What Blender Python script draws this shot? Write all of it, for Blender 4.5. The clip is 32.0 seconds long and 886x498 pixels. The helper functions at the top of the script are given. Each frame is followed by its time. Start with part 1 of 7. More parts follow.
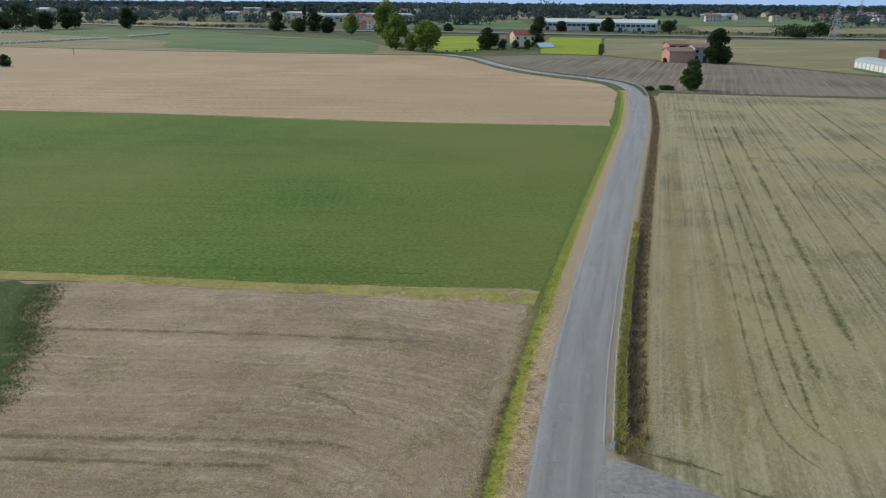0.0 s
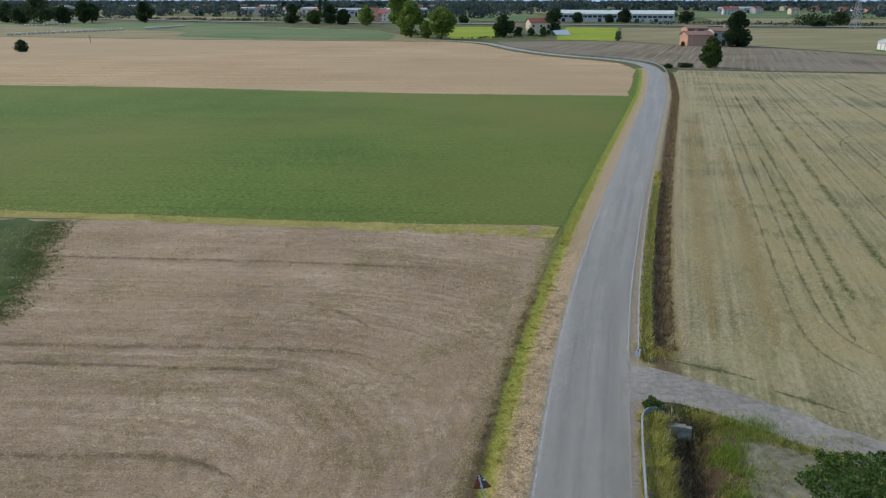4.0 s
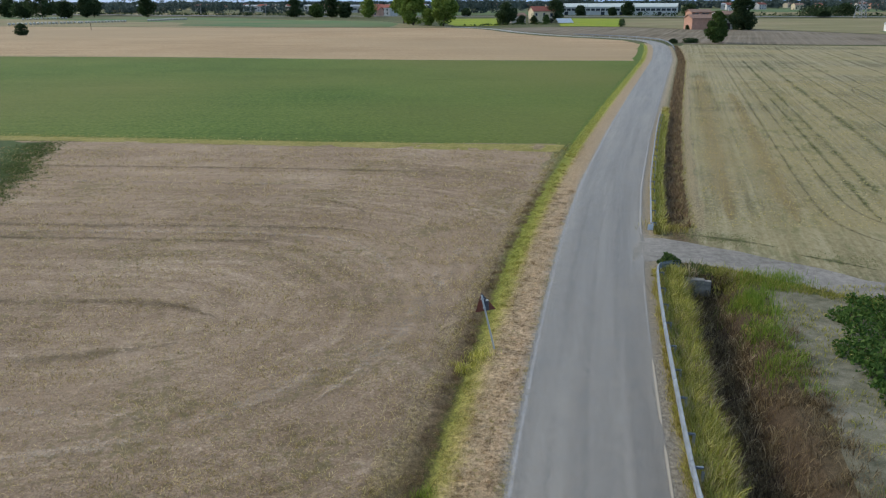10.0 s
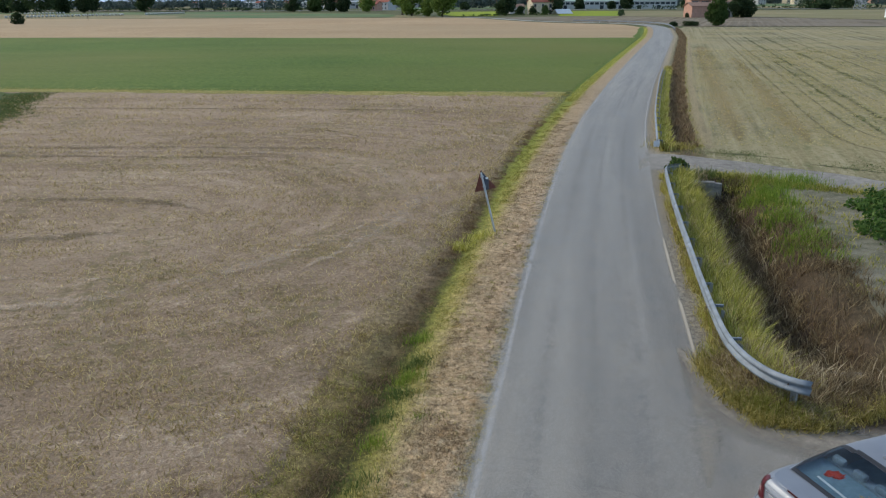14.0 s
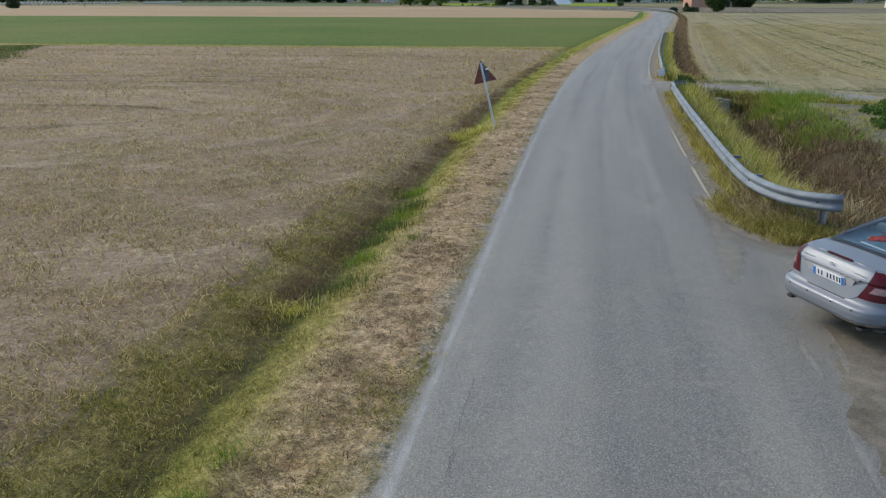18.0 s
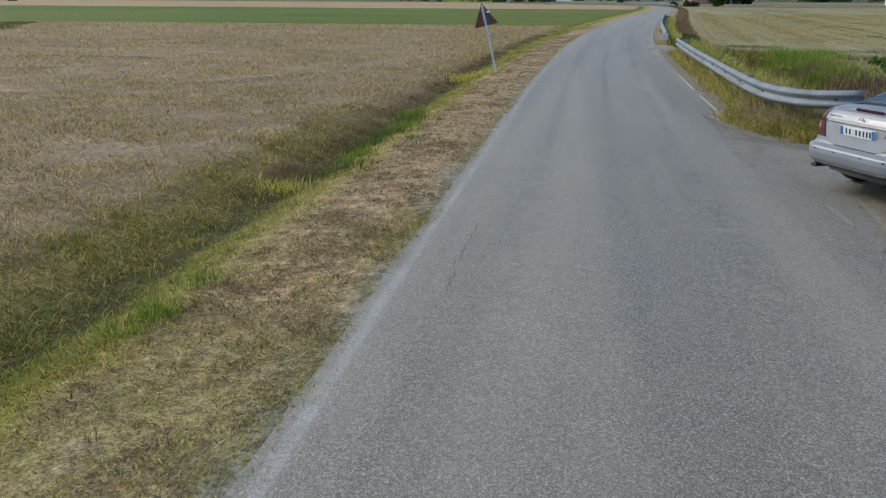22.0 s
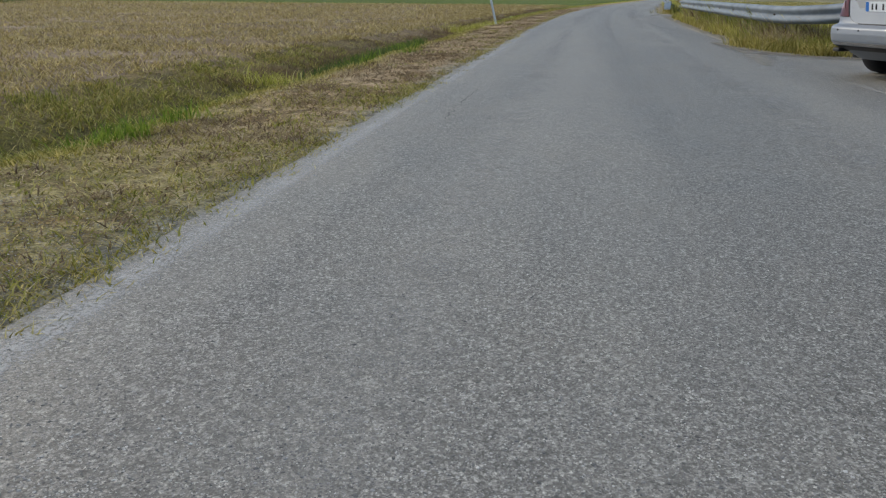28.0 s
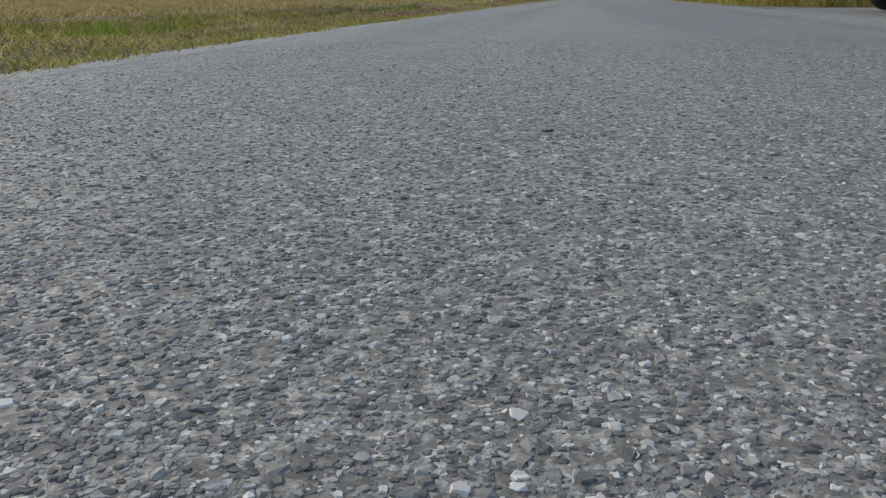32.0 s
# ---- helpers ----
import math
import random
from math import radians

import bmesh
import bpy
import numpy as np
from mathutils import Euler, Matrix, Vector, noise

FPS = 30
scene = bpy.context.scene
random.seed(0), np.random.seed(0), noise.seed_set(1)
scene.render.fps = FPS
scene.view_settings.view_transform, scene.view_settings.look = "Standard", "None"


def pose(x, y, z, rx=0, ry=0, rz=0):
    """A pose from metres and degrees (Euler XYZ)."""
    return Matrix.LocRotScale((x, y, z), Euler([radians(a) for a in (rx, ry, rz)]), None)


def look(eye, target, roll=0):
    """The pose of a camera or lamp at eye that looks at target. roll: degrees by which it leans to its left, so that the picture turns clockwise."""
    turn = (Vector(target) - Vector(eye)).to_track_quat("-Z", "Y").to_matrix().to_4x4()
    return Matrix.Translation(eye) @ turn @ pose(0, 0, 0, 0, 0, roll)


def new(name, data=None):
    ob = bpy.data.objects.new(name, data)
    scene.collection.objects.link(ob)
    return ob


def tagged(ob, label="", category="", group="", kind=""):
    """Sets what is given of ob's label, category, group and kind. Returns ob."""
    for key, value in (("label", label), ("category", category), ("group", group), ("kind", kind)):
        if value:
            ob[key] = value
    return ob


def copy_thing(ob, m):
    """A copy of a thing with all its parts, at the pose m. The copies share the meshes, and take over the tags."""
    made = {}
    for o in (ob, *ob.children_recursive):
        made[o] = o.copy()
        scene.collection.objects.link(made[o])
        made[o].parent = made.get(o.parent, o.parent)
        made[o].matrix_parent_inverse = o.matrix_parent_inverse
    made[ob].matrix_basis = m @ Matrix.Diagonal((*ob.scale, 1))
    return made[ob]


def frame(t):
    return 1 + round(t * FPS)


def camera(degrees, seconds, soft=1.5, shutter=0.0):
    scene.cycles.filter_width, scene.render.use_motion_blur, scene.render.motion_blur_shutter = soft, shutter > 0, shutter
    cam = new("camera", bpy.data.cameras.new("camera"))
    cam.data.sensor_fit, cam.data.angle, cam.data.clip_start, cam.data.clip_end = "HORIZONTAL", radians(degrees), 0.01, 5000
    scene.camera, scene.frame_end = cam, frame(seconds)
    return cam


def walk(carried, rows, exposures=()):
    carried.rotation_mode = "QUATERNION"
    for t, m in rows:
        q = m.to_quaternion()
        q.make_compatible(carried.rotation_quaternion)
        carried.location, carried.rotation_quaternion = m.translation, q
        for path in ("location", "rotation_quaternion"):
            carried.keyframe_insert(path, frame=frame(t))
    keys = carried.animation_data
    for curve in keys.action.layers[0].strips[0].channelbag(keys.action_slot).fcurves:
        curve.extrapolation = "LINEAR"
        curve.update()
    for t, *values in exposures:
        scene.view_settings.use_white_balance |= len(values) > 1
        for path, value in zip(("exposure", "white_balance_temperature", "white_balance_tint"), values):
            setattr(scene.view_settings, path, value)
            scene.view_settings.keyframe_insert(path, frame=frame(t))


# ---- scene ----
cam = camera(60.0, 32.0, soft=1.2)
PATH = [
    (0, (-0.046, -0.389, 22.794), (-0.092, 1.513, 22.178), 0.4),
    (0.5, (-0.062, -0.509, 22.328), (-0.117, 1.393, 21.711), 0.3),
    (1, (-0.126, -0.541, 21.585), (-0.187, 1.36, 20.967), 0.4),
    (1.5, (-0.134, -0.476, 20.903), (-0.203, 1.425, 20.285), 0.3),
    (2, (-0.191, -0.506, 20.221), (-0.265, 1.395, 19.601), 0.3),
    (2.5, (-0.16, -0.411, 19.458), (-0.238, 1.489, 18.838), 0.3),
    (3, (-0.1, -0.302, 18.737), (-0.181, 1.597, 18.117), 0.2),
    (3.5, (-0.085, -0.255, 18.02), (-0.169, 1.645, 17.401), 0.1),
    (5.5, (-0.021, -0.201, 15.491), (-0.107, 1.699, 14.874), -0.1),
    (6, (0.001, -0.263, 14.995), (-0.087, 1.637, 14.377), -0.1),
    (6.5, (0.002, -0.231, 14.421), (-0.086, 1.669, 13.805), -0.2),
    (7, (0.016, -0.189, 13.852), (-0.074, 1.712, 13.236), -0.3),
    (7.5, (0.012, -0.182, 13.311), (-0.078, 1.718, 12.695), -0.4),
    (8, (0.028, -0.141, 12.725), (-0.063, 1.76, 12.11), -0.3),
    (8.5, (0.031, -0.086, 12.119), (-0.061, 1.816, 11.505), -0.3),
    (9, (0.036, -0.053, 11.564), (-0.056, 1.848, 10.951), -0.3),
    (9.5, (0.049, 0.002, 11.023), (-0.044, 1.904, 10.409), -0.2),
    (10, (0.05, -0.01, 10.489), (-0.044, 1.891, 9.877), -0.2),
    (10.5, (0.057, 0.021, 9.99), (-0.037, 1.923, 9.378), -0.3),
    (11, (0.071, 0.063, 9.459), (-0.025, 1.965, 8.848), -0.3),
    (11.5, (0.064, 0.11, 8.958), (-0.031, 2.012, 8.347), -0.3),
    (12, (0.076, 0.164, 8.431), (-0.019, 2.066, 7.82), -0.3),
    (12.5, (0.062, 0.146, 7.945), (-0.033, 2.048, 7.334), -0.3),
    (13, (0.073, 0.203, 7.428), (-0.021, 2.105, 6.817), -0.3),
    (13.5, (0.097, 0.269, 6.971), (0.003, 2.17, 6.357), -0.4),
    (14, (0.09, 0.193, 6.547), (-0.003, 2.095, 5.933), -0.4),
    (14.5, (0.078, 0.178, 6.12), (-0.016, 2.079, 5.505), -0.5),
    (16.5, (0.093, 0.296, 4.411), (0.0, 2.197, 3.795), -0.4),
    (17, (0.073, 0.337, 4.087), (-0.016, 2.236, 3.468), -0.1),
    (17.5, (0.063, 0.34, 3.772), (-0.024, 2.239, 3.152), -0.0),
    (18, (0.084, 0.352, 3.456), (-0.002, 2.251, 2.834), 0.0),
    (18.5, (0.075, 0.363, 3.126), (-0.007, 2.26, 2.5), 0.3),
    (19, (0.085, 0.375, 2.814), (0.002, 2.273, 2.188), 0.3),
    (19.5, (0.087, 0.389, 2.664), (0.004, 2.288, 2.041), 0.2),
    (20, (0.083, 0.401, 2.54), (0.0, 2.299, 1.914), 0.3),
    (20.5, (0.075, 0.404, 2.38), (-0.008, 2.303, 1.758), 0.3),
    (21, (0.071, 0.421, 2.238), (-0.012, 2.32, 1.615), 0.2),
    (21.5, (0.068, 0.43, 2.084), (-0.016, 2.329, 1.461), 0.3),
    (22, (0.067, 0.444, 1.917), (-0.015, 2.343, 1.294), 0.3),
    (22.5, (0.063, 0.466, 1.751), (-0.018, 2.364, 1.128), 0.3),
    (23, (0.067, 0.479, 1.598), (-0.013, 2.378, 0.975), 0.5),
    (23.5, (0.086, 0.489, 1.475), (0.002, 2.385, 0.844), 0.5),
    (24, (0.075, 0.517, 1.366), (-0.003, 2.416, 0.743), 0.5),
    (24.5, (0.069, 0.521, 1.296), (-0.008, 2.418, 0.669), 0.6),
    (25, (0.058, 0.528, 1.204), (-0.017, 2.427, 0.581), 0.5),
    (25.5, (0.07, 0.527, 1.141), (-0.008, 2.424, 0.513), 0.5),
    (27.5, (0.075, 0.565, 0.841), (-0.004, 2.46, 0.206), 0.6),
    (28, (0.07, 0.57, 0.756), (-0.008, 2.466, 0.124), 0.5),
    (28.5, (0.082, 0.561, 0.677), (0.005, 2.457, 0.045), 0.5),
    (29, (0.078, 0.564, 0.614), (0.002, 2.461, -0.017), 0.5),
    (29.5, (0.059, 0.57, 0.576), (-0.009, 2.467, -0.054), 0.6),
    (30, (0.057, 0.569, 0.498), (-0.013, 2.467, -0.129), 0.5),
    (30.5, (0.063, 0.569, 0.413), (-0.009, 2.467, -0.213), 0.4),
    (31, (0.073, 0.573, 0.33), (-0.001, 2.47, -0.298), 0.1),
    (31.5, (0.071, 0.581, 0.246), (-0.005, 2.478, -0.382), -0.1),
    (32, (0.074, 0.607, 0.163), (-0.002, 2.506, -0.463), -0.3),
]
UNIT = 1.21  # metres in one unit of the plan
EXPOSURE, KELVIN, TINT = 0.62, 7350, 8
walk(cam, [(t, look(Vector(eye) * UNIT, Vector(target) * UNIT, roll)) for t, eye, target, roll in PATH], [(0, EXPOSURE, KELVIN, TINT), (18, EXPOSURE + 0.01, KELVIN, TINT), (23, EXPOSURE - 0.06, KELVIN + 150, TINT), (28, EXPOSURE - 0.18, KELVIN + 300, TINT), (32, EXPOSURE - 0.26, KELVIN + 350, TINT)])

# ---- world and sun ----
SUN_FROM = Vector((-0.80, 0.42, 0.62)).normalized()
world = bpy.data.worlds.new("sky")
scene.world = world
world.use_nodes = True
wt = world.node_tree
sky = wt.nodes.new("ShaderNodeTexSky")
sky.sky_type, sky.sun_disc = "NISHITA", False
sky.sun_elevation = math.asin(SUN_FROM.z)
sky.sun_rotation = math.atan2(SUN_FROM.x, SUN_FROM.y)
sky.altitude, sky.air_density, sky.dust_density, sky.ozone_density = 60, 1.0, 0.8, 1.0
# clear blue air under the thin cloud, towards the horizon
coord = wt.nodes.new("ShaderNodeTexCoord")
split = wt.nodes.new("ShaderNodeSeparateXYZ")
wt.links.new(coord.outputs["Generated"], split.inputs[0])
fade = wt.nodes.new("ShaderNodeMapRange")
fade.inputs["From Min"].default_value, fade.inputs["From Max"].default_value = 0.0, 0.35
fade.inputs["To Min"].default_value, fade.inputs["To Max"].default_value = 0.92, 0.0
fade.interpolation_type = "SMOOTHSTEP"
wt.links.new(split.outputs[2], fade.inputs["Value"])
low = wt.nodes.new("ShaderNodeMix")
low.data_type = "RGBA"
wt.links.new(fade.outputs[0], low.inputs[0])
wt.links.new(sky.outputs[0], low.inputs[6])
low.inputs[7].default_value = (1.05, 1.9, 3.7, 1)
wt.links.new(low.outputs[2], wt.nodes["Background"].inputs[0])
wt.nodes["Background"].inputs[1].default_value = 0.17
lamp = bpy.data.lights.new("sun", "SUN")
lamp.energy, lamp.angle, lamp.color = 1.25, radians(12), (1.0, 0.93, 0.83)
new("sun", lamp).matrix_world = look(SUN_FROM * 50, (0, 0, 0))

# ---- materials ----
class Nodes:
    """A small builder of node materials in object or world space."""

    def __init__(self, name, rough=0.8, metal=0.0, spec=0.3):
        self.m = bpy.data.materials.new(name)
        self.m.use_nodes = True
        self.t = self.m.node_tree
        self.b = self.t.nodes["Principled BSDF"]
        self.b.inputs["Roughness"].default_value = rough
        self.b.inputs["Metallic"].default_value = metal
        self.b.inputs["Specular IOR Level"].default_value = spec
        self.geo = self.t.nodes.new("ShaderNodeNewGeometry")
        self.pos = self.geo.outputs["Position"]

    def link(self, a, b):
        self.t.links.new(a, b)

    def put(self, sock, v):
        if isinstance(v, bpy.types.NodeSocket):
            self.link(v, sock)
        elif isinstance(v, (tuple, list)) and len(v) == 3 and sock.type == "RGBA":
            sock.default_value = (*v, 1)
        else:
            sock.default_value = v

    def mapped(self, scale=(1, 1, 1), turn=0.0, source=None):
        """Turned by so many degrees, then stretched."""
        r = self.t.nodes.new("ShaderNodeMapping")
        r.inputs["Rotation"].default_value = (0, 0, radians(turn))
        self.link(source or self.pos, r.inputs["Vector"])
        n = self.t.nodes.new("ShaderNodeMapping")
        n.inputs["Scale"].default_value = scale
        self.link(r.outputs[0], n.inputs["Vector"])
        return n.outputs[0]

    def noise(self, scale, detail=4, rough=0.55, vec=None, distort=0.0):
        n = self.t.nodes.new("ShaderNodeTexNoise")
        n.inputs["Scale"].default_value = scale
        n.inputs["Detail"].default_value = detail
        n.inputs["Roughness"].default_value = rough
        n.inputs["Distortion"].default_value = distort
        self.link(vec or self.pos, n.inputs["Vector"])
        return n.outputs["Fac"]

    def cells(self, scale, vec=None, what="Color", feature="F1"):
        n = self.t.nodes.new("ShaderNodeTexVoronoi")
        n.feature = feature
        n.inputs["Scale"].default_value = scale
        self.link(vec or self.pos, n.inputs["Vector"])
        return n.outputs[what]

    def wave(self, scale, vec, distort=2.0, detail=2.0, dscale=1.0):
        n = self.t.nodes.new("ShaderNodeTexWave")
        n.inputs["Scale"].default_value = scale
        n.inputs["Distortion"].default_value = distort
        n.inputs["Detail"].default_value = detail
        n.inputs["Detail Scale"].default_value = dscale
        self.link(vec, n.inputs["Vector"])
        return n.outputs["Fac"]

    def ramp(self, fac, *stops):
        n = self.t.nodes.new("ShaderNodeValToRGB")
        e = n.color_ramp.elements
        while len(e) < len(stops):
            e.new(0.5)
        for el, (p, c) in zip(e, stops):
            el.position = p
            el.color = (*c, 1) if isinstance(c, tuple) else (c, c, c, 1)
        self.link(fac, n.inputs[0])
        return n.outputs[0]

    def uv(self):
        """Across and along a strip or the roadside, in metres."""
        s = self.t.nodes.new("ShaderNodeSeparateXYZ")
        self.link(self.t.nodes.new("ShaderNodeUVMap").outputs[0], s.inputs[0])
        return s.outputs[0], s.outputs[1]

    def thinned(self, cover):
        """Let what lies below show through where the cover is worn away."""
        clear = self.t.nodes.new("ShaderNodeBsdfTransparent")
        both = self.t.nodes.new("ShaderNodeMixShader")
        self.link(cover, both.inputs[0])
        self.link(clear.outputs[0], both.inputs[1])
        self.link(self.b.outputs[0], both.inputs[2])
        self.link(both.outputs[0], self.t.nodes["Material Output"].inputs["Surface"])
        return self.m

    def mix(self, fac, a, b, mode="MIX"):
        n = self.t.nodes.new("ShaderNodeMix")
        n.data_type, n.blend_type = "RGBA", mode
        self.put(n.inputs[0], fac)
        self.put(n.inputs[6], a)
        self.put(n.inputs[7], b)
        return n.outputs[2]

    def math(self, op, a, b=0.0, c=0.0):
        n = self.t.nodes.new("ShaderNodeMath")
        n.operation = op
        for s, v in zip(n.inputs, (a, b, c)):
            self.put(s, v)
        return n.outputs[0]

    def random_island(self):
        return self.geo.outputs["Random Per Island"]

    def random_object(self):
        return self.t.nodes.new("ShaderNodeObjectInfo").outputs["Random"]

    def bump(self, height, strength=0.4, dist=0.02):
        n = self.t.nodes.new("ShaderNodeBump")
        n.inputs["Strength"].default_value = strength
        n.inputs["Distance"].default_value = dist
        self.link(height, n.inputs["Height"])
        self.link(n.outputs[0], self.b.inputs["Normal"])

    def done(self, color=None):
        if color is not None:
            self.put(self.b.inputs["Base Color"], color)
        return self.m


def plain(name, color, rough=0.6, metal=0.0, spec=0.4, vary=0.12, scale=6.0, bump=0.0):
    """Painted or cast surface with slight stains and grain."""
    n = Nodes(name, rough, metal, spec)
    f = n.noise(scale, 5, 0.6)
    lo = tuple(c * (1 - vary) for c in color)
    hi = tuple(min(1, c * (1 + vary)) for c in color)
    if bump:
        n.bump(n.noise(scale * 8, 3), bump, 0.01)
    return n.done(n.ramp(f, (0.3, lo), (0.7, hi)))


def asphalt_material():
    """Worn asphalt: pale chippings in a dark binder, wheel tracks and blotches."""
    n = Nodes("asphalt", 0.62, 0, 0.5)
    shifted = n.t.nodes.new("ShaderNodeVectorMath")
    shifted.operation = "MULTIPLY_ADD"
    n.link(n.t.nodes.new("ShaderNodeTexNoise").outputs["Color"], shifted.inputs[0])
    shifted.inputs[0].links[0].from_node.inputs["Scale"].default_value = 140
    n.link(n.pos, shifted.inputs[0].links[0].from_node.inputs["Vector"])
    shifted.inputs[1].default_value = (0.006, 0.006, 0.006)
    n.link(n.pos, shifted.inputs[2])
    vec = shifted.outputs[0]
    big, small = n.cells(120, vec), n.cells(240, vec)
    edge = n.cells(120, vec, "Distance")
    a = n.ramp(big, (0.2, 0.045), (0.42, 0.11), (0.58, 0.21), (0.70, 0.40), (0.84, 0.70))
    b = n.ramp(small, (0.2, 0.035), (0.45, 0.11), (0.62, 0.25), (0.8, 0.58))
    col = n.mix(0.5, a, b)
    col = n.mix(n.ramp(n.noise(420, 2, 0.7), (0.35, 0.6), (0.62, 0.0)), col, (0.04, 0.04, 0.041))
    col = n.mix(0.45, col, n.ramp(edge, (0.25, 1.0), (0.7, 0.45)), "MULTIPLY")
    col = n.mix(n.ramp(n.noise(1.1, 3), (0.3, 0.0), (0.7, 0.16)), col, (0.30, 0.26, 0.21))
    strip = n.t.nodes.new("ShaderNodeUVMap").outputs[0]
    along = n.mapped((1.0, 0.035, 1), 0, strip)
    worn = n.noise(1.25, 3, 0.5, along)
    col = n.mix(n.ramp(worn, (0.40, 0.0), (0.62, 0.28)), col, (0.34, 0.33, 0.315))
    blot = n.noise(0.5, 5, 0.6)
    col = n.mix(n.ramp(blot, (0.34, 0.26), (0.58, 0.0)), col, (0.15, 0.152, 0.158))
    dust = n.noise(0.35, 6, 0.65, n.mapped((1, 0.3, 1), 0, strip))
    col = n.mix(n.ramp(dust, (0.55, 0.0), (0.72, 0.25)), col, (0.38, 0.355, 0.31))
    grit = n.math("ADD", n.math("MULTIPLY", n.noise(40, 4, 0.75), 0.5), n.math("MULTIPLY", n.noise(130, 3, 0.75), 0.5))
    col = n.mix(1.0, col, n.ramp(grit, (0.36, 0.58), (0.5, 0.98), (0.64, 1.45)), "MULTIPLY")
    col = n.mix(1.0, col, (1.23, 1.19, 1.075), "MULTIPLY")
    n.bump(n.math("ADD", n.math("MULTIPLY", big, 0.5), n.math("MULTIPLY", small, 0.5)), 0.8, 0.006)
    return n.done(col)


def field_material(name, dark, mid, light, turn, stripe=0.35, width=3.0, patch=0.06, fine=7.0, bump=0.5, streak=(1.0, 0.06), tint=None, tint_scale=0.012, weeds=None, weed_amount=0.62, clods=0.42):
    """Cropped or sown land: working lines along one direction, patches and fine clods."""
    n = Nodes(name, 0.95, 0, 0.15)
    lines = n.mapped((1 / width, 0.012, 1), turn)
    tracks = n.noise(1.0, 3, 0.6, lines, 0.2)
    rows = n.noise(1.0, 4, 0.65, n.mapped((streak[0] * 1.6, streak[1] * 1.6, 1), turn))
    patches = n.noise(patch, 4, 0.6)
    grain = n.noise(fine, 6, 0.75, n.mapped((1, 0.55, 1), turn))
    f = n.math("ADD", n.math("MULTIPLY", tracks, stripe), n.math("MULTIPLY", rows, 0.22))
    f = n.math("ADD", f, n.math("MULTIPLY", patches, 0.38))
    f = n.math("ADD", f, n.math("MULTIPLY", grain, clods))
    total = stripe + 0.22 + 0.38 + clods
    f = n.math("DIVIDE", f, total)
    n.bump(grain, bump, 0.10)
    col = n.ramp(f, (0.425, dark), (0.5, mid), (0.575, light))
    if tint:
        big = n.noise(tint_scale, 2, 0.5)
        col = n.mix(n.ramp(big, (0.40, 0.0), (0.62, 0.75)), col, tint)
    if weeds:
        spots = n.math("MULTIPLY", n.noise(1.3, 5, 0.7, n.mapped((1, 0.25, 1), turn)), n.noise(0.09, 3, 0.6))
        col = n.mix(n.ramp(spots, (weed_amount * 0.47, 0.0), (weed_amount * 0.62, 0.55)), col, weeds)
    return n.done(col)


def stubble_material():
    """Cut stubble: fine rows that run out, turn in a half circle at the field's end and come back; clods, straw and weedy patches."""
    n = Nodes("brown_stubble", 0.95, 0, 0.12)
    s = n.t.nodes.new("ShaderNodeSeparateXYZ")
    n.link(n.pos, s.inputs[0])
    sway = n.math("MULTIPLY", n.math("SUBTRACT", n.noise(0.11, 3, 0.5), 0.5), 2.4)
    dx = n.math("MAXIMUM", n.math("ADD", s.outputs[0], 14.5), 0.0)
    dy = n.math("SUBTRACT", s.outputs[1], 30.3)
    ring = n.math("ADD", n.math("SQRT", n.math("ADD", n.math("MULTIPLY", dx, dx), n.math("MULTIPLY", dy, dy))), sway)
    run = n.math("ADD", n.math("MULTIPLY", s.outputs[0], 0.05), n.math("MULTIPLY", s.outputs[1], 0.035))
    v = n.t.nodes.new("ShaderNodeCombineXYZ")
    n.link(ring, v.inputs[0])
    n.link(run, v.inputs[1])
    broad = n.noise(0.30, 3, 0.6, v.outputs[0])
    fine_rows = n.noise(1.9, 3, 0.65, v.outputs[0])
    patches = n.noise(0.10, 4, 0.6)
    clods = n.noise(1.5, 5, 0.7)
    grain = n.noise(7.5, 5, 0.78)
    straw = n.noise(26, 3, 0.75)
    f = n.math("ADD", n.math("MULTIPLY", broad, 0.17), n.math("MULTIPLY", fine_rows, 0.20))
    f = n.math("ADD", f, n.math("ADD", n.math("MULTIPLY", patches, 0.26), n.math("MULTIPLY", clods, 0.24)))
    f = n.math("ADD", f, n.math("ADD", n.math("MULTIPLY", grain, 0.46), n.math("MULTIPLY", straw, 0.34)))
    f = n.math("DIVIDE", f, 1.67)
    col = n.ramp(f, (0.40, (0.10, 0.070, 0.044)), (0.47, (0.24, 0.174, 0.116)), (0.53, (0.355, 0.268, 0.188)), (0.60, (0.62, 0.51, 0.39)))
    rosy = n.noise(0.045, 3, 0.5)
    col = n.mix(n.ramp(rosy, (0.45, 0.0), (0.62, 0.4)), col, (0.36, 0.265, 0.18))
    weedy = n.math("MULTIPLY", n.noise(0.16, 4, 0.65, None, 0.6), n.noise(2.4, 4, 0.7))
    col = n.mix(n.ramp(weedy, (0.27, 0.0), (0.36, 0.55)), col, (0.15, 0.135, 0.055))
    n.bump(n.math("ADD", n.math("MULTIPLY", clods, 0.5), grain), 0.8, 0.07)
    return n.done(col)


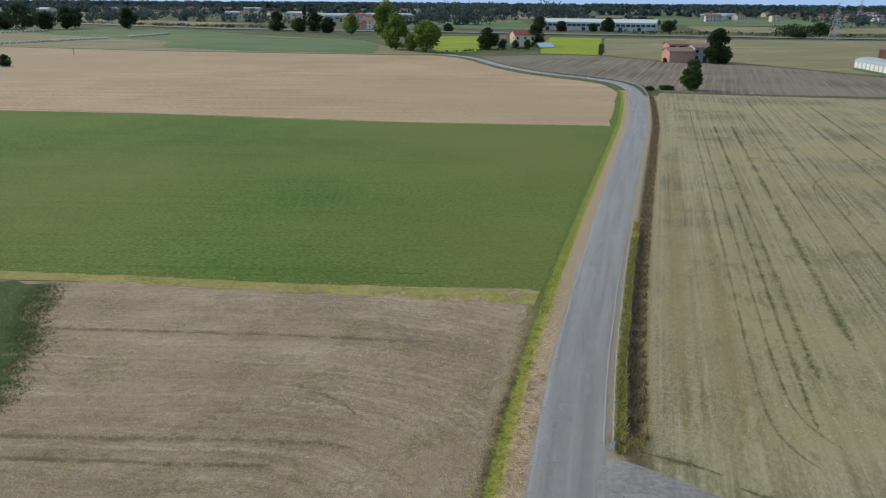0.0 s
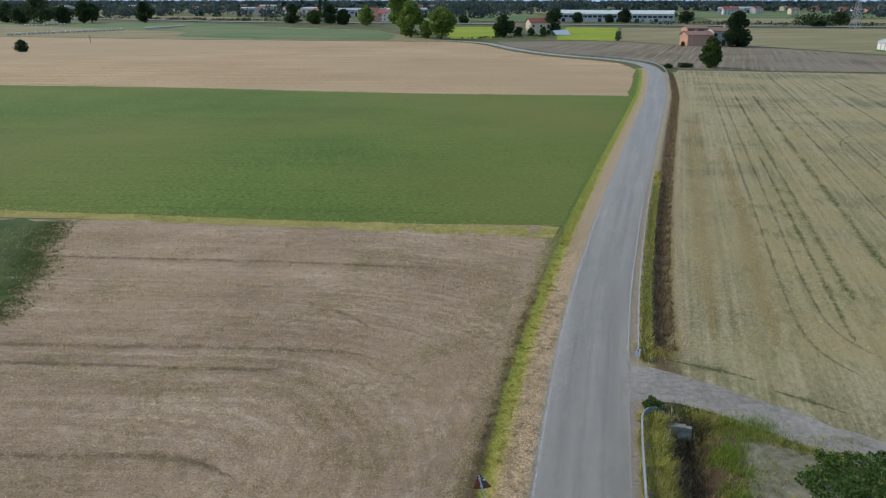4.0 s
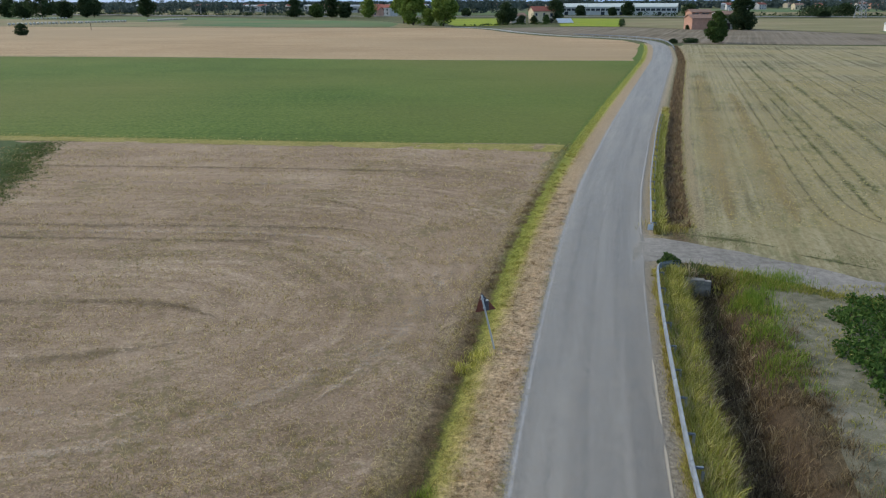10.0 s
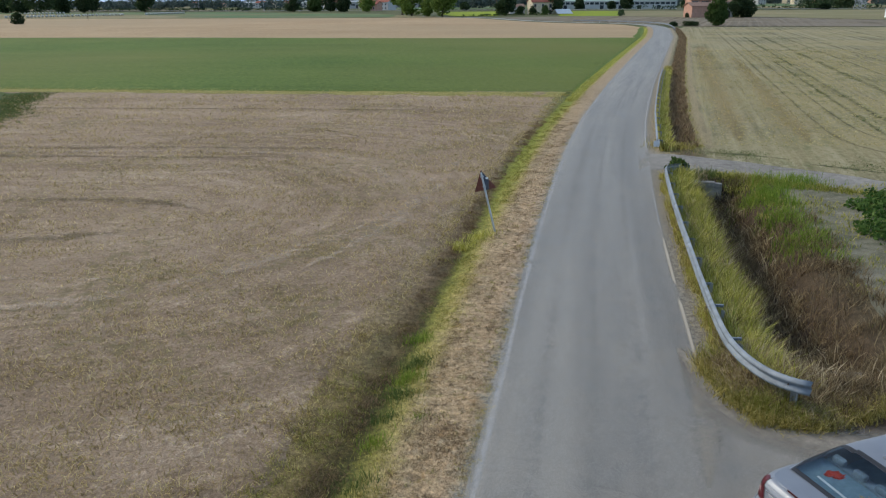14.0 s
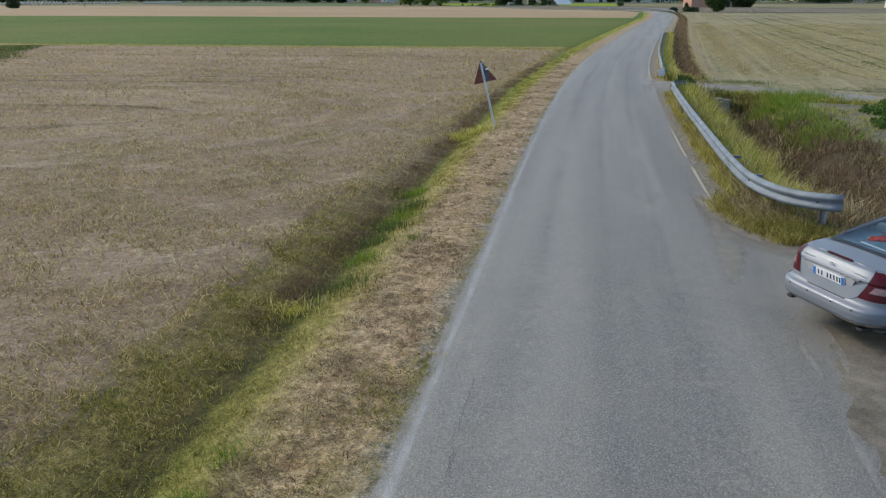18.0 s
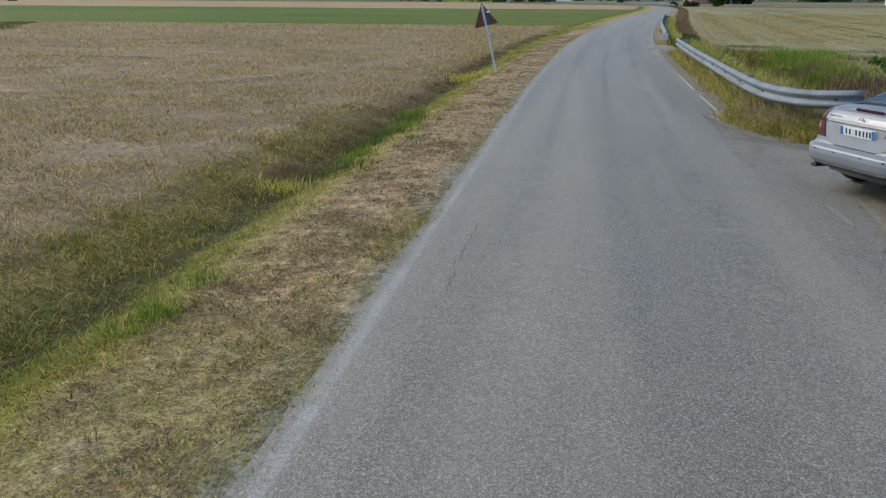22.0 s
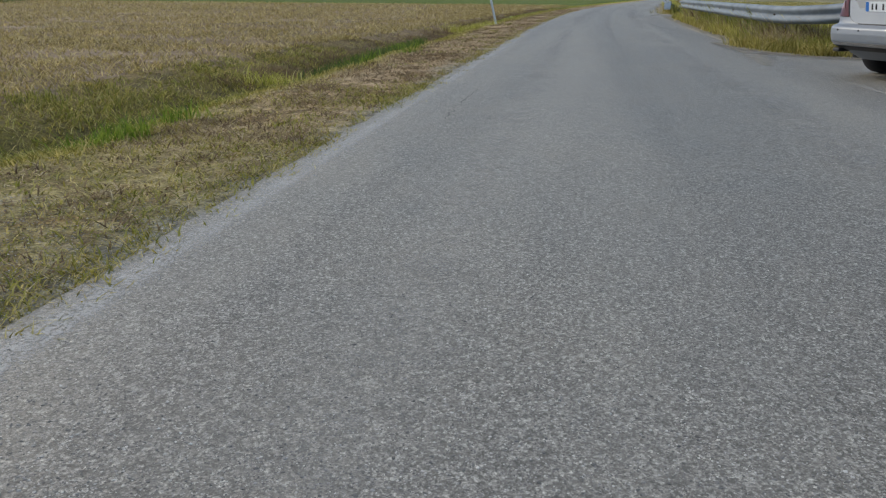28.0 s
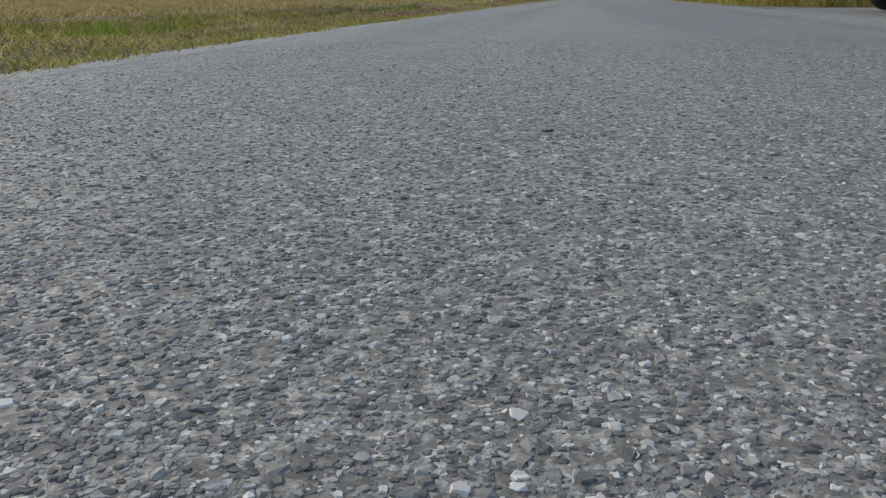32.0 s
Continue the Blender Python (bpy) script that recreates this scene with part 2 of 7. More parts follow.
def roadside_material(name, sections, length, brown=True):
    """Soil and thatch beside the road: colours by the distance from the asphalt's edge, darker in the ditch beds, with
    ragged borders.
    """
    n = Nodes(name, 0.95, 0, 0.15)
    d, along = n.uv()
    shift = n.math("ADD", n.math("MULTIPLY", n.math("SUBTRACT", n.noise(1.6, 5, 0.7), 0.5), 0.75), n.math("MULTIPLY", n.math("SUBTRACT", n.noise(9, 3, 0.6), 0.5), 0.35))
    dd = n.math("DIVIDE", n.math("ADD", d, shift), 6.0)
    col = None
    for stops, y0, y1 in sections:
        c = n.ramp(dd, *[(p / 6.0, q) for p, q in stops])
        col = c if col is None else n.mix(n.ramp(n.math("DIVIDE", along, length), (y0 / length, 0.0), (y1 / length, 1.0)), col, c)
    if brown:
        spots = n.ramp(n.noise(3.2, 6, 0.75), (0.52, 0.0), (0.64, 0.55))
        on_verge = n.ramp(n.math("DIVIDE", d, 4.0), (0.02, 0.0), (0.07, 1.0), (0.27, 1.0), (0.33, 0.0))
        col = n.mix(n.math("MULTIPLY", spots, on_verge), col, (0.115, 0.07, 0.042))
        rusty = n.ramp(n.noise(1.7, 5, 0.7, None, 0.4), (0.56, 0.0), (0.68, 0.6))
        col = n.mix(n.math("MULTIPLY", rusty, on_verge), col, (0.36, 0.205, 0.075))
        fresh = n.ramp(n.noise(1.9, 5, 0.7, n.mapped((1, 1, 1), 40)), (0.58, 0.0), (0.68, 0.5))
        col = n.mix(n.math("MULTIPLY", fresh, on_verge), col, (0.20, 0.20, 0.065))
        pale = n.ramp(n.noise(2.1, 6, 0.75), (0.56, 0.0), (0.68, 0.6))
        col = n.mix(n.math("MULTIPLY", pale, on_verge), col, (0.52, 0.43, 0.29))
    a, c = n.noise(7, 6, 0.75), n.noise(45, 4, 0.7)
    f = n.math("ADD", n.math("MULTIPLY", a, 0.5), n.math("MULTIPLY", c, 0.5))
    col = n.mix(1.0, col, n.ramp(f, (0.39, 0.35), (0.5, 0.95), (0.61, 1.65)), "MULTIPLY")
    n.bump(f, 0.9, 0.05)
    return n.done(col)


def earth_material(name, dark, mid, light, scale=1.6, bump=0.5):
    n = Nodes(name, 0.95, 0, 0.15)
    a, b = n.noise(scale, 6, 0.7), n.noise(scale * 0.12, 4, 0.6)
    c = n.noise(scale * 14, 4, 0.7)
    f = n.math("ADD", n.math("MULTIPLY", a, 0.4), n.math("ADD", n.math("MULTIPLY", b, 0.3), n.math("MULTIPLY", c, 0.3)))
    n.bump(n.math("ADD", a, c), bump, 0.03)
    return n.done(n.ramp(f, (0.40, dark), (0.5, mid), (0.60, light)))


def blade_material(name, *colors, rough=0.75, through_light=0.4):
    """Leaves and blades, each a little different, that let some light through."""
    n = Nodes(name, rough, 0, 0.2)
    stops = [(i / max(1, len(colors) - 1), c) for i, c in enumerate(colors)]
    col = n.ramp(n.random_island(), *stops)
    big = n.noise(0.8, 3, 0.6)
    col = n.mix(n.ramp(big, (0.3, 0.3), (0.65, 0.0)), col, colors[0])
    n.done(col)
    thin = n.t.nodes.new("ShaderNodeBsdfTranslucent")
    n.link(col, thin.inputs["Color"])
    both = n.t.nodes.new("ShaderNodeMixShader")
    both.inputs[0].default_value = through_light
    n.link(n.b.outputs[0], both.inputs[1])
    n.link(thin.outputs[0], both.inputs[2])
    n.link(both.outputs[0], n.t.nodes["Material Output"].inputs["Surface"])
    return n.m


ASPHALT = asphalt_material()
GRASS_BASE = earth_material("grassland", (0.045, 0.06, 0.022), (0.085, 0.10, 0.038), (0.16, 0.145, 0.07), 0.5)
GRAVEL = earth_material("grey_gravel", (0.155, 0.146, 0.128), (0.24, 0.228, 0.205), (0.335, 0.315, 0.28), 2.5)
SOIL = earth_material("garden_soil", (0.085, 0.085, 0.05), (0.18, 0.172, 0.12), (0.30, 0.275, 0.21), 1.8, 0.9)
STUBBLE = stubble_material()
GREEN_CROP = field_material("green_crop", (0.040, 0.085, 0.012), (0.082, 0.145, 0.022), (0.150, 0.200, 0.045), 89, 0.16, 0.9, 0.03, 3.4, 1.0, (1.2, 0.16), (0.150, 0.158, 0.042), 0.010, clods=1.35)
TAN_STUBBLE = field_material("tan_stubble", (0.275, 0.185, 0.10), (0.385, 0.272, 0.155), (0.49, 0.36, 0.22), 89, 0.4, 3.0, 0.02, 1.6, 0.6, (0.3, 0.03), (0.345, 0.26, 0.155), 0.007, clods=0.9)
STRAW_FIELD = field_material("straw_field", (0.145, 0.130, 0.070), (0.262, 0.234, 0.138), (0.385, 0.352, 0.235), 13.8, 0.42, 0.7, 0.05, 3.6, 0.7, (1.5, 0.05), (0.30, 0.25, 0.125), 0.05, (0.115, 0.13, 0.048), 0.60, clods=0.55)
BARE_FIELD = field_material("bare_field", (0.10, 0.083, 0.053), (0.165, 0.138, 0.095), (0.25, 0.21, 0.15), 18, 0.7, 1.2, 0.03, 2.0, 0.5, (0.5, 0.02), (0.20, 0.17, 0.13), 0.02)
YELLOW_CROP = field_material("yellow_crop", (0.15, 0.20, 0.015), (0.24, 0.30, 0.02), (0.33, 0.35, 0.04), 80, 0.5, 8.0, 0.03, 1.5, 0.6, (0.2, 0.02), (0.18, 0.26, 0.02), 0.03)
FAR_TAN = field_material("far_tan_field", (0.17, 0.145, 0.08), (0.25, 0.21, 0.115), (0.33, 0.28, 0.165), 62, 0.6, 9.0, 0.01, 0.6, 0.4, (0.1, 0.01), (0.17, 0.17, 0.075), 0.01)
FAR_GREEN = field_material("far_green_field", (0.05, 0.12, 0.045), (0.07, 0.155, 0.055), (0.12, 0.18, 0.07), 85, 0.5, 12.0, 0.01, 0.6, 0.4, (0.1, 0.01), (0.16, 0.16, 0.08), 0.012)
LEAF = blade_material("leaves", (0.035, 0.07, 0.018), (0.065, 0.115, 0.03), (0.11, 0.16, 0.045))
LEAF_BRIGHT = blade_material("light_leaves", (0.09, 0.14, 0.025), (0.16, 0.24, 0.05), (0.24, 0.32, 0.08))
LEAF_DARK = blade_material("dark_leaves", (0.02, 0.042, 0.018), (0.04, 0.07, 0.027), (0.07, 0.10, 0.04))
BARK = plain("bark", (0.10, 0.075, 0.05), 0.9, 0, 0.2, 0.35, 5, 0.6)
ZINC = plain("galvanised_steel", (0.165, 0.20, 0.235), 0.62, 0.15, 0.45, 0.28, 2.5, 0.05)

# ---- helpers for meshes ----
def part(name, bm, material, parent=None, label=""):
    me = bpy.data.meshes.new(name)
    bm.to_mesh(me)
    bm.free()
    for m in (material if isinstance(material, (list, tuple)) else [material]):
        me.materials.append(m)
    ob = new(name, me)
    ob.parent = parent
    if label:
        ob["label"] = label
    return ob


def smooth(ob):
    ob.data.polygons.foreach_set("use_smooth", [True] * len(ob.data.polygons))
    return ob


def arrays(name, verts, faces, material, parent=None):
    """A mesh object out of numpy arrays of triangles or quads."""
    me = bpy.data.meshes.new(name)
    verts, faces = np.asarray(verts, np.float32), np.asarray(faces, np.int32)
    k = faces.shape[1]
    me.vertices.add(len(verts))
    me.vertices.foreach_set("co", verts.ravel())
    me.loops.add(faces.size)
    me.loops.foreach_set("vertex_index", faces.ravel())
    me.polygons.add(len(faces))
    me.polygons.foreach_set("loop_start", np.arange(0, faces.size, k, dtype=np.int32))
    me.polygons.foreach_set("use_smooth", np.zeros(len(faces), bool))
    me.update(calc_edges=True)
    for m in (material if isinstance(material, (list, tuple)) else [material]):
        me.materials.append(m)
    ob = new(name, me)
    ob.parent = parent
    return ob


def box(bm, x0, y0, z0, x1, y1, z1, bevel=0.0):
    r = bmesh.ops.create_cube(bm, size=1.0)
    vs = r["verts"]
    bmesh.ops.scale(bm, vec=(x1 - x0, y1 - y0, z1 - z0), verts=vs)
    bmesh.ops.translate(bm, vec=((x0 + x1) / 2, (y0 + y1) / 2, (z0 + z1) / 2), verts=vs)
    if bevel:
        es = list({e for v in vs for e in v.link_edges})
        bmesh.ops.bevel(bm, geom=es, offset=bevel, segments=2, affect="EDGES", profile=0.6)
    return bm


def boxed(*a, **k):
    return box(bmesh.new(), *a, **k)


def tube(bm, a, b, r0, r1, n=8):
    """A tapered rod from a to b."""
    a, b = Vector(a), Vector(b)
    q = (b - a).to_track_quat("Z", "Y").to_matrix()
    rings = []
    for p, r in ((a, r0), (b, r1)):
        rings.append([bm.verts.new(p + q @ Vector((math.cos(2 * math.pi * i / n) * r, math.sin(2 * math.pi * i / n) * r, 0))) for i in range(n)])
    for i in range(n):
        bm.faces.new((rings[0][i], rings[0][(i + 1) % n], rings[1][(i + 1) % n], rings[1][i]))
    bm.faces.new(rings[0][::-1])
    bm.faces.new(rings[1])
    return bm


# ---- the road's line ----
LINE_Y = [-60, -20, -10, 0, 5, 13.5, 21, 29.2, 35.6, 45.5, 64.5, 91.5, 121.4, 151.3, 182, 203, 216]
LINE_X = [-6.5, -1.8, -0.6, 0.57, 1.2, 2.38, 3.44, 4.78, 5.92, 7.9, 12.35, 19.1, 26.7, 34.3, 41.0, 45.0, 46.3]
HALF = 1.86
_yy = np.arange(-80, 260, 0.5)
_xx = np.interp(_yy, LINE_Y, LINE_X)
_k = np.ones(13) / 13
_xx = np.convolve(np.pad(_xx, 6, mode="edge"), _k, "valid")


def line_x(y):
    return np.interp(y, _yy, _xx)


def line_cos(y):
    s = (line_x(np.asarray(y) + 0.5) - line_x(np.asarray(y) - 0.5))
    return 1 / np.sqrt(1 + s * s)


def off_road(n, y):
    """The x of a point n metres to the right of the road's middle, at y."""
    return line_x(y) + n / line_cos(y)


def step(a, b, v):
    t = np.clip((np.asarray(v, float) - a) / (b - a), 0, 1)
    return t * t * (3 - 2 * t)


def wobble(x, y, f, seed=0.0):
    """Cheap smooth variation between -1 and 1."""
    return (np.sin(x * f + 1.3 * np.sin(y * f * 0.7 + seed) + seed) + np.sin(y * f * 1.13 + 1.7 * np.sin(x * f * 0.6 + 2 * seed))) / 2


def ground_z(x, y):
    """Height of the land: two ditches and the verges beside the road."""
    x, y = np.asarray(x, float), np.asarray(y, float)
    n = (x - line_x(y)) * line_cos(y)
    z = np.full(np.broadcast(x, y).shape, -0.035)
    on = 1 - step(198, 206, y)
    d = -n - HALF
    left = np.interp(d, [-1, -0.35, -0.12, 1.15, 1.42, 1.85, 2.12, 2.5, 3.0, 3.4], [-0.06, -0.06, -0.004, -0.03, -0.075, -0.22, -0.22, -0.12, -0.045, -0.035])
    swale = np.interp(d, [-1, -0.35, -0.12, 1.1, 1.6, 2.1, 2.5], [-0.06, -0.06, -0.004, -0.03, -0.07, -0.06, -0.035])
    open_ditch = 1 - step(18, 38, y)
    left = left * open_ditch + swale * (1 - open_ditch)
    z = np.where(n < 0, left * on + z * (1 - on), z)
    d = n - HALF
    near = np.interp(d, [-1, -0.35, -0.12, 0.8, 1.3, 2.1, 2.7, 3.6, 4.2], [-0.06, -0.06, -0.004, -0.03, -0.12, -0.95, -0.95, -0.12, -0.035])
    far = np.interp(d, [-1, -0.35, -0.12, 0.8, 1.5, 1.9, 2.7, 3.2], [-0.06, -0.06, -0.004, -0.04, -0.30, -0.30, -0.07, -0.035])
    a = step(12.6, 14.4, y) * (1 - step(28.6, 29.6, y))
    b = step(36.0, 37.5, y) * (1 - step(190, 198, y))
    flat = np.where((d < -0.2) | (y < 11.2), -0.06, np.where(d < 2.5, -0.012, -0.035))
    right = near * a + far * b + flat * (1 - a - b)
    z = np.where(n >= 0, right * on + z * (1 - on), z)
    rough = 0.02 * wobble(x, y, 2.1, 0.4) + 0.012 * wobble(x, y, 5.7, 1.9)
    z = z + np.where((np.abs(n) > HALF + 0.15) & (np.abs(n) < 9) & np.where(n < 0, y < 56, (y > 11.2) & (y < 30)), rough * step(0.1, 0.6, np.abs(n) - HALF), 0)
    return z


def build_ground():
    grow = [8.0]
    while grow[-1] < 4200:
        grow.append(grow[-1] * 1.22 + 0.2)
    cols = np.array([-g for g in grow[::-1]] + list(np.arange(-7.5, 7.9, 0.13)) + grow)
    back = [-15.0]
    while back[-1] > -900:
        back.append(back[-1] * 1.35 - 1)
    ahead = [212.0]
    while ahead[-1] < 4700:
        ahead.append(ahead[-1] * 1.12)
    rows = np.array(back[::-1] + list(np.arange(-14.6, 37, 0.22)) + list(np.arange(37, 80, 0.7)) + list(np.arange(80, 210, 2.5)) + ahead)
    N, Y = np.meshgrid(cols, rows)
    X = line_x(Y) + N / line_cos(Y)
    Z = ground_z(X, Y)
    nr, nc = X.shape
    idx = np.arange(nr * nc).reshape(nr, nc)
    faces = np.stack([idx[:-1, :-1], idx[:-1, 1:], idx[1:, 1:], idx[1:, :-1]], -1).reshape(-1, 4)
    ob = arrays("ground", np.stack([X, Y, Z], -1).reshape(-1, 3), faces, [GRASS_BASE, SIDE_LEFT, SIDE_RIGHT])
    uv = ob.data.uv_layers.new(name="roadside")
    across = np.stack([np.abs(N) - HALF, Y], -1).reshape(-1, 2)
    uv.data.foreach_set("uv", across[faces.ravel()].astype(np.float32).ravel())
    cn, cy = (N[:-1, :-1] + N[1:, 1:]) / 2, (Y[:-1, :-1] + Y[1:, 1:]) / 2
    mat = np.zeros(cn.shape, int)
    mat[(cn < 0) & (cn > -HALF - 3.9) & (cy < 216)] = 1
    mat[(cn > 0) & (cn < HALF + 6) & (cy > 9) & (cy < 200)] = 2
    ob.data.polygons.foreach_set("material_index", mat.ravel().astype(np.int32))
    smooth(ob)
    return tagged(ob, "flat farmland with grassy verges and roadside ditches", "ground", kind="structure")


# darkest stops near 1.9 put shade into the green-brown of the ditch bed
SIDE_LEFT = roadside_material("verge_and_shaded_ditch", [
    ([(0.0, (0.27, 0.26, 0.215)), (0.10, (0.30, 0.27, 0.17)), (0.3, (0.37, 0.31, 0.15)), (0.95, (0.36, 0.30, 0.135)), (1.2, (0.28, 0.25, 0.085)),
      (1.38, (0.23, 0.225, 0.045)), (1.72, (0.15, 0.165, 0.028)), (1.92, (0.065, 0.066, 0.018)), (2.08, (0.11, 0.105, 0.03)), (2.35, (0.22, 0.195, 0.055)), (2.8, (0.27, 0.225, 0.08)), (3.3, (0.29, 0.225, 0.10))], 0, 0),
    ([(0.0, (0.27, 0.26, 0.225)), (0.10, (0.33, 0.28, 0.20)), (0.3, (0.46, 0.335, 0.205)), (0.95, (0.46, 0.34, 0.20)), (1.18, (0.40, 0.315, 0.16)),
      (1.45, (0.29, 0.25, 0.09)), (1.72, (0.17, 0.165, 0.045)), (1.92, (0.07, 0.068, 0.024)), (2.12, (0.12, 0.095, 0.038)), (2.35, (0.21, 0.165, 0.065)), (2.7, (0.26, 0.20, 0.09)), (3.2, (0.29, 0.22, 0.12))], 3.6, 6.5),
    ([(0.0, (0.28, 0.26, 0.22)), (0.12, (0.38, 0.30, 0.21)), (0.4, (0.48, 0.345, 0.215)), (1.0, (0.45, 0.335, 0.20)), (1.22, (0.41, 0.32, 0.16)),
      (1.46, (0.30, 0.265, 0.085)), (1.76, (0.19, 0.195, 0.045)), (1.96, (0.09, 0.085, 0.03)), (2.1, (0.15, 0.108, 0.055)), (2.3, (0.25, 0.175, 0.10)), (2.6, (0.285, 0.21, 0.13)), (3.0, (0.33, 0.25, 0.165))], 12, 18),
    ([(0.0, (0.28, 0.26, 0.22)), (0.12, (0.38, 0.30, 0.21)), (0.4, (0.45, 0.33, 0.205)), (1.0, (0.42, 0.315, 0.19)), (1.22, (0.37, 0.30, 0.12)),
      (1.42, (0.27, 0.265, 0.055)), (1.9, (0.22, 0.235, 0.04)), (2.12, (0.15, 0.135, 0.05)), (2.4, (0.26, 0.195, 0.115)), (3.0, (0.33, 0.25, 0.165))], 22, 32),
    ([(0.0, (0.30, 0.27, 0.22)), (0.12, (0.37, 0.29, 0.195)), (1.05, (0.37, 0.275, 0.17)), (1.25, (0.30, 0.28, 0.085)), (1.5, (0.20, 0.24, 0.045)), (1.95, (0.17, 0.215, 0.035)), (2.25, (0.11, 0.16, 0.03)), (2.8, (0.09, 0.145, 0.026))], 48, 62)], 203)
# near section: darkest brown along the ditch's bottom, from 1.7 to 2.8
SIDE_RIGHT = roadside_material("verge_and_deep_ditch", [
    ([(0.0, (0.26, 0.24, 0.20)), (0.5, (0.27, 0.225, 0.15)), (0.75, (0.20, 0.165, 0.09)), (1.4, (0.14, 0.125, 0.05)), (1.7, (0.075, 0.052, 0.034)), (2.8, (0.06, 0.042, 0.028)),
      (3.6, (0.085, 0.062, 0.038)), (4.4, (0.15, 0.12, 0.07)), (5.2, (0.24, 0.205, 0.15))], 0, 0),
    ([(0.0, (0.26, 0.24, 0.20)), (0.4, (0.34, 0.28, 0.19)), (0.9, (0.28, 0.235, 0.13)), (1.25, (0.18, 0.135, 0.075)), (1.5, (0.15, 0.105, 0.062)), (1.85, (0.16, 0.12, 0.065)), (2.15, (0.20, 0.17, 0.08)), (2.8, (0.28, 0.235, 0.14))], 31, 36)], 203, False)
build_ground()


# ---- the road ----
def resample(pts, gap):
    pts = np.asarray(pts, float)
    for _ in range(2):
        q = 0.75 * pts[:-1] + 0.25 * pts[1:]
        r = 0.25 * pts[:-1] + 0.75 * pts[1:]
        pts = np.concatenate([pts[:1], np.stack([q, r], 1).reshape(-1, pts.shape[1]), pts[-1:]])
    s = np.concatenate([[0], np.cumsum(np.linalg.norm(np.diff(pts, axis=0), axis=1))])
    t = np.linspace(0, s[-1], max(2, int(s[-1] / gap)))
    return np.stack([np.interp(t, s, pts[:, i]) for i in range(pts.shape[1])], -1)


def band(name, pts, width, material, label, z=0.03, gap=0.5, seed=1, category="wheel track"):
    """A soft-edged band on the land along a line; its material thins out to the sides."""
    rng = np.random.default_rng(seed)
    c = resample(pts, gap)
    t = np.gradient(c, axis=0)
    t /= np.linalg.norm(t, axis=1)[:, None]
    nrm = np.stack([t[:, 1], -t[:, 0]], -1)
    k = len(c)
    w = (width / 2 * (1 + 0.15 * np.sin(np.arange(k) * gap * 0.7 + seed)))[:, None] * np.minimum(1, np.minimum(np.arange(k), np.arange(k)[::-1]) * gap / (2 * width) + 0.15)[:, None]
    V = np.concatenate([c - nrm * w, c + nrm * w])
    V = np.concatenate([V, np.full((2 * k, 1), z)], 1)
    i = np.arange(k - 1)
    F = np.stack([i, i + k, i + k + 1, i + 1], -1)
    ob = arrays(name, V, F, material)
    uv = ob.data.uv_layers.new(name="across")
    U = np.stack([np.concatenate([np.zeros(k), np.ones(k)]), np.concatenate([np.arange(k), np.arange(k)]) * gap], -1)
    uv.data.foreach_set("uv", U[F.ravel()].astype(np.float32).ravel())
    return tagged(ob, label, category, kind="structure")


def band_material(name, color, cover, scale=6.0, vary=0.3, stretch=None, rough=0.9, most=0.4):
    n = Nodes(name, rough, 0, 0.2)
    u, v = n.uv()
    soft = n.ramp(u, (0.0, 0.0), (0.45, 1.0), (0.55, 1.0), (1.0, 0.0))
    vec = n.mapped(*stretch) if stretch else None
    f = n.math("ADD", n.noise(scale, 6, 0.75, vec), n.math("MULTIPLY", n.noise(scale * 0.12, 3, 0.6), 0.6))
    f = n.math("SUBTRACT", n.math("ADD", f, n.math("MULTIPLY", soft, 0.30)), 1.1 - cover)
    n.done(n.ramp(n.noise(scale * 2.3, 5, 0.7), (0.3, tuple(q * (1 - vary) for q in color)), (0.7, tuple(q * (1 + vary) for q in color))))
    return n.thinned(n.math("MULTIPLY", n.ramp(f, (0.0, 0.0), (0.22, most)), soft))


BEND = [(46.3, 216), (46.4, 226), (44.2, 237), (38.8, 246.5), (31.5, 255), (24, 266), (16.8, 283), (11, 302), (7.0, 322), (0.5, 339), (-10, 353), (-40, 372)]
_y1 = np.concatenate([np.arange(-60, -6, 3), np.arange(-6, 40, 0.3), np.arange(40, 210, 2.0)])
CENTRE = np.concatenate([np.stack([line_x(_y1), _y1], -1), resample(BEND, 2.0)])


def strip_mesh(name, centre, offs, zs, material, jag=0.0, seed=1, parent=None):
    """A ribbon along a line with cross-section (offset, height) points."""
    rng = np.random.default_rng(seed)
    c = np.asarray(centre, float)
    t = np.gradient(c, axis=0)
    t /= np.linalg.norm(t, axis=1)[:, None]
    nrm = np.stack([t[:, 1], -t[:, 0]], -1)
    V = []
    for k, (o, z) in enumerate(zip(offs, zs)):
        oo = np.full(len(c), float(o))
        if jag and abs(o) > 1.5:
            oo += np.sign(o) * rng.normal(0, jag, len(c))
        p = c + nrm * oo[:, None]
        V.append(np.concatenate([p, np.full((len(c), 1), z)], 1))
    V = np.stack(V, 1)
    a, b = V.shape[:2]
    idx = np.arange(a * b).reshape(a, b)
    F = np.stack([idx[:-1, :-1], idx[:-1, 1:], idx[1:, 1:], idx[1:, :-1]], -1).reshape(-1, 4)
    return arrays(name, V.reshape(-1, 3), F, material, parent)


road = strip_mesh("road", CENTRE, [-HALF - 0.06, -HALF, -1.2, 0, 1.2, HALF, HALF + 0.06], [-0.09, 0.0, 0.012, 0.02, 0.012, 0.0, -0.09], ASPHALT, 0.006)


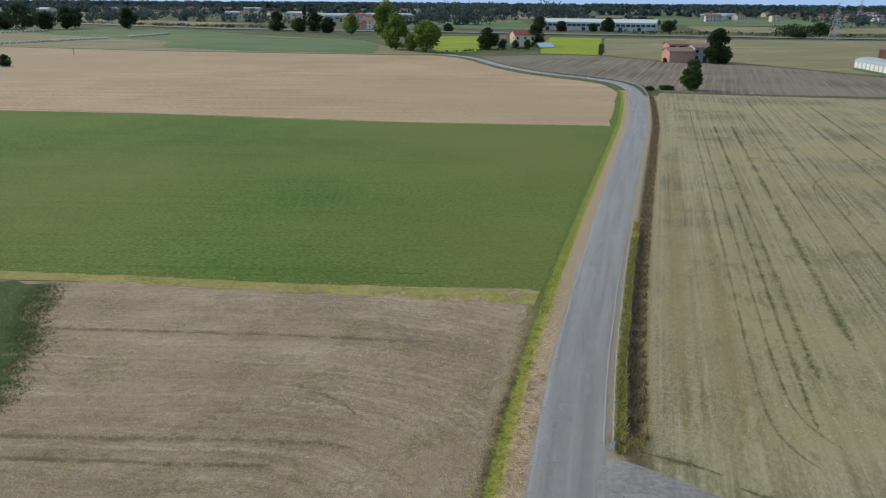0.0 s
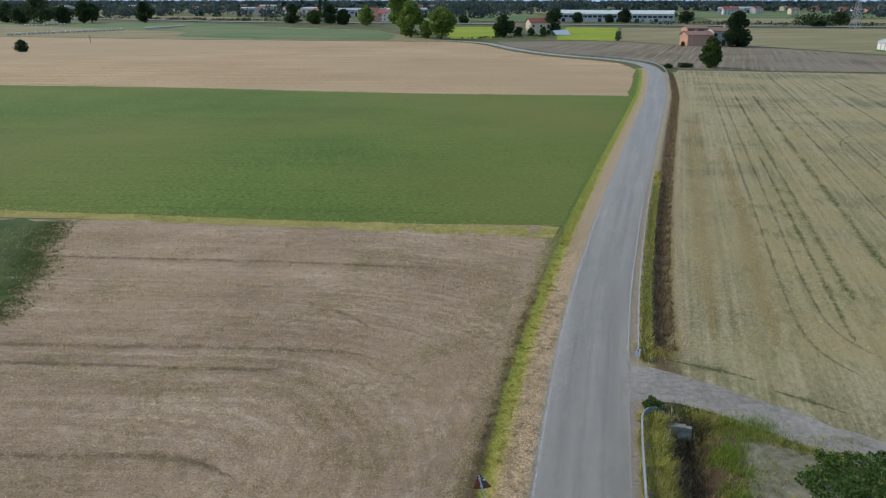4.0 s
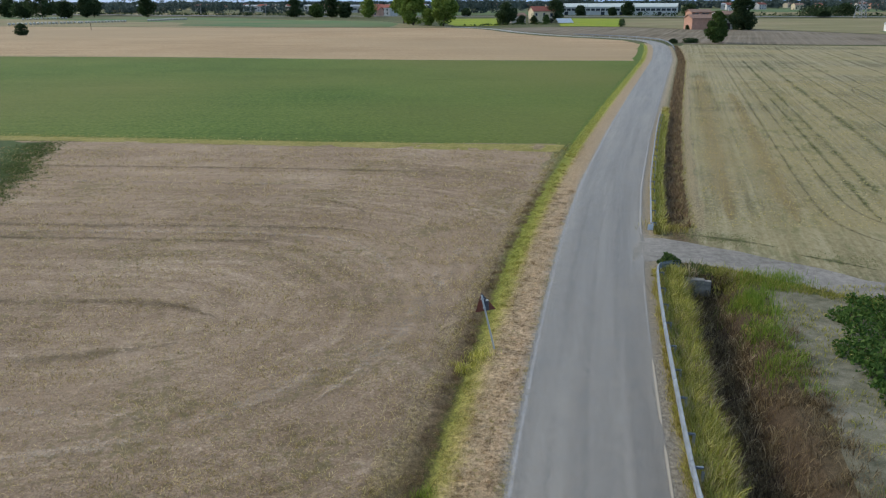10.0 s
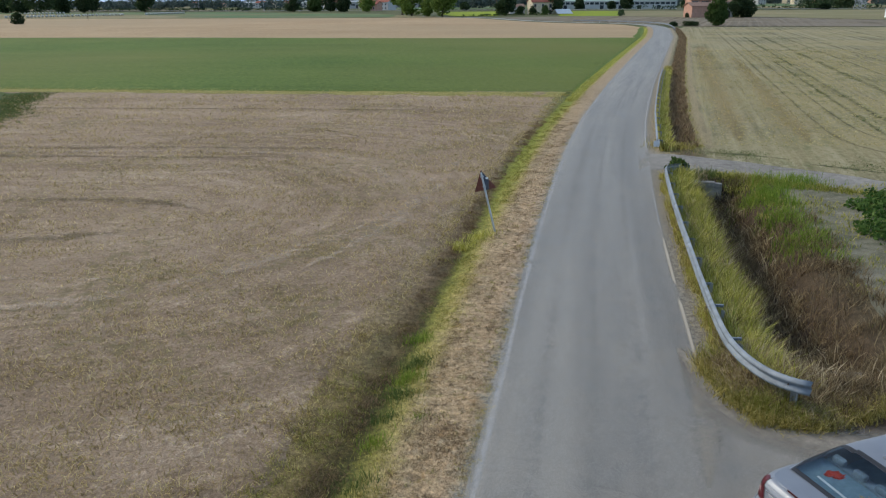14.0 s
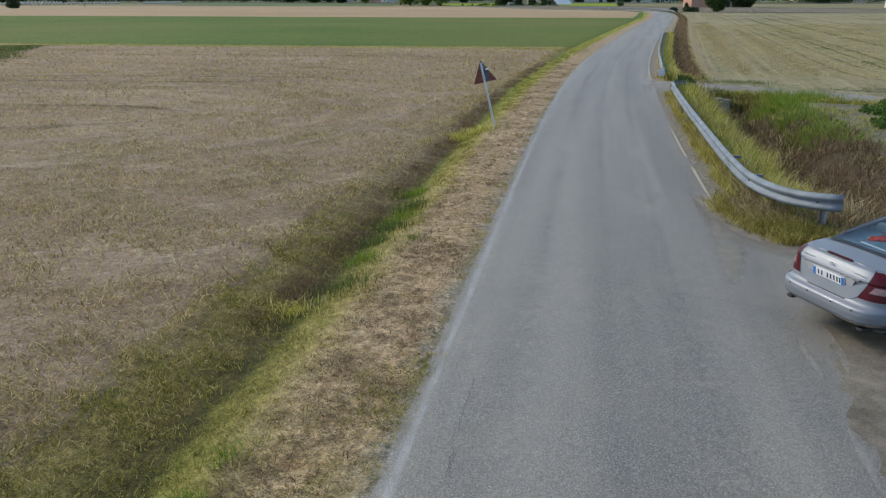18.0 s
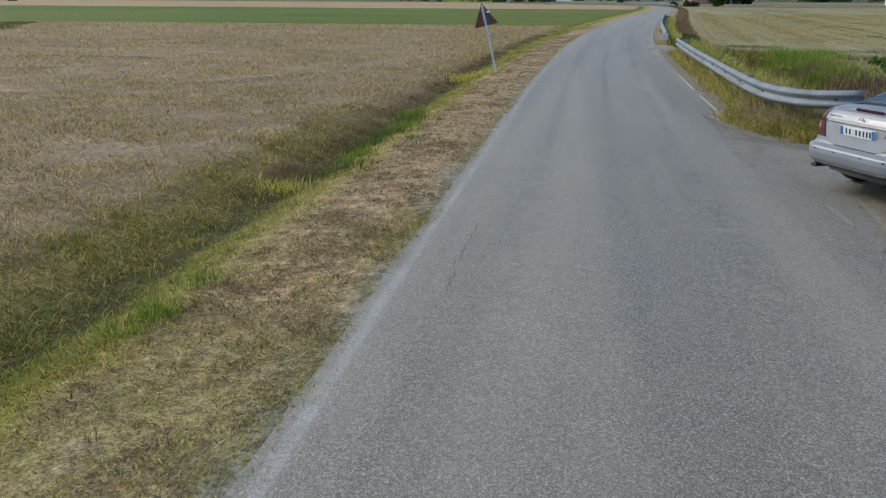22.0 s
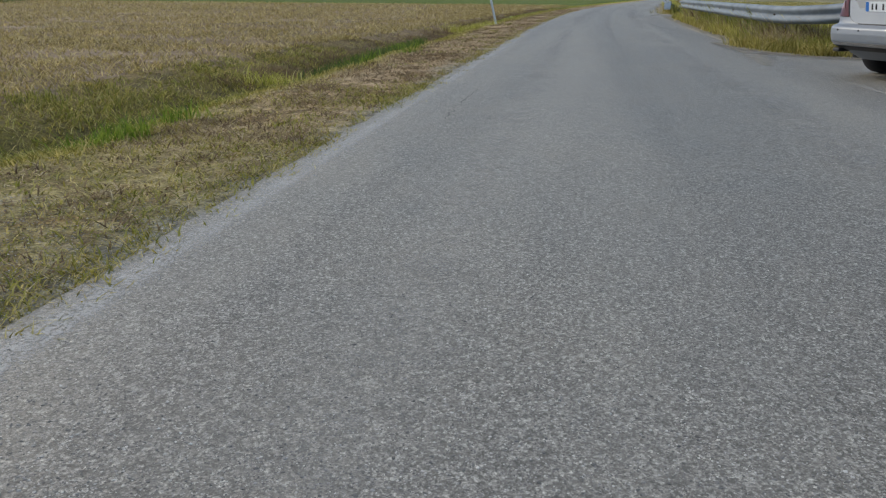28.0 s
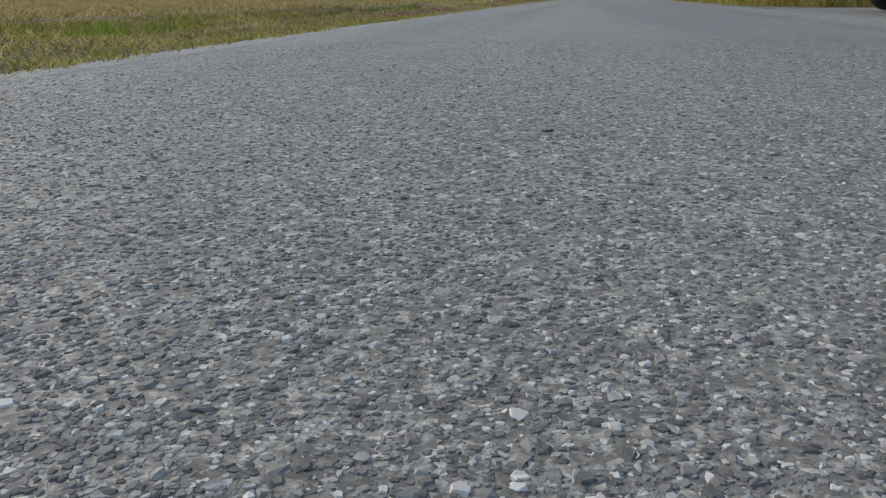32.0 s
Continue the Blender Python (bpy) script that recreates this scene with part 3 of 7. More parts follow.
def strip_uv(ob):
    """Metres across and along the road on each corner of a sheet of asphalt."""
    co = np.zeros(len(ob.data.vertices) * 3)
    ob.data.vertices.foreach_get("co", co)
    co = co.reshape(-1, 3)
    idx = np.zeros(len(ob.data.loops), np.int32)
    ob.data.loops.foreach_get("vertex_index", idx)
    across = (co[:, 0] - line_x(co[:, 1])) * line_cos(co[:, 1])
    ob.data.uv_layers.new(name="strip").data.foreach_set("uv", np.stack([across, co[:, 1]], -1)[idx].astype(np.float32).ravel())
    return ob


strip_uv(road)
tagged(road, "narrow worn grey asphalt country road without middle line", "road", kind="structure")


# ---- land use: sheets of field on the plain ----
def land(name, pts, material, z, label, ragged=0.0, seed=0, gap=2.0):
    rng = np.random.default_rng(seed)
    pts = np.asarray(pts, float)
    out = []
    for a, b in zip(pts, np.roll(pts, -1, 0)):
        k = max(1, int(min(60, np.linalg.norm(b - a) / gap)))
        for i in range(k):
            p = a + (b - a) * i / k
            out.append(p + (rng.normal(0, ragged, 2) if ragged else 0))
    bm = bmesh.new()
    f = bm.faces.new([bm.verts.new((x, y, z)) for x, y in out])
    if f.normal.z < 0 or f.calc_area() and (f.normal_update() or f.normal.z < 0):
        f.normal_flip()
    bmesh.ops.triangulate(bm, faces=[f])
    return tagged(part(name, bm, material), label, "field", kind="structure")


def near_field():
    d = [2.9, 3.05, 3.25, 3.5] + list(np.arange(3.8, 14, 0.45)) + list(np.arange(14, 60, 2.0)) + [70, 100, 160, 260]
    rows = np.concatenate([np.arange(-60, -2, 3), np.arange(-2, 26, 0.4), np.arange(26, 60.0, 1.2)])
    D, Y = np.meshgrid(np.array(d), rows)
    X = off_road(-HALF - D, Y)
    for c in range(3):
        X[:, c] += (0.26 - 0.06 * c) * (wobble(X[:, c], rows, 1.3, 1.0) + 0.6 * wobble(X[:, c], rows, 4.1, 2.0))
    Z = 0.0 + 0.02 * wobble(X, Y, 1.1, 0.7) + 0.012 * wobble(X, Y, 3.9, 2.0)
    Z = np.maximum(Z, ground_z(X, Y) + 0.02)
    k = step(2.8, 4.4, D)
    Z = (ground_z(X, Y) + 0.004) * (1 - k) + Z * k
    Z[:, 0] = ground_z(X[:, 0], rows) - 0.03
    idx = np.arange(D.size).reshape(D.shape)
    F = np.stack([idx[:-1, :-1], idx[1:, :-1], idx[1:, 1:], idx[:-1, 1:]], -1).reshape(-1, 4)
    ob = smooth(arrays("field_stubble", np.stack([X, Y, Z], -1).reshape(-1, 3), F, STUBBLE))
    return tagged(ob, "harvested field of short brown stubble with pale straw", "field", kind="structure")


near_field()


def along(d, ys):
    """Points d metres outside the left edge of the road."""
    return [(float(off_road(-HALF - d, y)), float(y)) for y in ys]


def right_of(d, ys):
    return [(float(off_road(HALF + d, y)), float(y)) for y in ys]


DARK_CROP = earth_material("dense_green_growth", (0.025, 0.05, 0.015), (0.05, 0.085, 0.025), (0.09, 0.13, 0.04), 1.5)
BROWN_EARTH = earth_material("trodden_earth", (0.11, 0.097, 0.074), (0.19, 0.168, 0.132), (0.29, 0.255, 0.20), 3.0, 0.8)
STRIP_GREEN = earth_material("uncut_grass", (0.17, 0.17, 0.04), (0.27, 0.25, 0.078), (0.38, 0.32, 0.13), 1.2)
land("field_margin", along(2.6, [55.9, 57.6, 59.0]) + [(-14, 60.0), (-28, 61.2), (-120, 67), (-120, 64.5), (-28, 59.3), (-14, 58.0), (0, 56.6)], STRIP_GREEN, 0.008, "strip of uncut yellow-green grass between two fields", 0.12, 1, 1.0)
land("field_green", along(2.45, [58.2, 75, 90, 105, 120, 135, 148.3]) + [(-13, 150.4), (-55, 157.3), (-98, 160.6), (-400, 180), (-400, 80), (-120, 66.5), (-31, 60.8), (-11, 59.2), (2.6, 58.3)], GREEN_CROP, -0.022, "field of low green crop in faint rows", 0.1, 2)
land("field_tan", along(3.4, [149, 165, 180, 195]) + [(40.6, 205), (41.2, 215), (40, 228), (35, 238), (27.5, 247), (20, 259), (12.6, 277), (7, 298), (3, 316), (-4, 334), (-14, 346), (-32, 345), (-134, 357), (-225, 378), (-420, 430), (-420, 186), (-98, 161.4), (-55, 158.1), (-13, 151.2)], TAN_STUBBLE, -0.022, "broad harvested field of pale tan stubble", 0.15, 3)
land("field_dark_corner", [(-34.8, 58.9), (-33.2, 54.2), (-32.2, 51), (-29.9, 46), (-28.1, 41.4), (-27.3, 38.6), (-34, 34.5), (-70, 32), (-120, 62)], DARK_CROP, 0.036, "corner of dense dark green growth in the stubble", 0.4, 4, 0.7)
land("field_straw", right_of(3.1, [36.5, 45, 60, 80, 100, 120, 140, 160, 180, 198]) + [(52, 205.7), (105.4, 196), (400, 150), (400, -60), (60, -20), (29.4, 15.8), (19.4, 25.3), (15.4, 28.4), (11.0, 32.2), (9.2, 34.6)], STRAW_FIELD, -0.018, "harvested straw-coloured field with curved wheel tracks and weeds", 0.15, 5)
land("field_bare", [(53.5, 208), (51.5, 226), (44, 246), (36, 257.5), (27, 270), (20, 287), (13.5, 306), (9.5, 326), (7.1, 339), (33, 352), (60, 352), (84, 316), (107, 314), (136, 255), (200, 205), (190, 190), (108, 201)], BARE_FIELD, 0.02, "bare greyish brown ploughed field", 0.2, 6)
land("field_beyond", [(-14, 349), (-34, 348), (-134, 360), (-225, 381), (-430, 433), (-640, 700), (-186, 560), (-60, 470), (-36, 400)], FAR_TAN, 0.02, "dry field with a green middle beyond the tan one", 0.3, 7, 6)
land("field_beyond_green", [(-40, 354), (-95, 360), (-150, 385), (-165, 440), (-120, 500), (-60, 470), (-44, 420)], FAR_GREEN, 0.06, "patch of green meadow", 0.8, 8, 4)
land("field_left_grass", [(-205, 470), (-165, 440), (-120, 500), (-190, 590), (-330, 640), (-420, 620)], FAR_GREEN, 0.05, "green strip of meadow before the highway", 0.8, 9, 6)
land("field_yellow_west", [(-12, 366), (8, 374), (12, 450), (11, 536), (-20, 530), (-22, 440)], YELLOW_CROP, 0.08, "bright yellow-green field in flower", 0.3, 10)
land("field_yellow_east", [(35, 361), (60.5, 353.5), (72, 420), (90, 520), (58, 530), (42, 430)], YELLOW_CROP, 0.08, "bright yellow-green field in flower", 0.3, 11)
land("field_far_east", [(62, 354), (86, 317), (108, 315), (140, 258), (500, 120), (700, 420), (275, 512), (92, 521)], FAR_TAN, 0.05, "wide tan field with mown lines", 0.3, 12, 8)
land("field_far_grass", [(140, 292), (138, 258), (230, 230), (500, 140), (520, 240), (260, 330)], FAR_GREEN, 0.08, "green meadow beside the sheds", 0.5, 13, 6)
land("field_garden", [(8.6, 14.2), (9.4, 20), (10.2, 25), (11.0, 27.9), (14, 27), (20, 23), (40, 4), (40, -30), (12, -10), (9.5, 8), (8.8, 12)], SOIL, 0.0, "dry pale garden soil with weeds", 0.12, 14, 0.8)
land("track", [(7.2, 34.8), (8.6, 34.6), (9.6, 33.9), (11.5, 32.6), (16, 28.8), (20, 25.6), (30, 15.5), (60, -22), (58, -26), (28, 13), (19, 22.6), (15, 26.4), (12.5, 28.6), (10.4, 30.3), (9.1, 31.0), (7.7, 31.2), (6.7, 31.0)], GRAVEL, -0.002, "dusty gravel farm track joining the road", 0.08, 15, 0.8)
strip_uv(land("apron", [(3.6, 13.3), (4.3, 13.1), (4.6, 12.3), (5.2, 11.1), (6.2, 10.9), (9, 11.4), (12, 9), (12, -14), (-0.4, -14), (0.9, 0), (2.0, 8)], ASPHALT, 0.001, "dusty asphalt lay-by widening the road", 0.03, 16, 0.5))
land("dirt_ground", [(3.95, 8.3), (3.58, 7.0), (3.32, 6.25), (3.28, 5.85), (3.14, 5.3), (3.0, 4.0), (2.72, 2), (2.45, 0), (2.0, -4), (12, -4), (12, 9), (5, 9.3)], BROWN_EARTH, 0.0045, "brown trodden earth beside the asphalt", 0.04, 19, 0.1)
land("highway", [(-900, 1010), (-454, 775), (-186, 622), (0, 585), (110, 560), (275, 527), (700, 440), (700, 454), (275, 541), (110, 574), (0, 600), (-186, 640), (-454, 793), (-900, 1030)], plain("far_road", (0.20, 0.21, 0.225), 0.8, 0, 0.3, 0.1, 0.1), 0.6, "pale grey highway across the plain", 0, 17, 20)

# ---- wheel tracks and working lines on the fields ----
TRACK_DARK = band_material("dark_wheel_track", (0.12, 0.118, 0.062), 0.16, 3.0, most=0.5)
TRACK_OLIVE = band_material("olive_weed_line", (0.095, 0.122, 0.042), 0.14, 1.6, most=0.62)
TRACK_PALE = band_material("pale_straw_line", (0.44, 0.375, 0.255), 0.08, 2.5, most=0.3)
TRACK_OCHRE = band_material("ochre_straw_line", (0.37, 0.275, 0.125), 0.30, 0.8, most=0.38)
SLOPE = 0.245
for c, y0, y1, w, m in ((8.0, 37, 186, 0.55, TRACK_DARK), (9.5, 39, 170, 0.5, TRACK_DARK), (15.4, 48, 150, 1.6, TRACK_OLIVE), (18.6, 55, 180, 0.7, TRACK_DARK), (20.2, 55, 180, 0.7, TRACK_PALE),
                        (12.0, 44, 150, 1.2, TRACK_OLIVE), (10.8, 38, 90, 0.9, TRACK_OLIVE), (3.4, 38, 120, 2.6, TRACK_OCHRE), (6.7, 37.5, 95, 2.2, TRACK_OCHRE), (1.8, 40, 130, 0.7, TRACK_PALE),
                        (5.2, 40, 160, 0.8, TRACK_PALE), (7.3, 42, 150, 0.6, TRACK_PALE), (13.6, 44, 170, 0.8, TRACK_PALE), (17.2, 50, 190, 0.8, TRACK_PALE), (22.5, 62, 190, 1.0, TRACK_DARK), (27, 70, 185, 1.2, TRACK_PALE), (31, 75, 180, 0.9, TRACK_DARK), (36, 85, 180, 1.2, TRACK_OLIVE), (8.7, 120, 190, 0.5, TRACK_PALE)):
    near_turn = [(c + SLOPE * (y0 - 4) + 2.6, y0 - 3.2), (c + SLOPE * y0 + 0.5, y0)] if w < 0.6 else [(c + SLOPE * y0, y0)]
    band("wheel_track", near_turn + [(c + SLOPE * y, y) for y in np.linspace(y0 + 5, y1, 8)], w, m, "line of wheel marks and weeds in the straw", -0.011, 1.0, int(c * 10))
band("wheel_track", [(50.8, 105.7), (46.2, 100.2), (42.5, 88.7), (42.1, 84.8), (44, 83.5), (47.4, 95.3), (54, 120)], 0.6, TRACK_DARK, "looping wheel mark in the straw", -0.009, 0.6, 71)
WEED_PATCH = band_material("low_weed_patch", (0.095, 0.122, 0.045), 0.20, 3.4, most=0.6)
for k, pts in enumerate(([(9.6, 35.5), (11.0, 34.8), (12.3, 34.2), (13.4, 33.4)], [(13.8, 32.5), (15.0, 31.6), (16.4, 30.4)])):
    band("weed_patch", pts, 1.0 - 0.15 * k, WEED_PATCH, "low dark green weeds beside the farm track", -0.010, 0.3, 75 + k, "weeds")
SOIL_DARK = band_material("dark_stubble_line", (0.115, 0.088, 0.046), 0.15, 4.0, most=0.46)
SOIL_PALE = band_material("pale_stubble_line", (0.52, 0.42, 0.315), 0.10, 4.0, most=0.45)
for k, (pts, w, m) in enumerate((
        ([(-60, 36.4), (-24.4, 35.7), (-18.6, 35.7), (-12.7, 35.8), (-6.9, 35.5), (-5.7, 35.1)], 1.0, SOIL_DARK),
        ([(-60, 34.2), (-23.3, 33.6), (-17.6, 33.5), (-13.6, 33.3), (-9.5, 33.4)], 0.7, SOIL_DARK),
        ([(-9, 41.4), (-7.2, 40.4), (-6.0, 38.6)], 1.2, SOIL_DARK),
        ([(-40, 25.8), (-18.2, 25.4), (-14.0, 25.8), (-11.2, 25.6), (-9.1, 24.3)], 0.8, SOIL_DARK),
        ([(-40, 21.5), (-15.4, 20.8), (-13.2, 20.9), (-11.1, 21.6), (-9.6, 22.2)], 1.0, SOIL_DARK),
        ([(-60, 51), (-33.3, 50.0), (-17.2, 49.7), (-1.7, 48.7)], 0.9, SOIL_DARK),
        ([(-60, 35.2), (-23.8, 34.6), (-9.6, 34.7), (-6.0, 33.7), (-4.2, 31.7), (-3.4, 28.5)], 0.8, SOIL_PALE),
        ([(-1.6, 29.8), (-2.0, 26.4), (-2.8, 23.8), (-4.4, 21.0), (-6.1, 18.3), (-10, 15.5), (-20, 14.5)], 1.3, SOIL_PALE),
        ([(-0.6, 34), (-1.2, 29), (-2.0, 24.8), (-3.0, 21.8), (-4.6, 18.4)], 0.9, SOIL_PALE),
        ([(-40, 18.2), (-16, 17.9), (-9, 17.6)], 0.7, SOIL_PALE),
        ([(-60, 46), (-30, 45.6), (-8, 44.8)], 0.7, SOIL_PALE))):
    band("wheel_track", pts, w * 1.5, m, "faint working line across the stubble", 0.045, 0.7, 80 + k)
CROP_LINE = band_material("thin_crop_line", (0.055, 0.065, 0.028), 0.08, 2.0, most=0.4)
PALE_EDGE = band_material("pale_field_edge", (0.50, 0.42, 0.26), 0.3, 1.0, most=0.6)
for k, (a, b, c) in enumerate(((73.7, 71.2, 69.2), (103.2, 99.3, 96.0), (86.2, 83.9, 81.2), (64.5, 63.8, 62.8), (61.6, 59.9, 58.6), (118, 114, 111), (133, 129, 126))):
    band("wheel_track", [(-140, a + 7), (-48.5, a), (-24.3, b), (-2.6, c)], 0.5 + 0.1 * k, CROP_LINE, "dark wheel line through the green crop", -0.014, 1.5, 60 + k)
band("field_edge", [(-400, 184), (-104.1, 165.6), (-63.8, 158.8), (-15.5, 150.5), (27.6, 148.8)], 1.6, PALE_EDGE, "pale bare edge between green crop and stubble", -0.012, 2.0, 70, "field edge")

# ---- guard rails ----
BEAM = [(u * 0.85, v * 0.85) for u, v in ((0, 0), (0.015, 0.012), (0.078, 0.045), (0.082, 0.095), (0.02, 0.13), (0.015, 0.155), (0.02, 0.18), (0.082, 0.215), (0.078, 0.265), (0.015, 0.298), (0, 0.31))]
BOLT = plain("rusty_bolt", (0.10, 0.07, 0.05), 0.6, 0.6, 0.4, 0.3, 30)
ZINC_OLD = plain("weathered_zinc", (0.36, 0.38, 0.40), 0.6, 0.4, 0.4, 0.25, 4.0, 0.1)


def beam_panel(line, top, thick=0.004):
    """A corrugated steel rail swept along a line, its face to the left of the line's run."""
    c = np.asarray(line, float)
    t = np.gradient(c, axis=0)
    t /= np.linalg.norm(t, axis=1)[:, None]
    nrm = np.stack([-t[:, 1], t[:, 0]], -1)
    bm = bmesh.new()
    rings = []
    section = BEAM + [(u - thick, v) for u, v in BEAM[::-1]]
    for (x, y), (nx, ny), tz in zip(c, nrm, top):
        rings.append([bm.verts.new((x + nx * u, y + ny * u, tz - 0.2635 + v)) for u, v in section])
    k = len(section)
    for a, b in zip(rings, rings[1:]):
        for i in range(k):
            bm.faces.new((a[i], a[(i + 1) % k], b[(i + 1) % k], b[i]))
    bm.faces.new(rings[0][::-1])
    bm.faces.new(rings[-1])
    bmesh.ops.recalc_face_normals(bm, faces=bm.faces)
    return bm


def guard_rail(pts, tops, gap, label, post_gap=1.7, capped=False, fancy=True):
    """Posts, spacers and overlapping rail panels; the pts run so that traffic lies to their left."""
    root = tagged(new("guard_rail"), label, "guard rail", "roadside guard rails")
    root.location = (pts[0][0], pts[0][1], 0)
    base = Vector(root.location)
    P = resample([(x, y, z) for (x, y), z in zip(pts, tops)], gap)
    line, top = P[:, :2], P[:, 2]
    per = max(2, int(round(4.0 / gap)))
    i = 0
    while i < len(line) - 1:
        j = min(len(line), i + per + 1)
        if len(line) - j < per // 2:
            j = len(line)
        seg = line[i:j] - np.array(base[:2])
        ob = smooth(part("beam", beam_panel(seg, top[i:j]), ZINC, root))
        ob.location.z = 0.0
        i = j - 1
    s = np.concatenate([[0], np.cumsum(np.linalg.norm(np.diff(line, axis=0), axis=1))])
    t = np.gradient(line, axis=0)
    t /= np.linalg.norm(t, axis=1)[:, None]
    at = np.arange(0.35, s[-1] - 0.2, post_gap)
    bm = boxed(-0.05, -0.03, -0.75, 0.05, -0.024, 0.0)
    box(bm, -0.05, -0.03, -0.75, -0.044, 0.03, 0.0)
    box(bm, 0.044, -0.03, -0.75, 0.05, 0.03, 0.0)
    post0 = part("post", bm, ZINC_OLD, root)
    bm = boxed(-0.03, 0.0, -0.045, 0.03, 0.20, -0.04)
    box(bm, -0.03, 0.0, -0.006, 0.03, 0.24, 0.0)
    box(bm, -0.003, 0.0, -0.04, 0.003, 0.2, -0.006)
    spacer0 = part("spacer", bm, ZINC, root)
    bm = bmesh.new()
    tube(bm, (0, 0.0, 0), (0, 0.025, 0), 0.015, 0.012, 8)
    bolt0 = part("bolt", bm, BOLT, root)
    first = True
    for a in at:
        k = int(np.searchsorted(s, a))
        k = min(k, len(line) - 1)
        d = t[k]
        turn = math.degrees(math.atan2(d[1], d[0]))
        x, y = line[k] - np.array(base[:2])
        right = np.array([d[1], -d[0]])
        for src, off, z in ((post0, 0.20, top[k] - 0.17), (spacer0, 0.20, top[k] - (0.03 if 12.4 < line[k][1] < 15.2 else 0.16)), (bolt0, -0.014, top[k] - 0.132)):
            ob = src if first else src.copy()
            if not first:
                scene.collection.objects.link(ob)
            ob.matrix_basis = pose(x + right[0] * off, y + right[1] * off, z, 0, 0, turn)
        first = False
    if capped:
        bm = bmesh.new()
        box(bm, -0.16, -0.07, -0.30, 0.12, 0.0, 0.02, 0.03)
        box(bm, -0.20, -0.07, -0.34, -0.12, 0.20, -0.06, 0.03)
        cap = part("end_piece", bm, plain("white_end_piece", (0.44, 0.46, 0.48), 0.55, 0.3, 0.5, 0.3, 8), root, "pale bent end piece with dark slots")
        d = t[0]
        cap.matrix_basis = pose(0, 0, top[0] - 0.02, 0, 12, math.degrees(math.atan2(d[1], d[0])))
        for k in range(2):
            ob = part("slot", boxed(-0.06, -0.075, -0.22 + 0.13 * k, 0.09, -0.068, -0.17 + 0.13 * k), BOLT, cap)
    return root


guard_rail([(5.44, 11.46), (5.28, 11.58), (5.12, 11.78), (4.95, 12.12), (4.81, 12.7), (4.76, 13.37), (4.80, 14.12), (5.03, 15.95), (5.43, 18.7), (5.99, 22.45), (6.55, 25.9), (6.98, 28.3), (7.16, 29.1), (7.5, 29.62), (8.2, 29.85)],
           [0.73, 0.71, 0.685, 0.65, 0.625, 0.615, 0.62, 0.625, 0.63, 0.63, 0.63, 0.62, 0.60, 0.57, 0.52], 0.18, "dented galvanised steel guard rail curving round the lay-by and ditch")
guard_rail(right_of(0.42, [35.5, 36.5, 40, 45, 50, 55, 60, 65, 70, 74]), [0.5, 0.6, 0.66, 0.68, 0.68, 0.68, 0.68, 0.68, 0.68, 0.6], 0.5, "straight galvanised steel guard rail with a bent end piece", 2.1, True)
guard_rail([(42.8, 178), (46.3, 195), (48.9, 212), (49.2, 224), (47.3, 235), (42.6, 244.5), (36.4, 252.5), (30, 260.5)], [0.7] * 8, 1.0, "pale guard rail on the outside of the bend", 4.0)


# ---- road sign ----
RUST = Nodes("faded_sign_back", 0.6, 0.1, 0.4)
RUST = RUST.done(RUST.ramp(RUST.noise(6, 5, 0.7), (0.3, (0.10, 0.03, 0.022)), (0.55, (0.17, 0.05, 0.035)), (0.75, (0.22, 0.11, 0.08))))
SLATE = plain("slate_grey_steel", (0.07, 0.085, 0.11), 0.5, 0.3, 0.4, 0.3, 7)


def slab(bm, pts, thick):
    """A flat plate from its outline in the x-z plane, with thickness along y."""
    a = [bm.verts.new((x, y, z)) for x, y, z in pts]
    b = [bm.verts.new((x, y + thick, z)) for x, y, z in pts]
    bm.faces.new(a[::-1])
    bm.faces.new(b)
    k = len(pts)
    for i in range(k):
        bm.faces.new((a[i], a[(i + 1) % k], b[(i + 1) % k], b[i]))
    bmesh.ops.recalc_face_normals(bm, faces=bm.faces)
    return bm


sign = tagged(new("road_sign"), "leaning triangular road sign seen from its rusty back", "road sign")
sign.matrix_basis = pose(0.569, 22.42, -0.055, -2, -14, -8)
bm = bmesh.new()
tube(bm, (0, 0, -0.4), (0, 0, 1.83), 0.03, 0.03, 12)
part("pole", bm, plain("grey_pole", (0.50, 0.53, 0.56), 0.45, 0.5, 0.5, 0.12, 5), sign)
S, HT = 0.67, 0.62
part("left_half", slab(bmesh.new(), [(0, 0.035, 1.90), (-S / 2, 0.075, 1.90 - HT), (0, 0.035, 1.90 - HT)], 0.004), RUST, sign, "rusty red half of the bent plate")
part("right_half", slab(bmesh.new(), [(0, 0.036, 1.90), (0, 0.036, 1.90 - HT), (S * 0.16, 0.054, 1.90 - HT), (S * 0.25, 0.064, 1.90 - HT * 0.52)], 0.004), SLATE, sign, "slate grey half of the bent plate")
part("corner", slab(bmesh.new(), [(S * 0.252, 0.064, 1.90 - HT * 0.52), (S * 0.163, 0.054, 1.90 - HT), (S / 2, 0.088, 1.90 - HT)], 0.004), RUST, sign, "rusty red corner of the plate")
part("sticker", slab(bmesh.new(), [(0.085, 0.036, 1.90 - 0.25), (0.17, 0.044, 1.90 - 0.25), (0.17, 0.044, 1.90 - 0.30), (0.085, 0.036, 1.90 - 0.30)], 0.003), plain("white_sticker", (0.8, 0.8, 0.8), 0.4), sign, "small white sticker")
for z in (1.40, 1.70):
    part("clamp", boxed(-0.05, -0.04, z - 0.018, 0.05, 0.036, z + 0.018, 0.006), ZINC_OLD, sign)


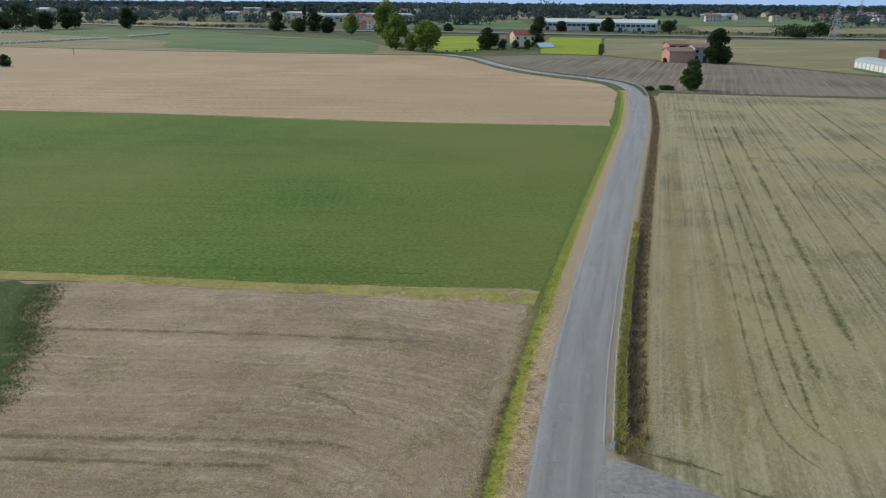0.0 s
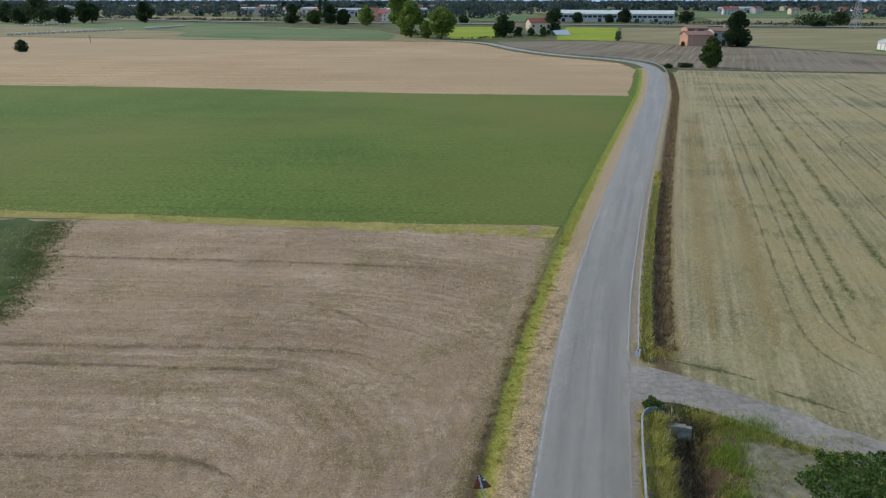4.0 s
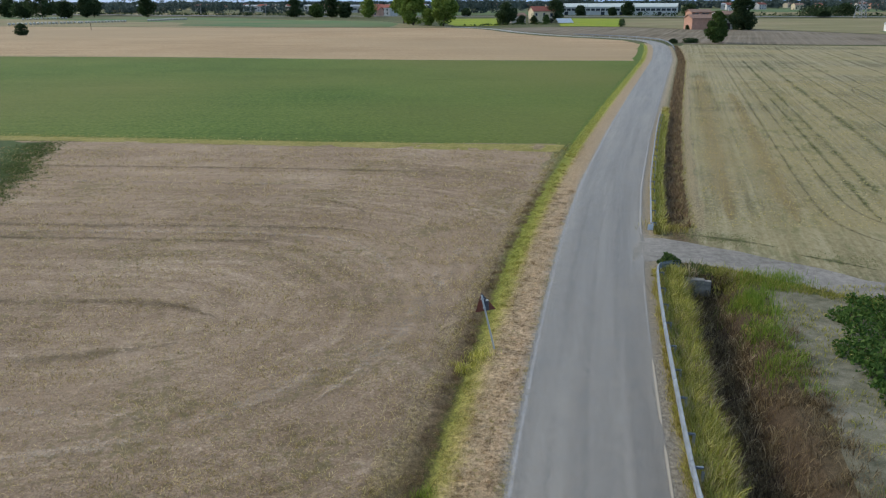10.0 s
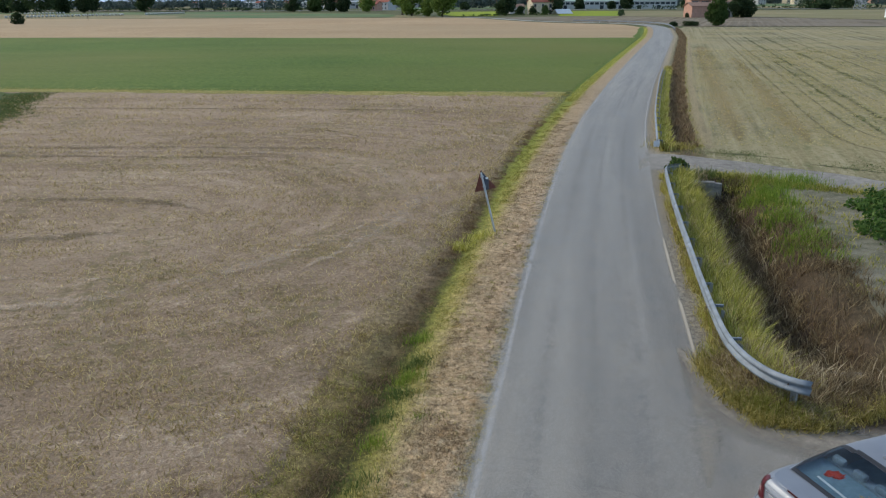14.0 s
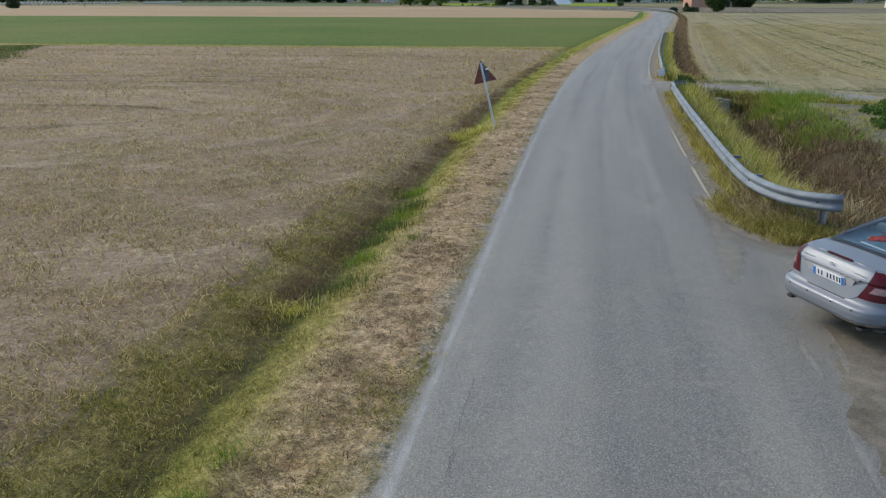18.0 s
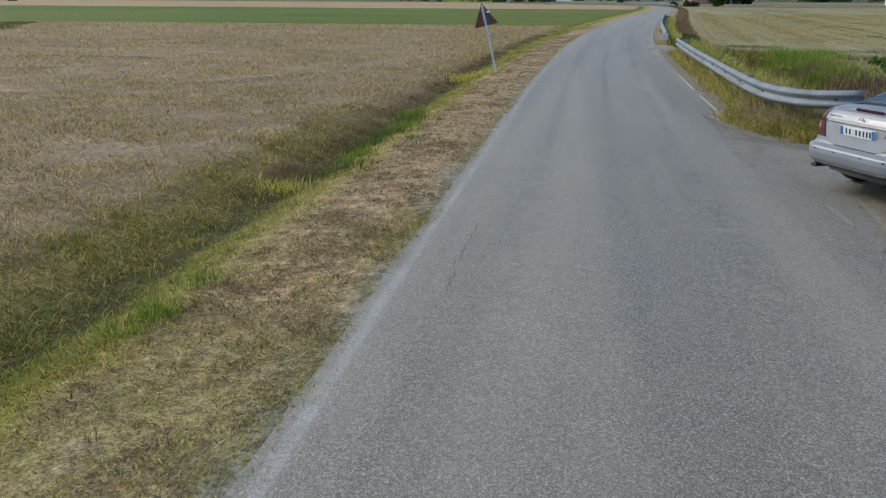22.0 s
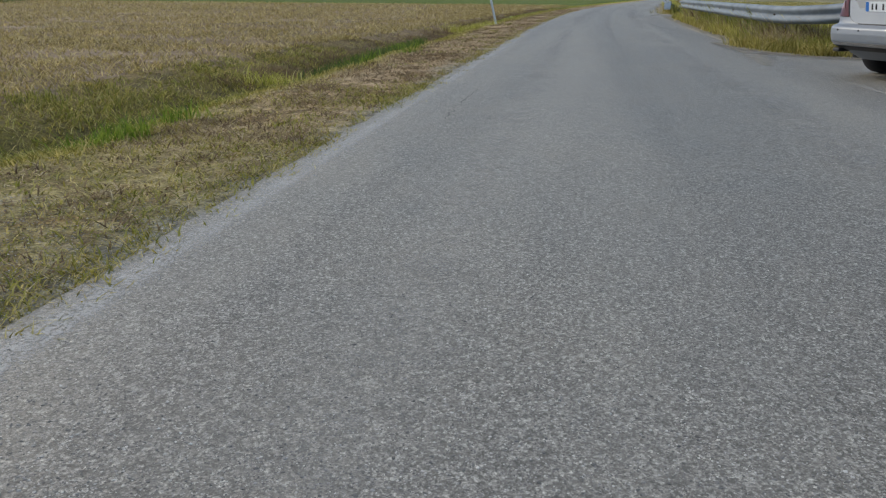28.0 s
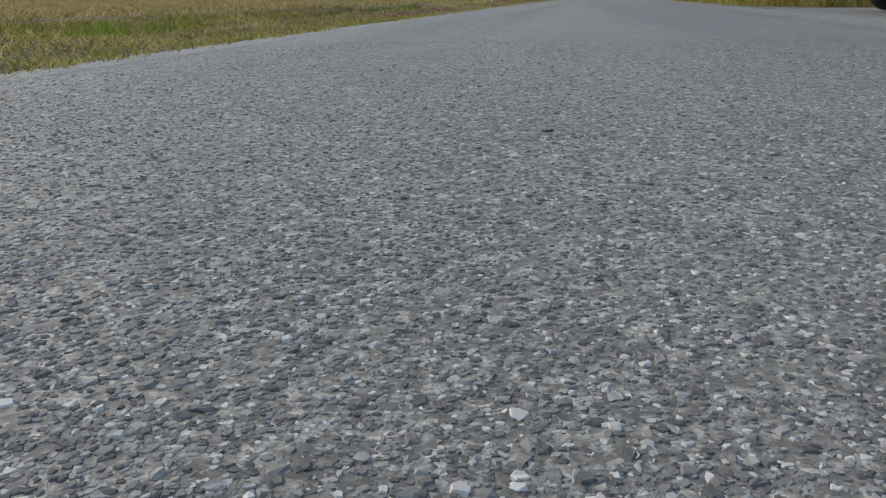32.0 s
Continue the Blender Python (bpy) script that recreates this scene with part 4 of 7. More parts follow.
# ---- car ----
SILVER = Nodes("silver_paint", 0.5, 0.4, 0.35)
SILVER.b.inputs["Coat Weight"].default_value = 0.08
SILVER.b.inputs["Coat Roughness"].default_value = 0.06
SILVER = SILVER.done(SILVER.ramp(SILVER.noise(3, 3), (0.3, (0.215, 0.24, 0.275)), (0.7, (0.24, 0.265, 0.30))))
CHROME = plain("chrome", (0.55, 0.56, 0.58), 0.2, 1.0, 0.5, 0.03)
BLACK = plain("black_plastic", (0.02, 0.021, 0.024), 0.5, 0, 0.4, 0.2, 12)
RUBBER = plain("rubber", (0.018, 0.018, 0.02), 0.85, 0, 0.3, 0.2, 25)
RED_LENS = plain("red_lens", (0.07, 0.003, 0.008), 0.3, 0, 0.3, 0.1, 20)
CLEAR_LENS = plain("pale_lens", (0.26, 0.15, 0.15), 0.25, 0.0, 0.6, 0.25, 30)
# seat and interior are bluish to carry the sky reflected in the rear window
SEAT = plain("grey_upholstery", (0.18, 0.24, 0.29), 0.85, 0, 0.2, 0.15, 15)
INSIDE = plain("sky_tinted_interior", (0.17, 0.27, 0.34), 0.8, 0, 0.2, 0.15, 10)


def glass_material():
    n = Nodes("tinted_glass", 0.03, 0, 0.5)
    n.b.inputs["Transmission Weight"].default_value = 1.0
    n.b.inputs["IOR"].default_value = 1.38
    return n.done((0.76, 0.92, 0.98))


GLASS = glass_material()


def curve(x, xs, ys):
    return float(np.interp(x, xs, ys))


# the car's outer skin: horizontal outlines stacked by height, round at the corners
SKIN_Z = [0.20, 0.30, 0.36, 0.40, 0.43, 0.50, 0.56, 0.585, 0.60, 0.615, 0.70, 0.80, 0.88, 0.90, 0.925, 0.98, 1.02, 1.035, 1.045]
SKIN_X = [0.40, 0.20, 0.035, -0.005, -0.018, -0.03, -0.025, -0.005, 0.03, 0.065, 0.082, 0.10, 0.115, 0.105, 0.112, 0.140, 0.172, 0.195, 0.225]
SKIN_W = [0.78, 0.82, 0.84, 0.86, 0.875, 0.89, 0.895, 0.895, 0.895, 0.895, 0.90, 0.895, 0.88, 0.875, 0.868, 0.838, 0.795, 0.770, 0.745]
CAR_LENGTH, ROUND = 4.82, 6.5


def outline():
    """Half of the outline as fractions of length and width, from the middle of the rear to the middle of the front, with its run in metres."""
    u = np.concatenate([np.linspace(0, 0.6, 40), np.linspace(0.6, 0.93, 60)[1:]])
    p = (1 - (1 - u ** ROUND) ** (1 / ROUND)) / 2
    side_p = np.concatenate([np.linspace(p[-1], 0.3, 90)[1:], np.linspace(0.3, 1 - p[-1], 40)[1:]])
    side_q = (1 - np.abs(1 - 2 * side_p) ** ROUND) ** (1 / ROUND)
    P, Q = np.concatenate([p, side_p, 1 - p[::-1][1:]]), np.concatenate([u, side_q, u[::-1][1:]])
    run = np.concatenate([[0], np.cumsum(np.hypot(np.diff(P) * CAR_LENGTH, np.diff(Q) * 0.89))])
    return P, Q, run


OUT_P, OUT_Q, OUT_RUN = outline()


def skin(run, z, lift=0.0):
    """A point of the skin so many metres round from the middle of the rear (negative: to the right), at a height."""
    p, q = np.interp(abs(run), OUT_RUN, OUT_P), np.interp(abs(run), OUT_RUN, OUT_Q)
    x0, w = np.interp(z, SKIN_Z, SKIN_X), np.interp(z, SKIN_Z, SKIN_W)
    x = x0 + p * (CAR_LENGTH - 2 * x0)
    nx, ny = (1 if p > 0.5 else -1) * (abs(1 - 2 * p) ** (ROUND - 1)) / 2.4, q ** (ROUND - 1) / 0.89
    k = lift / max(1e-6, math.hypot(nx, ny))
    fall = np.interp(x, [3.2, 4.0, 4.5, 4.82], [1.0, 0.88, 0.74, 0.55])
    return Vector((x + nx * k, math.copysign(1, run) * (q * w + ny * k), z if z < 0.45 else 0.45 + (z - 0.45) * fall))


def patch(zs, left, right, columns, lift, keep=None):
    """A piece of the skin between two borders that may change with the height."""
    bm = bmesh.new()
    rows = [[bm.verts.new(skin(left(z) + (right(z) - left(z)) * k / columns, z, lift)) for k in range(columns + 1)] for z in zs]
    for a, b in zip(rows, rows[1:]):
        for k in range(columns):
            c = (a[k].co + b[k + 1].co) / 2
            if keep is None or keep(c):
                bm.faces.new((a[k], b[k], b[k + 1], a[k + 1]))
    bmesh.ops.delete(bm, geom=[v for v in bm.verts if not v.link_faces], context="VERTS")
    return bm


def levels(a, b, step_len):
    return [float(q) for q in np.linspace(a, b, int((b - a) / step_len) + 2)]


def dense(a, b, step_len):
    return [a + (b - a) * i / max(1, int((b - a) / step_len)) for i in range(int((b - a) / step_len) + 1)]


def arch_free(c):
    return c.z > 0.68 or min((c.x - 1.02) ** 2, (c.x - 3.87) ** 2) + (c.z - 0.32) ** 2 > 0.35 ** 2


def lid_edge(z):
    return float(np.interp(z, [0.62, 0.64, 0.66, 0.69, 0.74, 0.9, 1.045], [0.30, 0.385, 0.43, 0.465, 0.495, 0.575, 0.64]))


car = tagged(new("car"), "silver saloon car with red tail lights parked in the lay-by", "car")
car.matrix_basis = pose(4.531, 9.824, 0.004, 0, 0, 20.0)
ROUND_TRIP = float(OUT_RUN[-1])
bm = patch(levels(0.2, 1.045, 0.02), lambda z: -ROUND_TRIP, lambda z: ROUND_TRIP, 360, -0.007, arch_free)
body = smooth(part("body", bm, SILVER, car))
# deck and bonnet close the skin above, open under the cabin
bm = bmesh.new()
rows = []
for run in [float(q) for q in np.interp(np.linspace(0, 1, 90), np.linspace(0, 1, len(OUT_RUN)), OUT_RUN)]:
    rim = skin(run, 1.045, -0.003)
    row = []
    for k in range(15):
        v = 1 - 2 * k / 14
        rise = 0.02 * (1 - v * v) + 0.02 * float(step(0.25, 0.8, rim.x)) * (1 - v ** 6)
        row.append(bm.verts.new((rim.x, rim.y * v, rim.z + rise)))
    rows.append(row)
for a, b in zip(rows, rows[1:]):
    for k in range(14):
        c = (a[k].co + b[k + 1].co) / 2
        if (b[k].co - a[k].co).length > 1e-6 and not (0.70 < c.x < 3.35 and abs(c.y) < 0.62):
            bm.faces.new((a[k], a[k + 1], b[k + 1], b[k]))
smooth(part("deck", bm, SILVER, car))
part("underbody", boxed(0.45, -0.72, 0.2, 4.6, 0.72, 0.36, 0.03), BLACK, car)
smooth(part("boot_lid", patch(levels(0.622, 1.045, 0.006), lambda z: -lid_edge(z), lid_edge, 70, 0.0), SILVER, car, "silver boot lid"))
for sgn in (-1, 1):
    smooth(part("lid_gap", patch(levels(0.622, 1.04, 0.006), lambda z, s=sgn: s * (lid_edge(z) + 0.001), lambda z, s=sgn: s * (lid_edge(z) + 0.013), 1, -0.004), BLACK, car, "dark gap beside the boot lid"))
smooth(part("lid_gap", patch([0.610, 0.616, 0.622], lambda z: -0.32, lambda z: 0.32, 40, -0.002), BLACK, car, "dark gap under the boot lid"))
bumper = smooth(part("bumper", patch(levels(0.335, 0.60, 0.01), lambda z: -1.5, lambda z: 1.5, 170, 0.004, arch_free), SILVER, car, "silver rear bumper"))
smooth(part("trim_strip", patch(levels(0.372, 0.41, 0.008), lambda z: -1.0, lambda z: 1.0, 110, 0.010), CHROME, bumper, "bright trim strip"))
smooth(part("lower_lip", patch(levels(0.312, 0.366, 0.01), lambda z: -0.95, lambda z: 0.95, 90, 0.008), BLACK, bumper, "black lower lip"))
for y in (-0.52, -0.2, 0.2, 0.52):
    bm = bmesh.new()
    tube(bm, skin(y, 0.545, 0.002), skin(y, 0.545, 0.009), 0.012, 0.011, 10)
    part("sensor", bm, BLACK, bumper, "round parking sensor")
for sgn in (-1, 1):
    def lamp_in(z, s=sgn):
        return s * (lid_edge(z) + 0.015)

    def lamp_out(z, s=sgn):
        return s * float(np.interp(z, [0.69, 0.72, 0.78, 0.86, 0.95, 1.03], [1.0, 1.06, 1.08, 1.0, 0.88, 0.74]))
    light = smooth(part("tail_light", patch(levels(0.692, 1.03, 0.008), lamp_in, lamp_out, 40, 0.006), RED_LENS, car, "dark red tail light"))
    smooth(part("reflector", patch(levels(0.785, 0.865, 0.008), lambda z, s=sgn: s * (0.60 + 0.8 * (z - 0.785)), lambda z, s=sgn: s * (0.93 - 0.5 * abs(z - 0.825)), 24, 0.012), CLEAR_LENS, light, "pale clear band of the lamp"))
    part("exhaust_tip", boxed(0.07, sgn * 0.60 - 0.05, 0.288, 0.25, sgn * 0.60 + 0.05, 0.335, 0.018), BLACK, car)


# cabin: roof, pillars and glass from one curved surface
def cabin_point(x, v):
    """v runs from -1 (right belt) to 1 (left belt) over the roof."""
    t = curve(x, [0.62, 0.75, 1.0, 1.3, 1.55, 1.9, 2.4, 2.8, 3.05, 3.4, 3.72], [1.075, 1.10, 1.20, 1.315, 1.385, 1.435, 1.45, 1.42, 1.36, 1.19, 1.03])
    base = curve(x, [0.62, 1.6, 3.72], [1.045, 1.02, 1.0])
    w0 = curve(x, [0.62, 0.95, 1.5, 2.6, 3.3, 3.72], [0.66, 0.76, 0.82, 0.83, 0.80, 0.74])
    a = abs(v)
    ang = a * math.pi / 2
    w1 = w0 * (1 - 0.26 * min(1, (t - base) / 0.42))
    y = w1 * math.sin(ang) ** 0.75 + (w0 - w1) * a ** 6
    z = base + (t - base) * (1 - a ** 5) * (0.94 + 0.06 * math.cos(ang))
    return Vector((x, math.copysign(y, v), z))


def cabin(keep, lift=0.0):
    xs = dense(0.62, 3.72, 0.04)
    vs = [-1 + 2 * i / 72 for i in range(73)]
    bm = bmesh.new()
    cache = {}

    def vert(i, j):
        if (i, j) not in cache:
            p = cabin_point(xs[i], vs[j])
            du = cabin_point(xs[min(i + 1, len(xs) - 1)], vs[j]) - cabin_point(xs[max(i - 1, 0)], vs[j])
            dv = cabin_point(xs[i], vs[min(j + 1, 72)]) - cabin_point(xs[i], vs[max(j - 1, 0)])
            n = du.cross(dv)
            cache[i, j] = bm.verts.new(p + (n.normalized() if n.length else Vector((0, 0, 1))) * lift)
        return cache[i, j]
    for i in range(len(xs) - 1):
        for j in range(72):
            if keep((xs[i] + xs[i + 1]) / 2, abs(vs[j] + vs[j + 1]) / 2):
                bm.faces.new((vert(i, j), vert(i + 1, j), vert(i + 1, j + 1), vert(i, j + 1)))
    return bm


def rear_pane(x, v):
    return 0.70 < x < 1.44 + 0.06 * (1 - v) and v < 0.70 - 0.12 * (x - 0.7)


def front_pane(x, v):
    return 2.86 < x < 3.66 and v < 0.62


def side_pane(x, v):
    return 1.62 < x < 3.25 and 0.80 < v < 0.955 and abs(x - 2.3) > 0.05


def rim_of(test, x, v, dx=0.08, dv=0.055):
    return not test(x, v) and any(test(x + a * dx, v + b * dv) for a in (-1, 0, 1) for b in (-1, 0, 1))


smooth(part("roof", cabin(lambda x, v: not rear_pane(x, v) and not front_pane(x, v) and not side_pane(x, v)), SILVER, car))
rear = smooth(part("rear_window", cabin(rear_pane, 0.002), GLASS, car, "bluish tinted rear window"))
smooth(part("window_seal", cabin(lambda x, v: rim_of(rear_pane, x, v), 0.009), BLACK, rear, "black window seal"))
smooth(part("windscreen", cabin(front_pane, 0.002), GLASS, car))
side = cabin(side_pane, 0.002)
smooth(part("side_window", side, GLASS, car))
part("parcel_shelf", boxed(0.74, -0.66, 0.985, 1.32, 0.66, 1.0, 0.004), INSIDE, car)
part("cabin_floor", boxed(1.05, -0.72, 0.36, 3.4, 0.72, 0.40), INSIDE, car)
part("rear_bench", boxed(1.325, -0.62, 0.45, 1.48, 0.62, 1.04, 0.05), SEAT, car)
for y in (-0.40, 0.0, 0.40):
    head = part("headrest", boxed(1.30, y - 0.115, 1.06, 1.40, y + 0.115, 1.215, 0.045), SEAT, car)
    for k in (-0.05, 0.05):
        bm = bmesh.new()
        tube(bm, (1.35, y + k, 0.96), (1.35, y + k, 1.04), 0.007, 0.007, 6)
        part("stem", bm, CHROME, head)
for y in (-0.38, 0.38):
    part("front_seat", boxed(2.30, y - 0.24, 0.5, 2.46, y + 0.24, 1.2, 0.06), SEAT, car)
part("dashboard", boxed(3.0, -0.7, 0.7, 3.4, 0.7, 0.98, 0.04), INSIDE, car)

# what lies on the shelf inside
bm = bmesh.new()
bmesh.ops.create_icosphere(bm, subdivisions=3, radius=0.12)
for v in bm.verts:
    q = noise.noise(v.co * 14) * 0.06
    v.co = Vector((v.co.x * 0.75 + q, v.co.y * 1.15 - q, max(0.0, v.co.z * 0.32 + q * 0.8)))
cloth = smooth(part("red_cloth", bm, plain("red_fabric", (0.55, 0.05, 0.03), 0.9, 0, 0.1, 0.3, 40), None))
cloth.matrix_world = car.matrix_basis @ pose(1.14, 0.26, 1.001, 0, 0, 30)
tagged(cloth, "crumpled red cloth on the car's parcel shelf", "cloth")
strip = part("white_strip", boxed(-0.35, -0.02, 0.0, 0.35, 0.02, 0.012, 0.004), plain("white_plastic", (0.75, 0.78, 0.8), 0.5), None)
strip.matrix_world = car.matrix_basis @ pose(0.90, 0.0, 1.001, 0, 0, 88)
tagged(strip, "long white plastic strip on the car's parcel shelf", "strip")
bm = bmesh.new()
rng = random.Random(5)
for k in range(26):
    a = rng.uniform(-0.35, 0.35)
    cx, cy = rng.uniform(-0.05, 0.05), rng.uniform(-0.1, 0.1)
    tube(bm, (cx - 0.12 * math.sin(a), cy - 0.14 * math.cos(a), 0.008 + 0.001 * k), (cx + 0.12 * math.sin(a), cy + 0.14 * math.cos(a), 0.008 + 0.0012 * k), 0.004, 0.003, 4)
mat_ob = part("straw_bundle", bm, plain("straw", (0.45, 0.37, 0.2), 0.8, 0, 0.2, 0.3, 30), None)
mat_ob.matrix_world = car.matrix_basis @ pose(1.14, -0.45, 1.001, 0, 0, 20)
tagged(mat_ob, "bundle of dry straw stalks on the car's parcel shelf", "straw")

# number plate, badge and lamps on the boot
def lid_x(z):
    return skin(0.001, z).x


def on_lid(ob, y, z, off):
    """Lay a flat part on the boot lid, facing back."""
    p = skin(y if y else 0.001, z, off)
    tilt = math.degrees(math.atan2(lid_x(z + 0.04) - lid_x(z - 0.04), 0.08))
    ob.matrix_basis = pose(p.x, p.y, z, tilt, 0, -90)
    return ob


plate = on_lid(part("number_plate", boxed(-0.26, -0.008, -0.055, 0.26, 0.004, 0.055, 0.003), plain("plate_white", (0.72, 0.75, 0.78), 0.4, 0, 0.4, 0.05), car, "white number plate with blue ends"), 0, 0.81, 0.018)
for sgn in (-1, 1):
    part("blue_end", boxed(sgn * 0.236 - 0.021, -0.0105, -0.052, sgn * 0.236 + 0.021, -0.0085, 0.052), plain("plate_blue", (0.03, 0.17, 0.50), 0.4), plate)
for k, u in enumerate((-0.165, -0.11, -0.015, 0.04, 0.095, 0.145, 0.19)):
    part("bar", boxed(u - 0.011, -0.0105, -0.033, u + 0.011, -0.0085, 0.033), BLACK, plate)
PLATE_BED = plain("plate_bed", (0.46, 0.47, 0.48), 0.4, 0.3, 0.5, 0.06, 4)
on_lid(part("plate_bed", slab(bmesh.new(), [(-0.42, 0, 0.072), (-0.33, 0, -0.075), (0.33, 0, -0.075), (0.42, 0, 0.072)], 0.004), PLATE_BED, car, "bright recess round the number plate"), 0, 0.81, 0.008)
on_lid(part("handle_strip", boxed(-0.47, -0.022, -0.012, 0.47, 0.01, 0.012, 0.006), CHROME, car, "chrome strip over the number plate"), 0, 0.897, 0.006)
# raised black bar draws the shadow under the chrome strip
on_lid(part("strip_shadow_gap", boxed(-0.44, -0.006, -0.006, 0.44, 0.002, 0.006), BLACK, car, "black bar standing for the shadow gap under the chrome strip"), 0, 0.876, 0.010)
ob = part("brake_light", boxed(-0.20, -0.012, -0.013, 0.20, 0.012, 0.013, 0.005), plain("brake_red", (0.045, 0.002, 0.005), 0.6, 0, 0.1), car, "dark red high brake light")
ob.matrix_basis = pose(0.215, 0, 1.058, 55, 0, -90)
bm = bmesh.new()
for k in range(20):
    a, b = 2 * math.pi * k / 20, 2 * math.pi * (k + 1) / 20
    tube(bm, (0.038 * math.cos(a), 0, 0.038 * math.sin(a)), (0.038 * math.cos(b), 0, 0.038 * math.sin(b)), 0.005, 0.005, 5)
for k in range(3):
    a = math.pi / 2 + 2 * math.pi * k / 3
    tube(bm, (0, 0, 0), (0.036 * math.cos(a), 0, 0.036 * math.sin(a)), 0.004, 0.003, 5)
on_lid(part("badge", bm, CHROME, car, "round chrome badge"), 0, 0.95, 0.010)
for y in (0.43, -0.45):
    on_lid(part("lettering_bar", boxed(-0.09, -0.004, -0.009, 0.09, 0.002, 0.009), ZINC_OLD, car), y, 0.955, 0.004)
part("antenna_base", boxed(1.72, -0.03, 1.395, 1.82, 0.03, 1.45, 0.012), SILVER, car)


def wheel(x, y):
    bm = bmesh.new()
    sec = [(0.20, -0.09), (0.29, -0.105), (0.315, -0.08), (0.32, 0.0), (0.315, 0.08), (0.29, 0.105), (0.20, 0.09)]
    rings = [[bm.verts.new((r * math.cos(2 * math.pi * k / 36), w, r * math.sin(2 * math.pi * k / 36))) for r, w in sec] for k in range(36)]
    for k in range(36):
        a, b = rings[k], rings[(k + 1) % 36]
        for i in range(len(sec) - 1):
            bm.faces.new((a[i], a[i + 1], b[i + 1], b[i]))
    hub = new("wheel")
    hub.parent = car
    hub.matrix_basis = pose(x, y, 0.32)
    smooth(part("tyre", bm, RUBBER, hub))
    bm = bmesh.new()
    tube(bm, (0, -0.07, 0), (0, 0.07, 0), 0.06, 0.06, 16)
    for k in range(7):
        a = 2 * math.pi * k / 7
        tube(bm, (0.05 * math.cos(a), math.copysign(0.07, y), 0.05 * math.sin(a)), (0.2 * math.cos(a), math.copysign(0.085, y), 0.2 * math.sin(a)), 0.03, 0.022, 6)
    part("rim", bm, CHROME, hub)


for x in (1.02, 3.87):
    for y in (-0.76, 0.76):
        wheel(x, y)


# ---- culvert and slab ----
CONCRETE = plain("stained_concrete", (0.27, 0.255, 0.225), 0.9, 0, 0.2, 0.5, 3, 0.3)
culvert = tagged(new("culvert"), "concrete culvert mouth with a dark pipe under the track", "culvert")
culvert.matrix_basis = pose(8.35, 29.05, 0, 0, 0, -8)
bm = bmesh.new()
for k in range(18):
    a0, a1 = 2 * math.pi * k / 18, 2 * math.pi * (k + 1) / 18
    for r0, r1, y0, y1 in ((0.27, 0.27, -0.25, 1.6),):
        vs = [bm.verts.new((r * math.cos(a), y, -0.60 + r * math.sin(a))) for r, a, y in ((r0, a0, y0), (r0, a1, y0), (r0, a1, y1), (r0, a0, y1))]
        bm.faces.new(vs)
        vs = [bm.verts.new((r * math.cos(a), y, -0.60 + r * math.sin(a))) for r, a, y in ((0.34, a0, y0), (0.27, a0, y0), (0.27, a1, y0), (0.34, a1, y0))]
        bm.faces.new(vs)
        vs = [bm.verts.new((0.34 * math.cos(a), y, -0.60 + 0.34 * math.sin(a))) for a, y in ((a0, y0), (a0, y1), (a1, y1), (a1, y0))]
        bm.faces.new(vs)
part("pipe", bm, plain("dark_pipe", (0.10, 0.10, 0.10), 0.9, 0, 0.2, 0.3, 5), culvert)
bm = boxed(-0.85, 0.0, -1.1, -0.30, 0.22, -0.06, 0.02)
box(bm, 0.30, 0.0, -1.1, 0.9, 0.22, -0.06, 0.02)
box(bm, -0.31, 0.0, -0.34, 0.31, 0.22, -0.062, 0.02)
box(bm, -0.31, 0.0, -1.1, 0.31, 0.22, -0.86, 0.02)
part("headwall", bm, CONCRETE, culvert)
part("coping", boxed(-0.6, -0.03, -0.06, 0.65, 0.3, -0.015, 0.02), CONCRETE, culvert)
kerb = part("concrete_edge", boxed(5.55, 13.35, -0.75, 7.6, 13.62, -0.16, 0.03), plain("dirty_concrete", (0.15, 0.13, 0.105), 0.95, 0, 0.2, 0.5, 4, 0.4))
tagged(kerb, "low stained concrete edge closing the ditch", "concrete edge")

# ---- trees ----
def leaf_cloud(rng, centres, radii, count, size, flat=0.75):
    """Small bent leaf quads round clump centres."""
    centres, radii = np.asarray(centres, float), np.asarray(radii, float)
    pick = rng.choice(len(centres), count, p=radii ** 2 / (radii ** 2).sum())
    d = rng.normal(size=(count, 3))
    d /= np.linalg.norm(d, axis=1)[:, None]
    r = radii[pick] * rng.uniform(0.35, 1.0, count) ** 0.6
    p = centres[pick] + d * r[:, None] * np.array([1, 1, flat])
    u = rng.normal(size=(count, 3))
    u /= np.linalg.norm(u, axis=1)[:, None]
    v = np.cross(u, rng.normal(size=(count, 3)))
    v /= np.linalg.norm(v, axis=1)[:, None]
    s = size * rng.uniform(0.6, 1.35, count)[:, None]
    V = np.stack([p - u * s - v * s * 0.5, p + u * s * 0.9 - v * s * 0.6, p + u * s + v * s * 0.55, p - u * s * 0.8 + v * s * 0.6], 1).reshape(-1, 3)
    F = np.arange(count * 4).reshape(-1, 4)
    return V, F


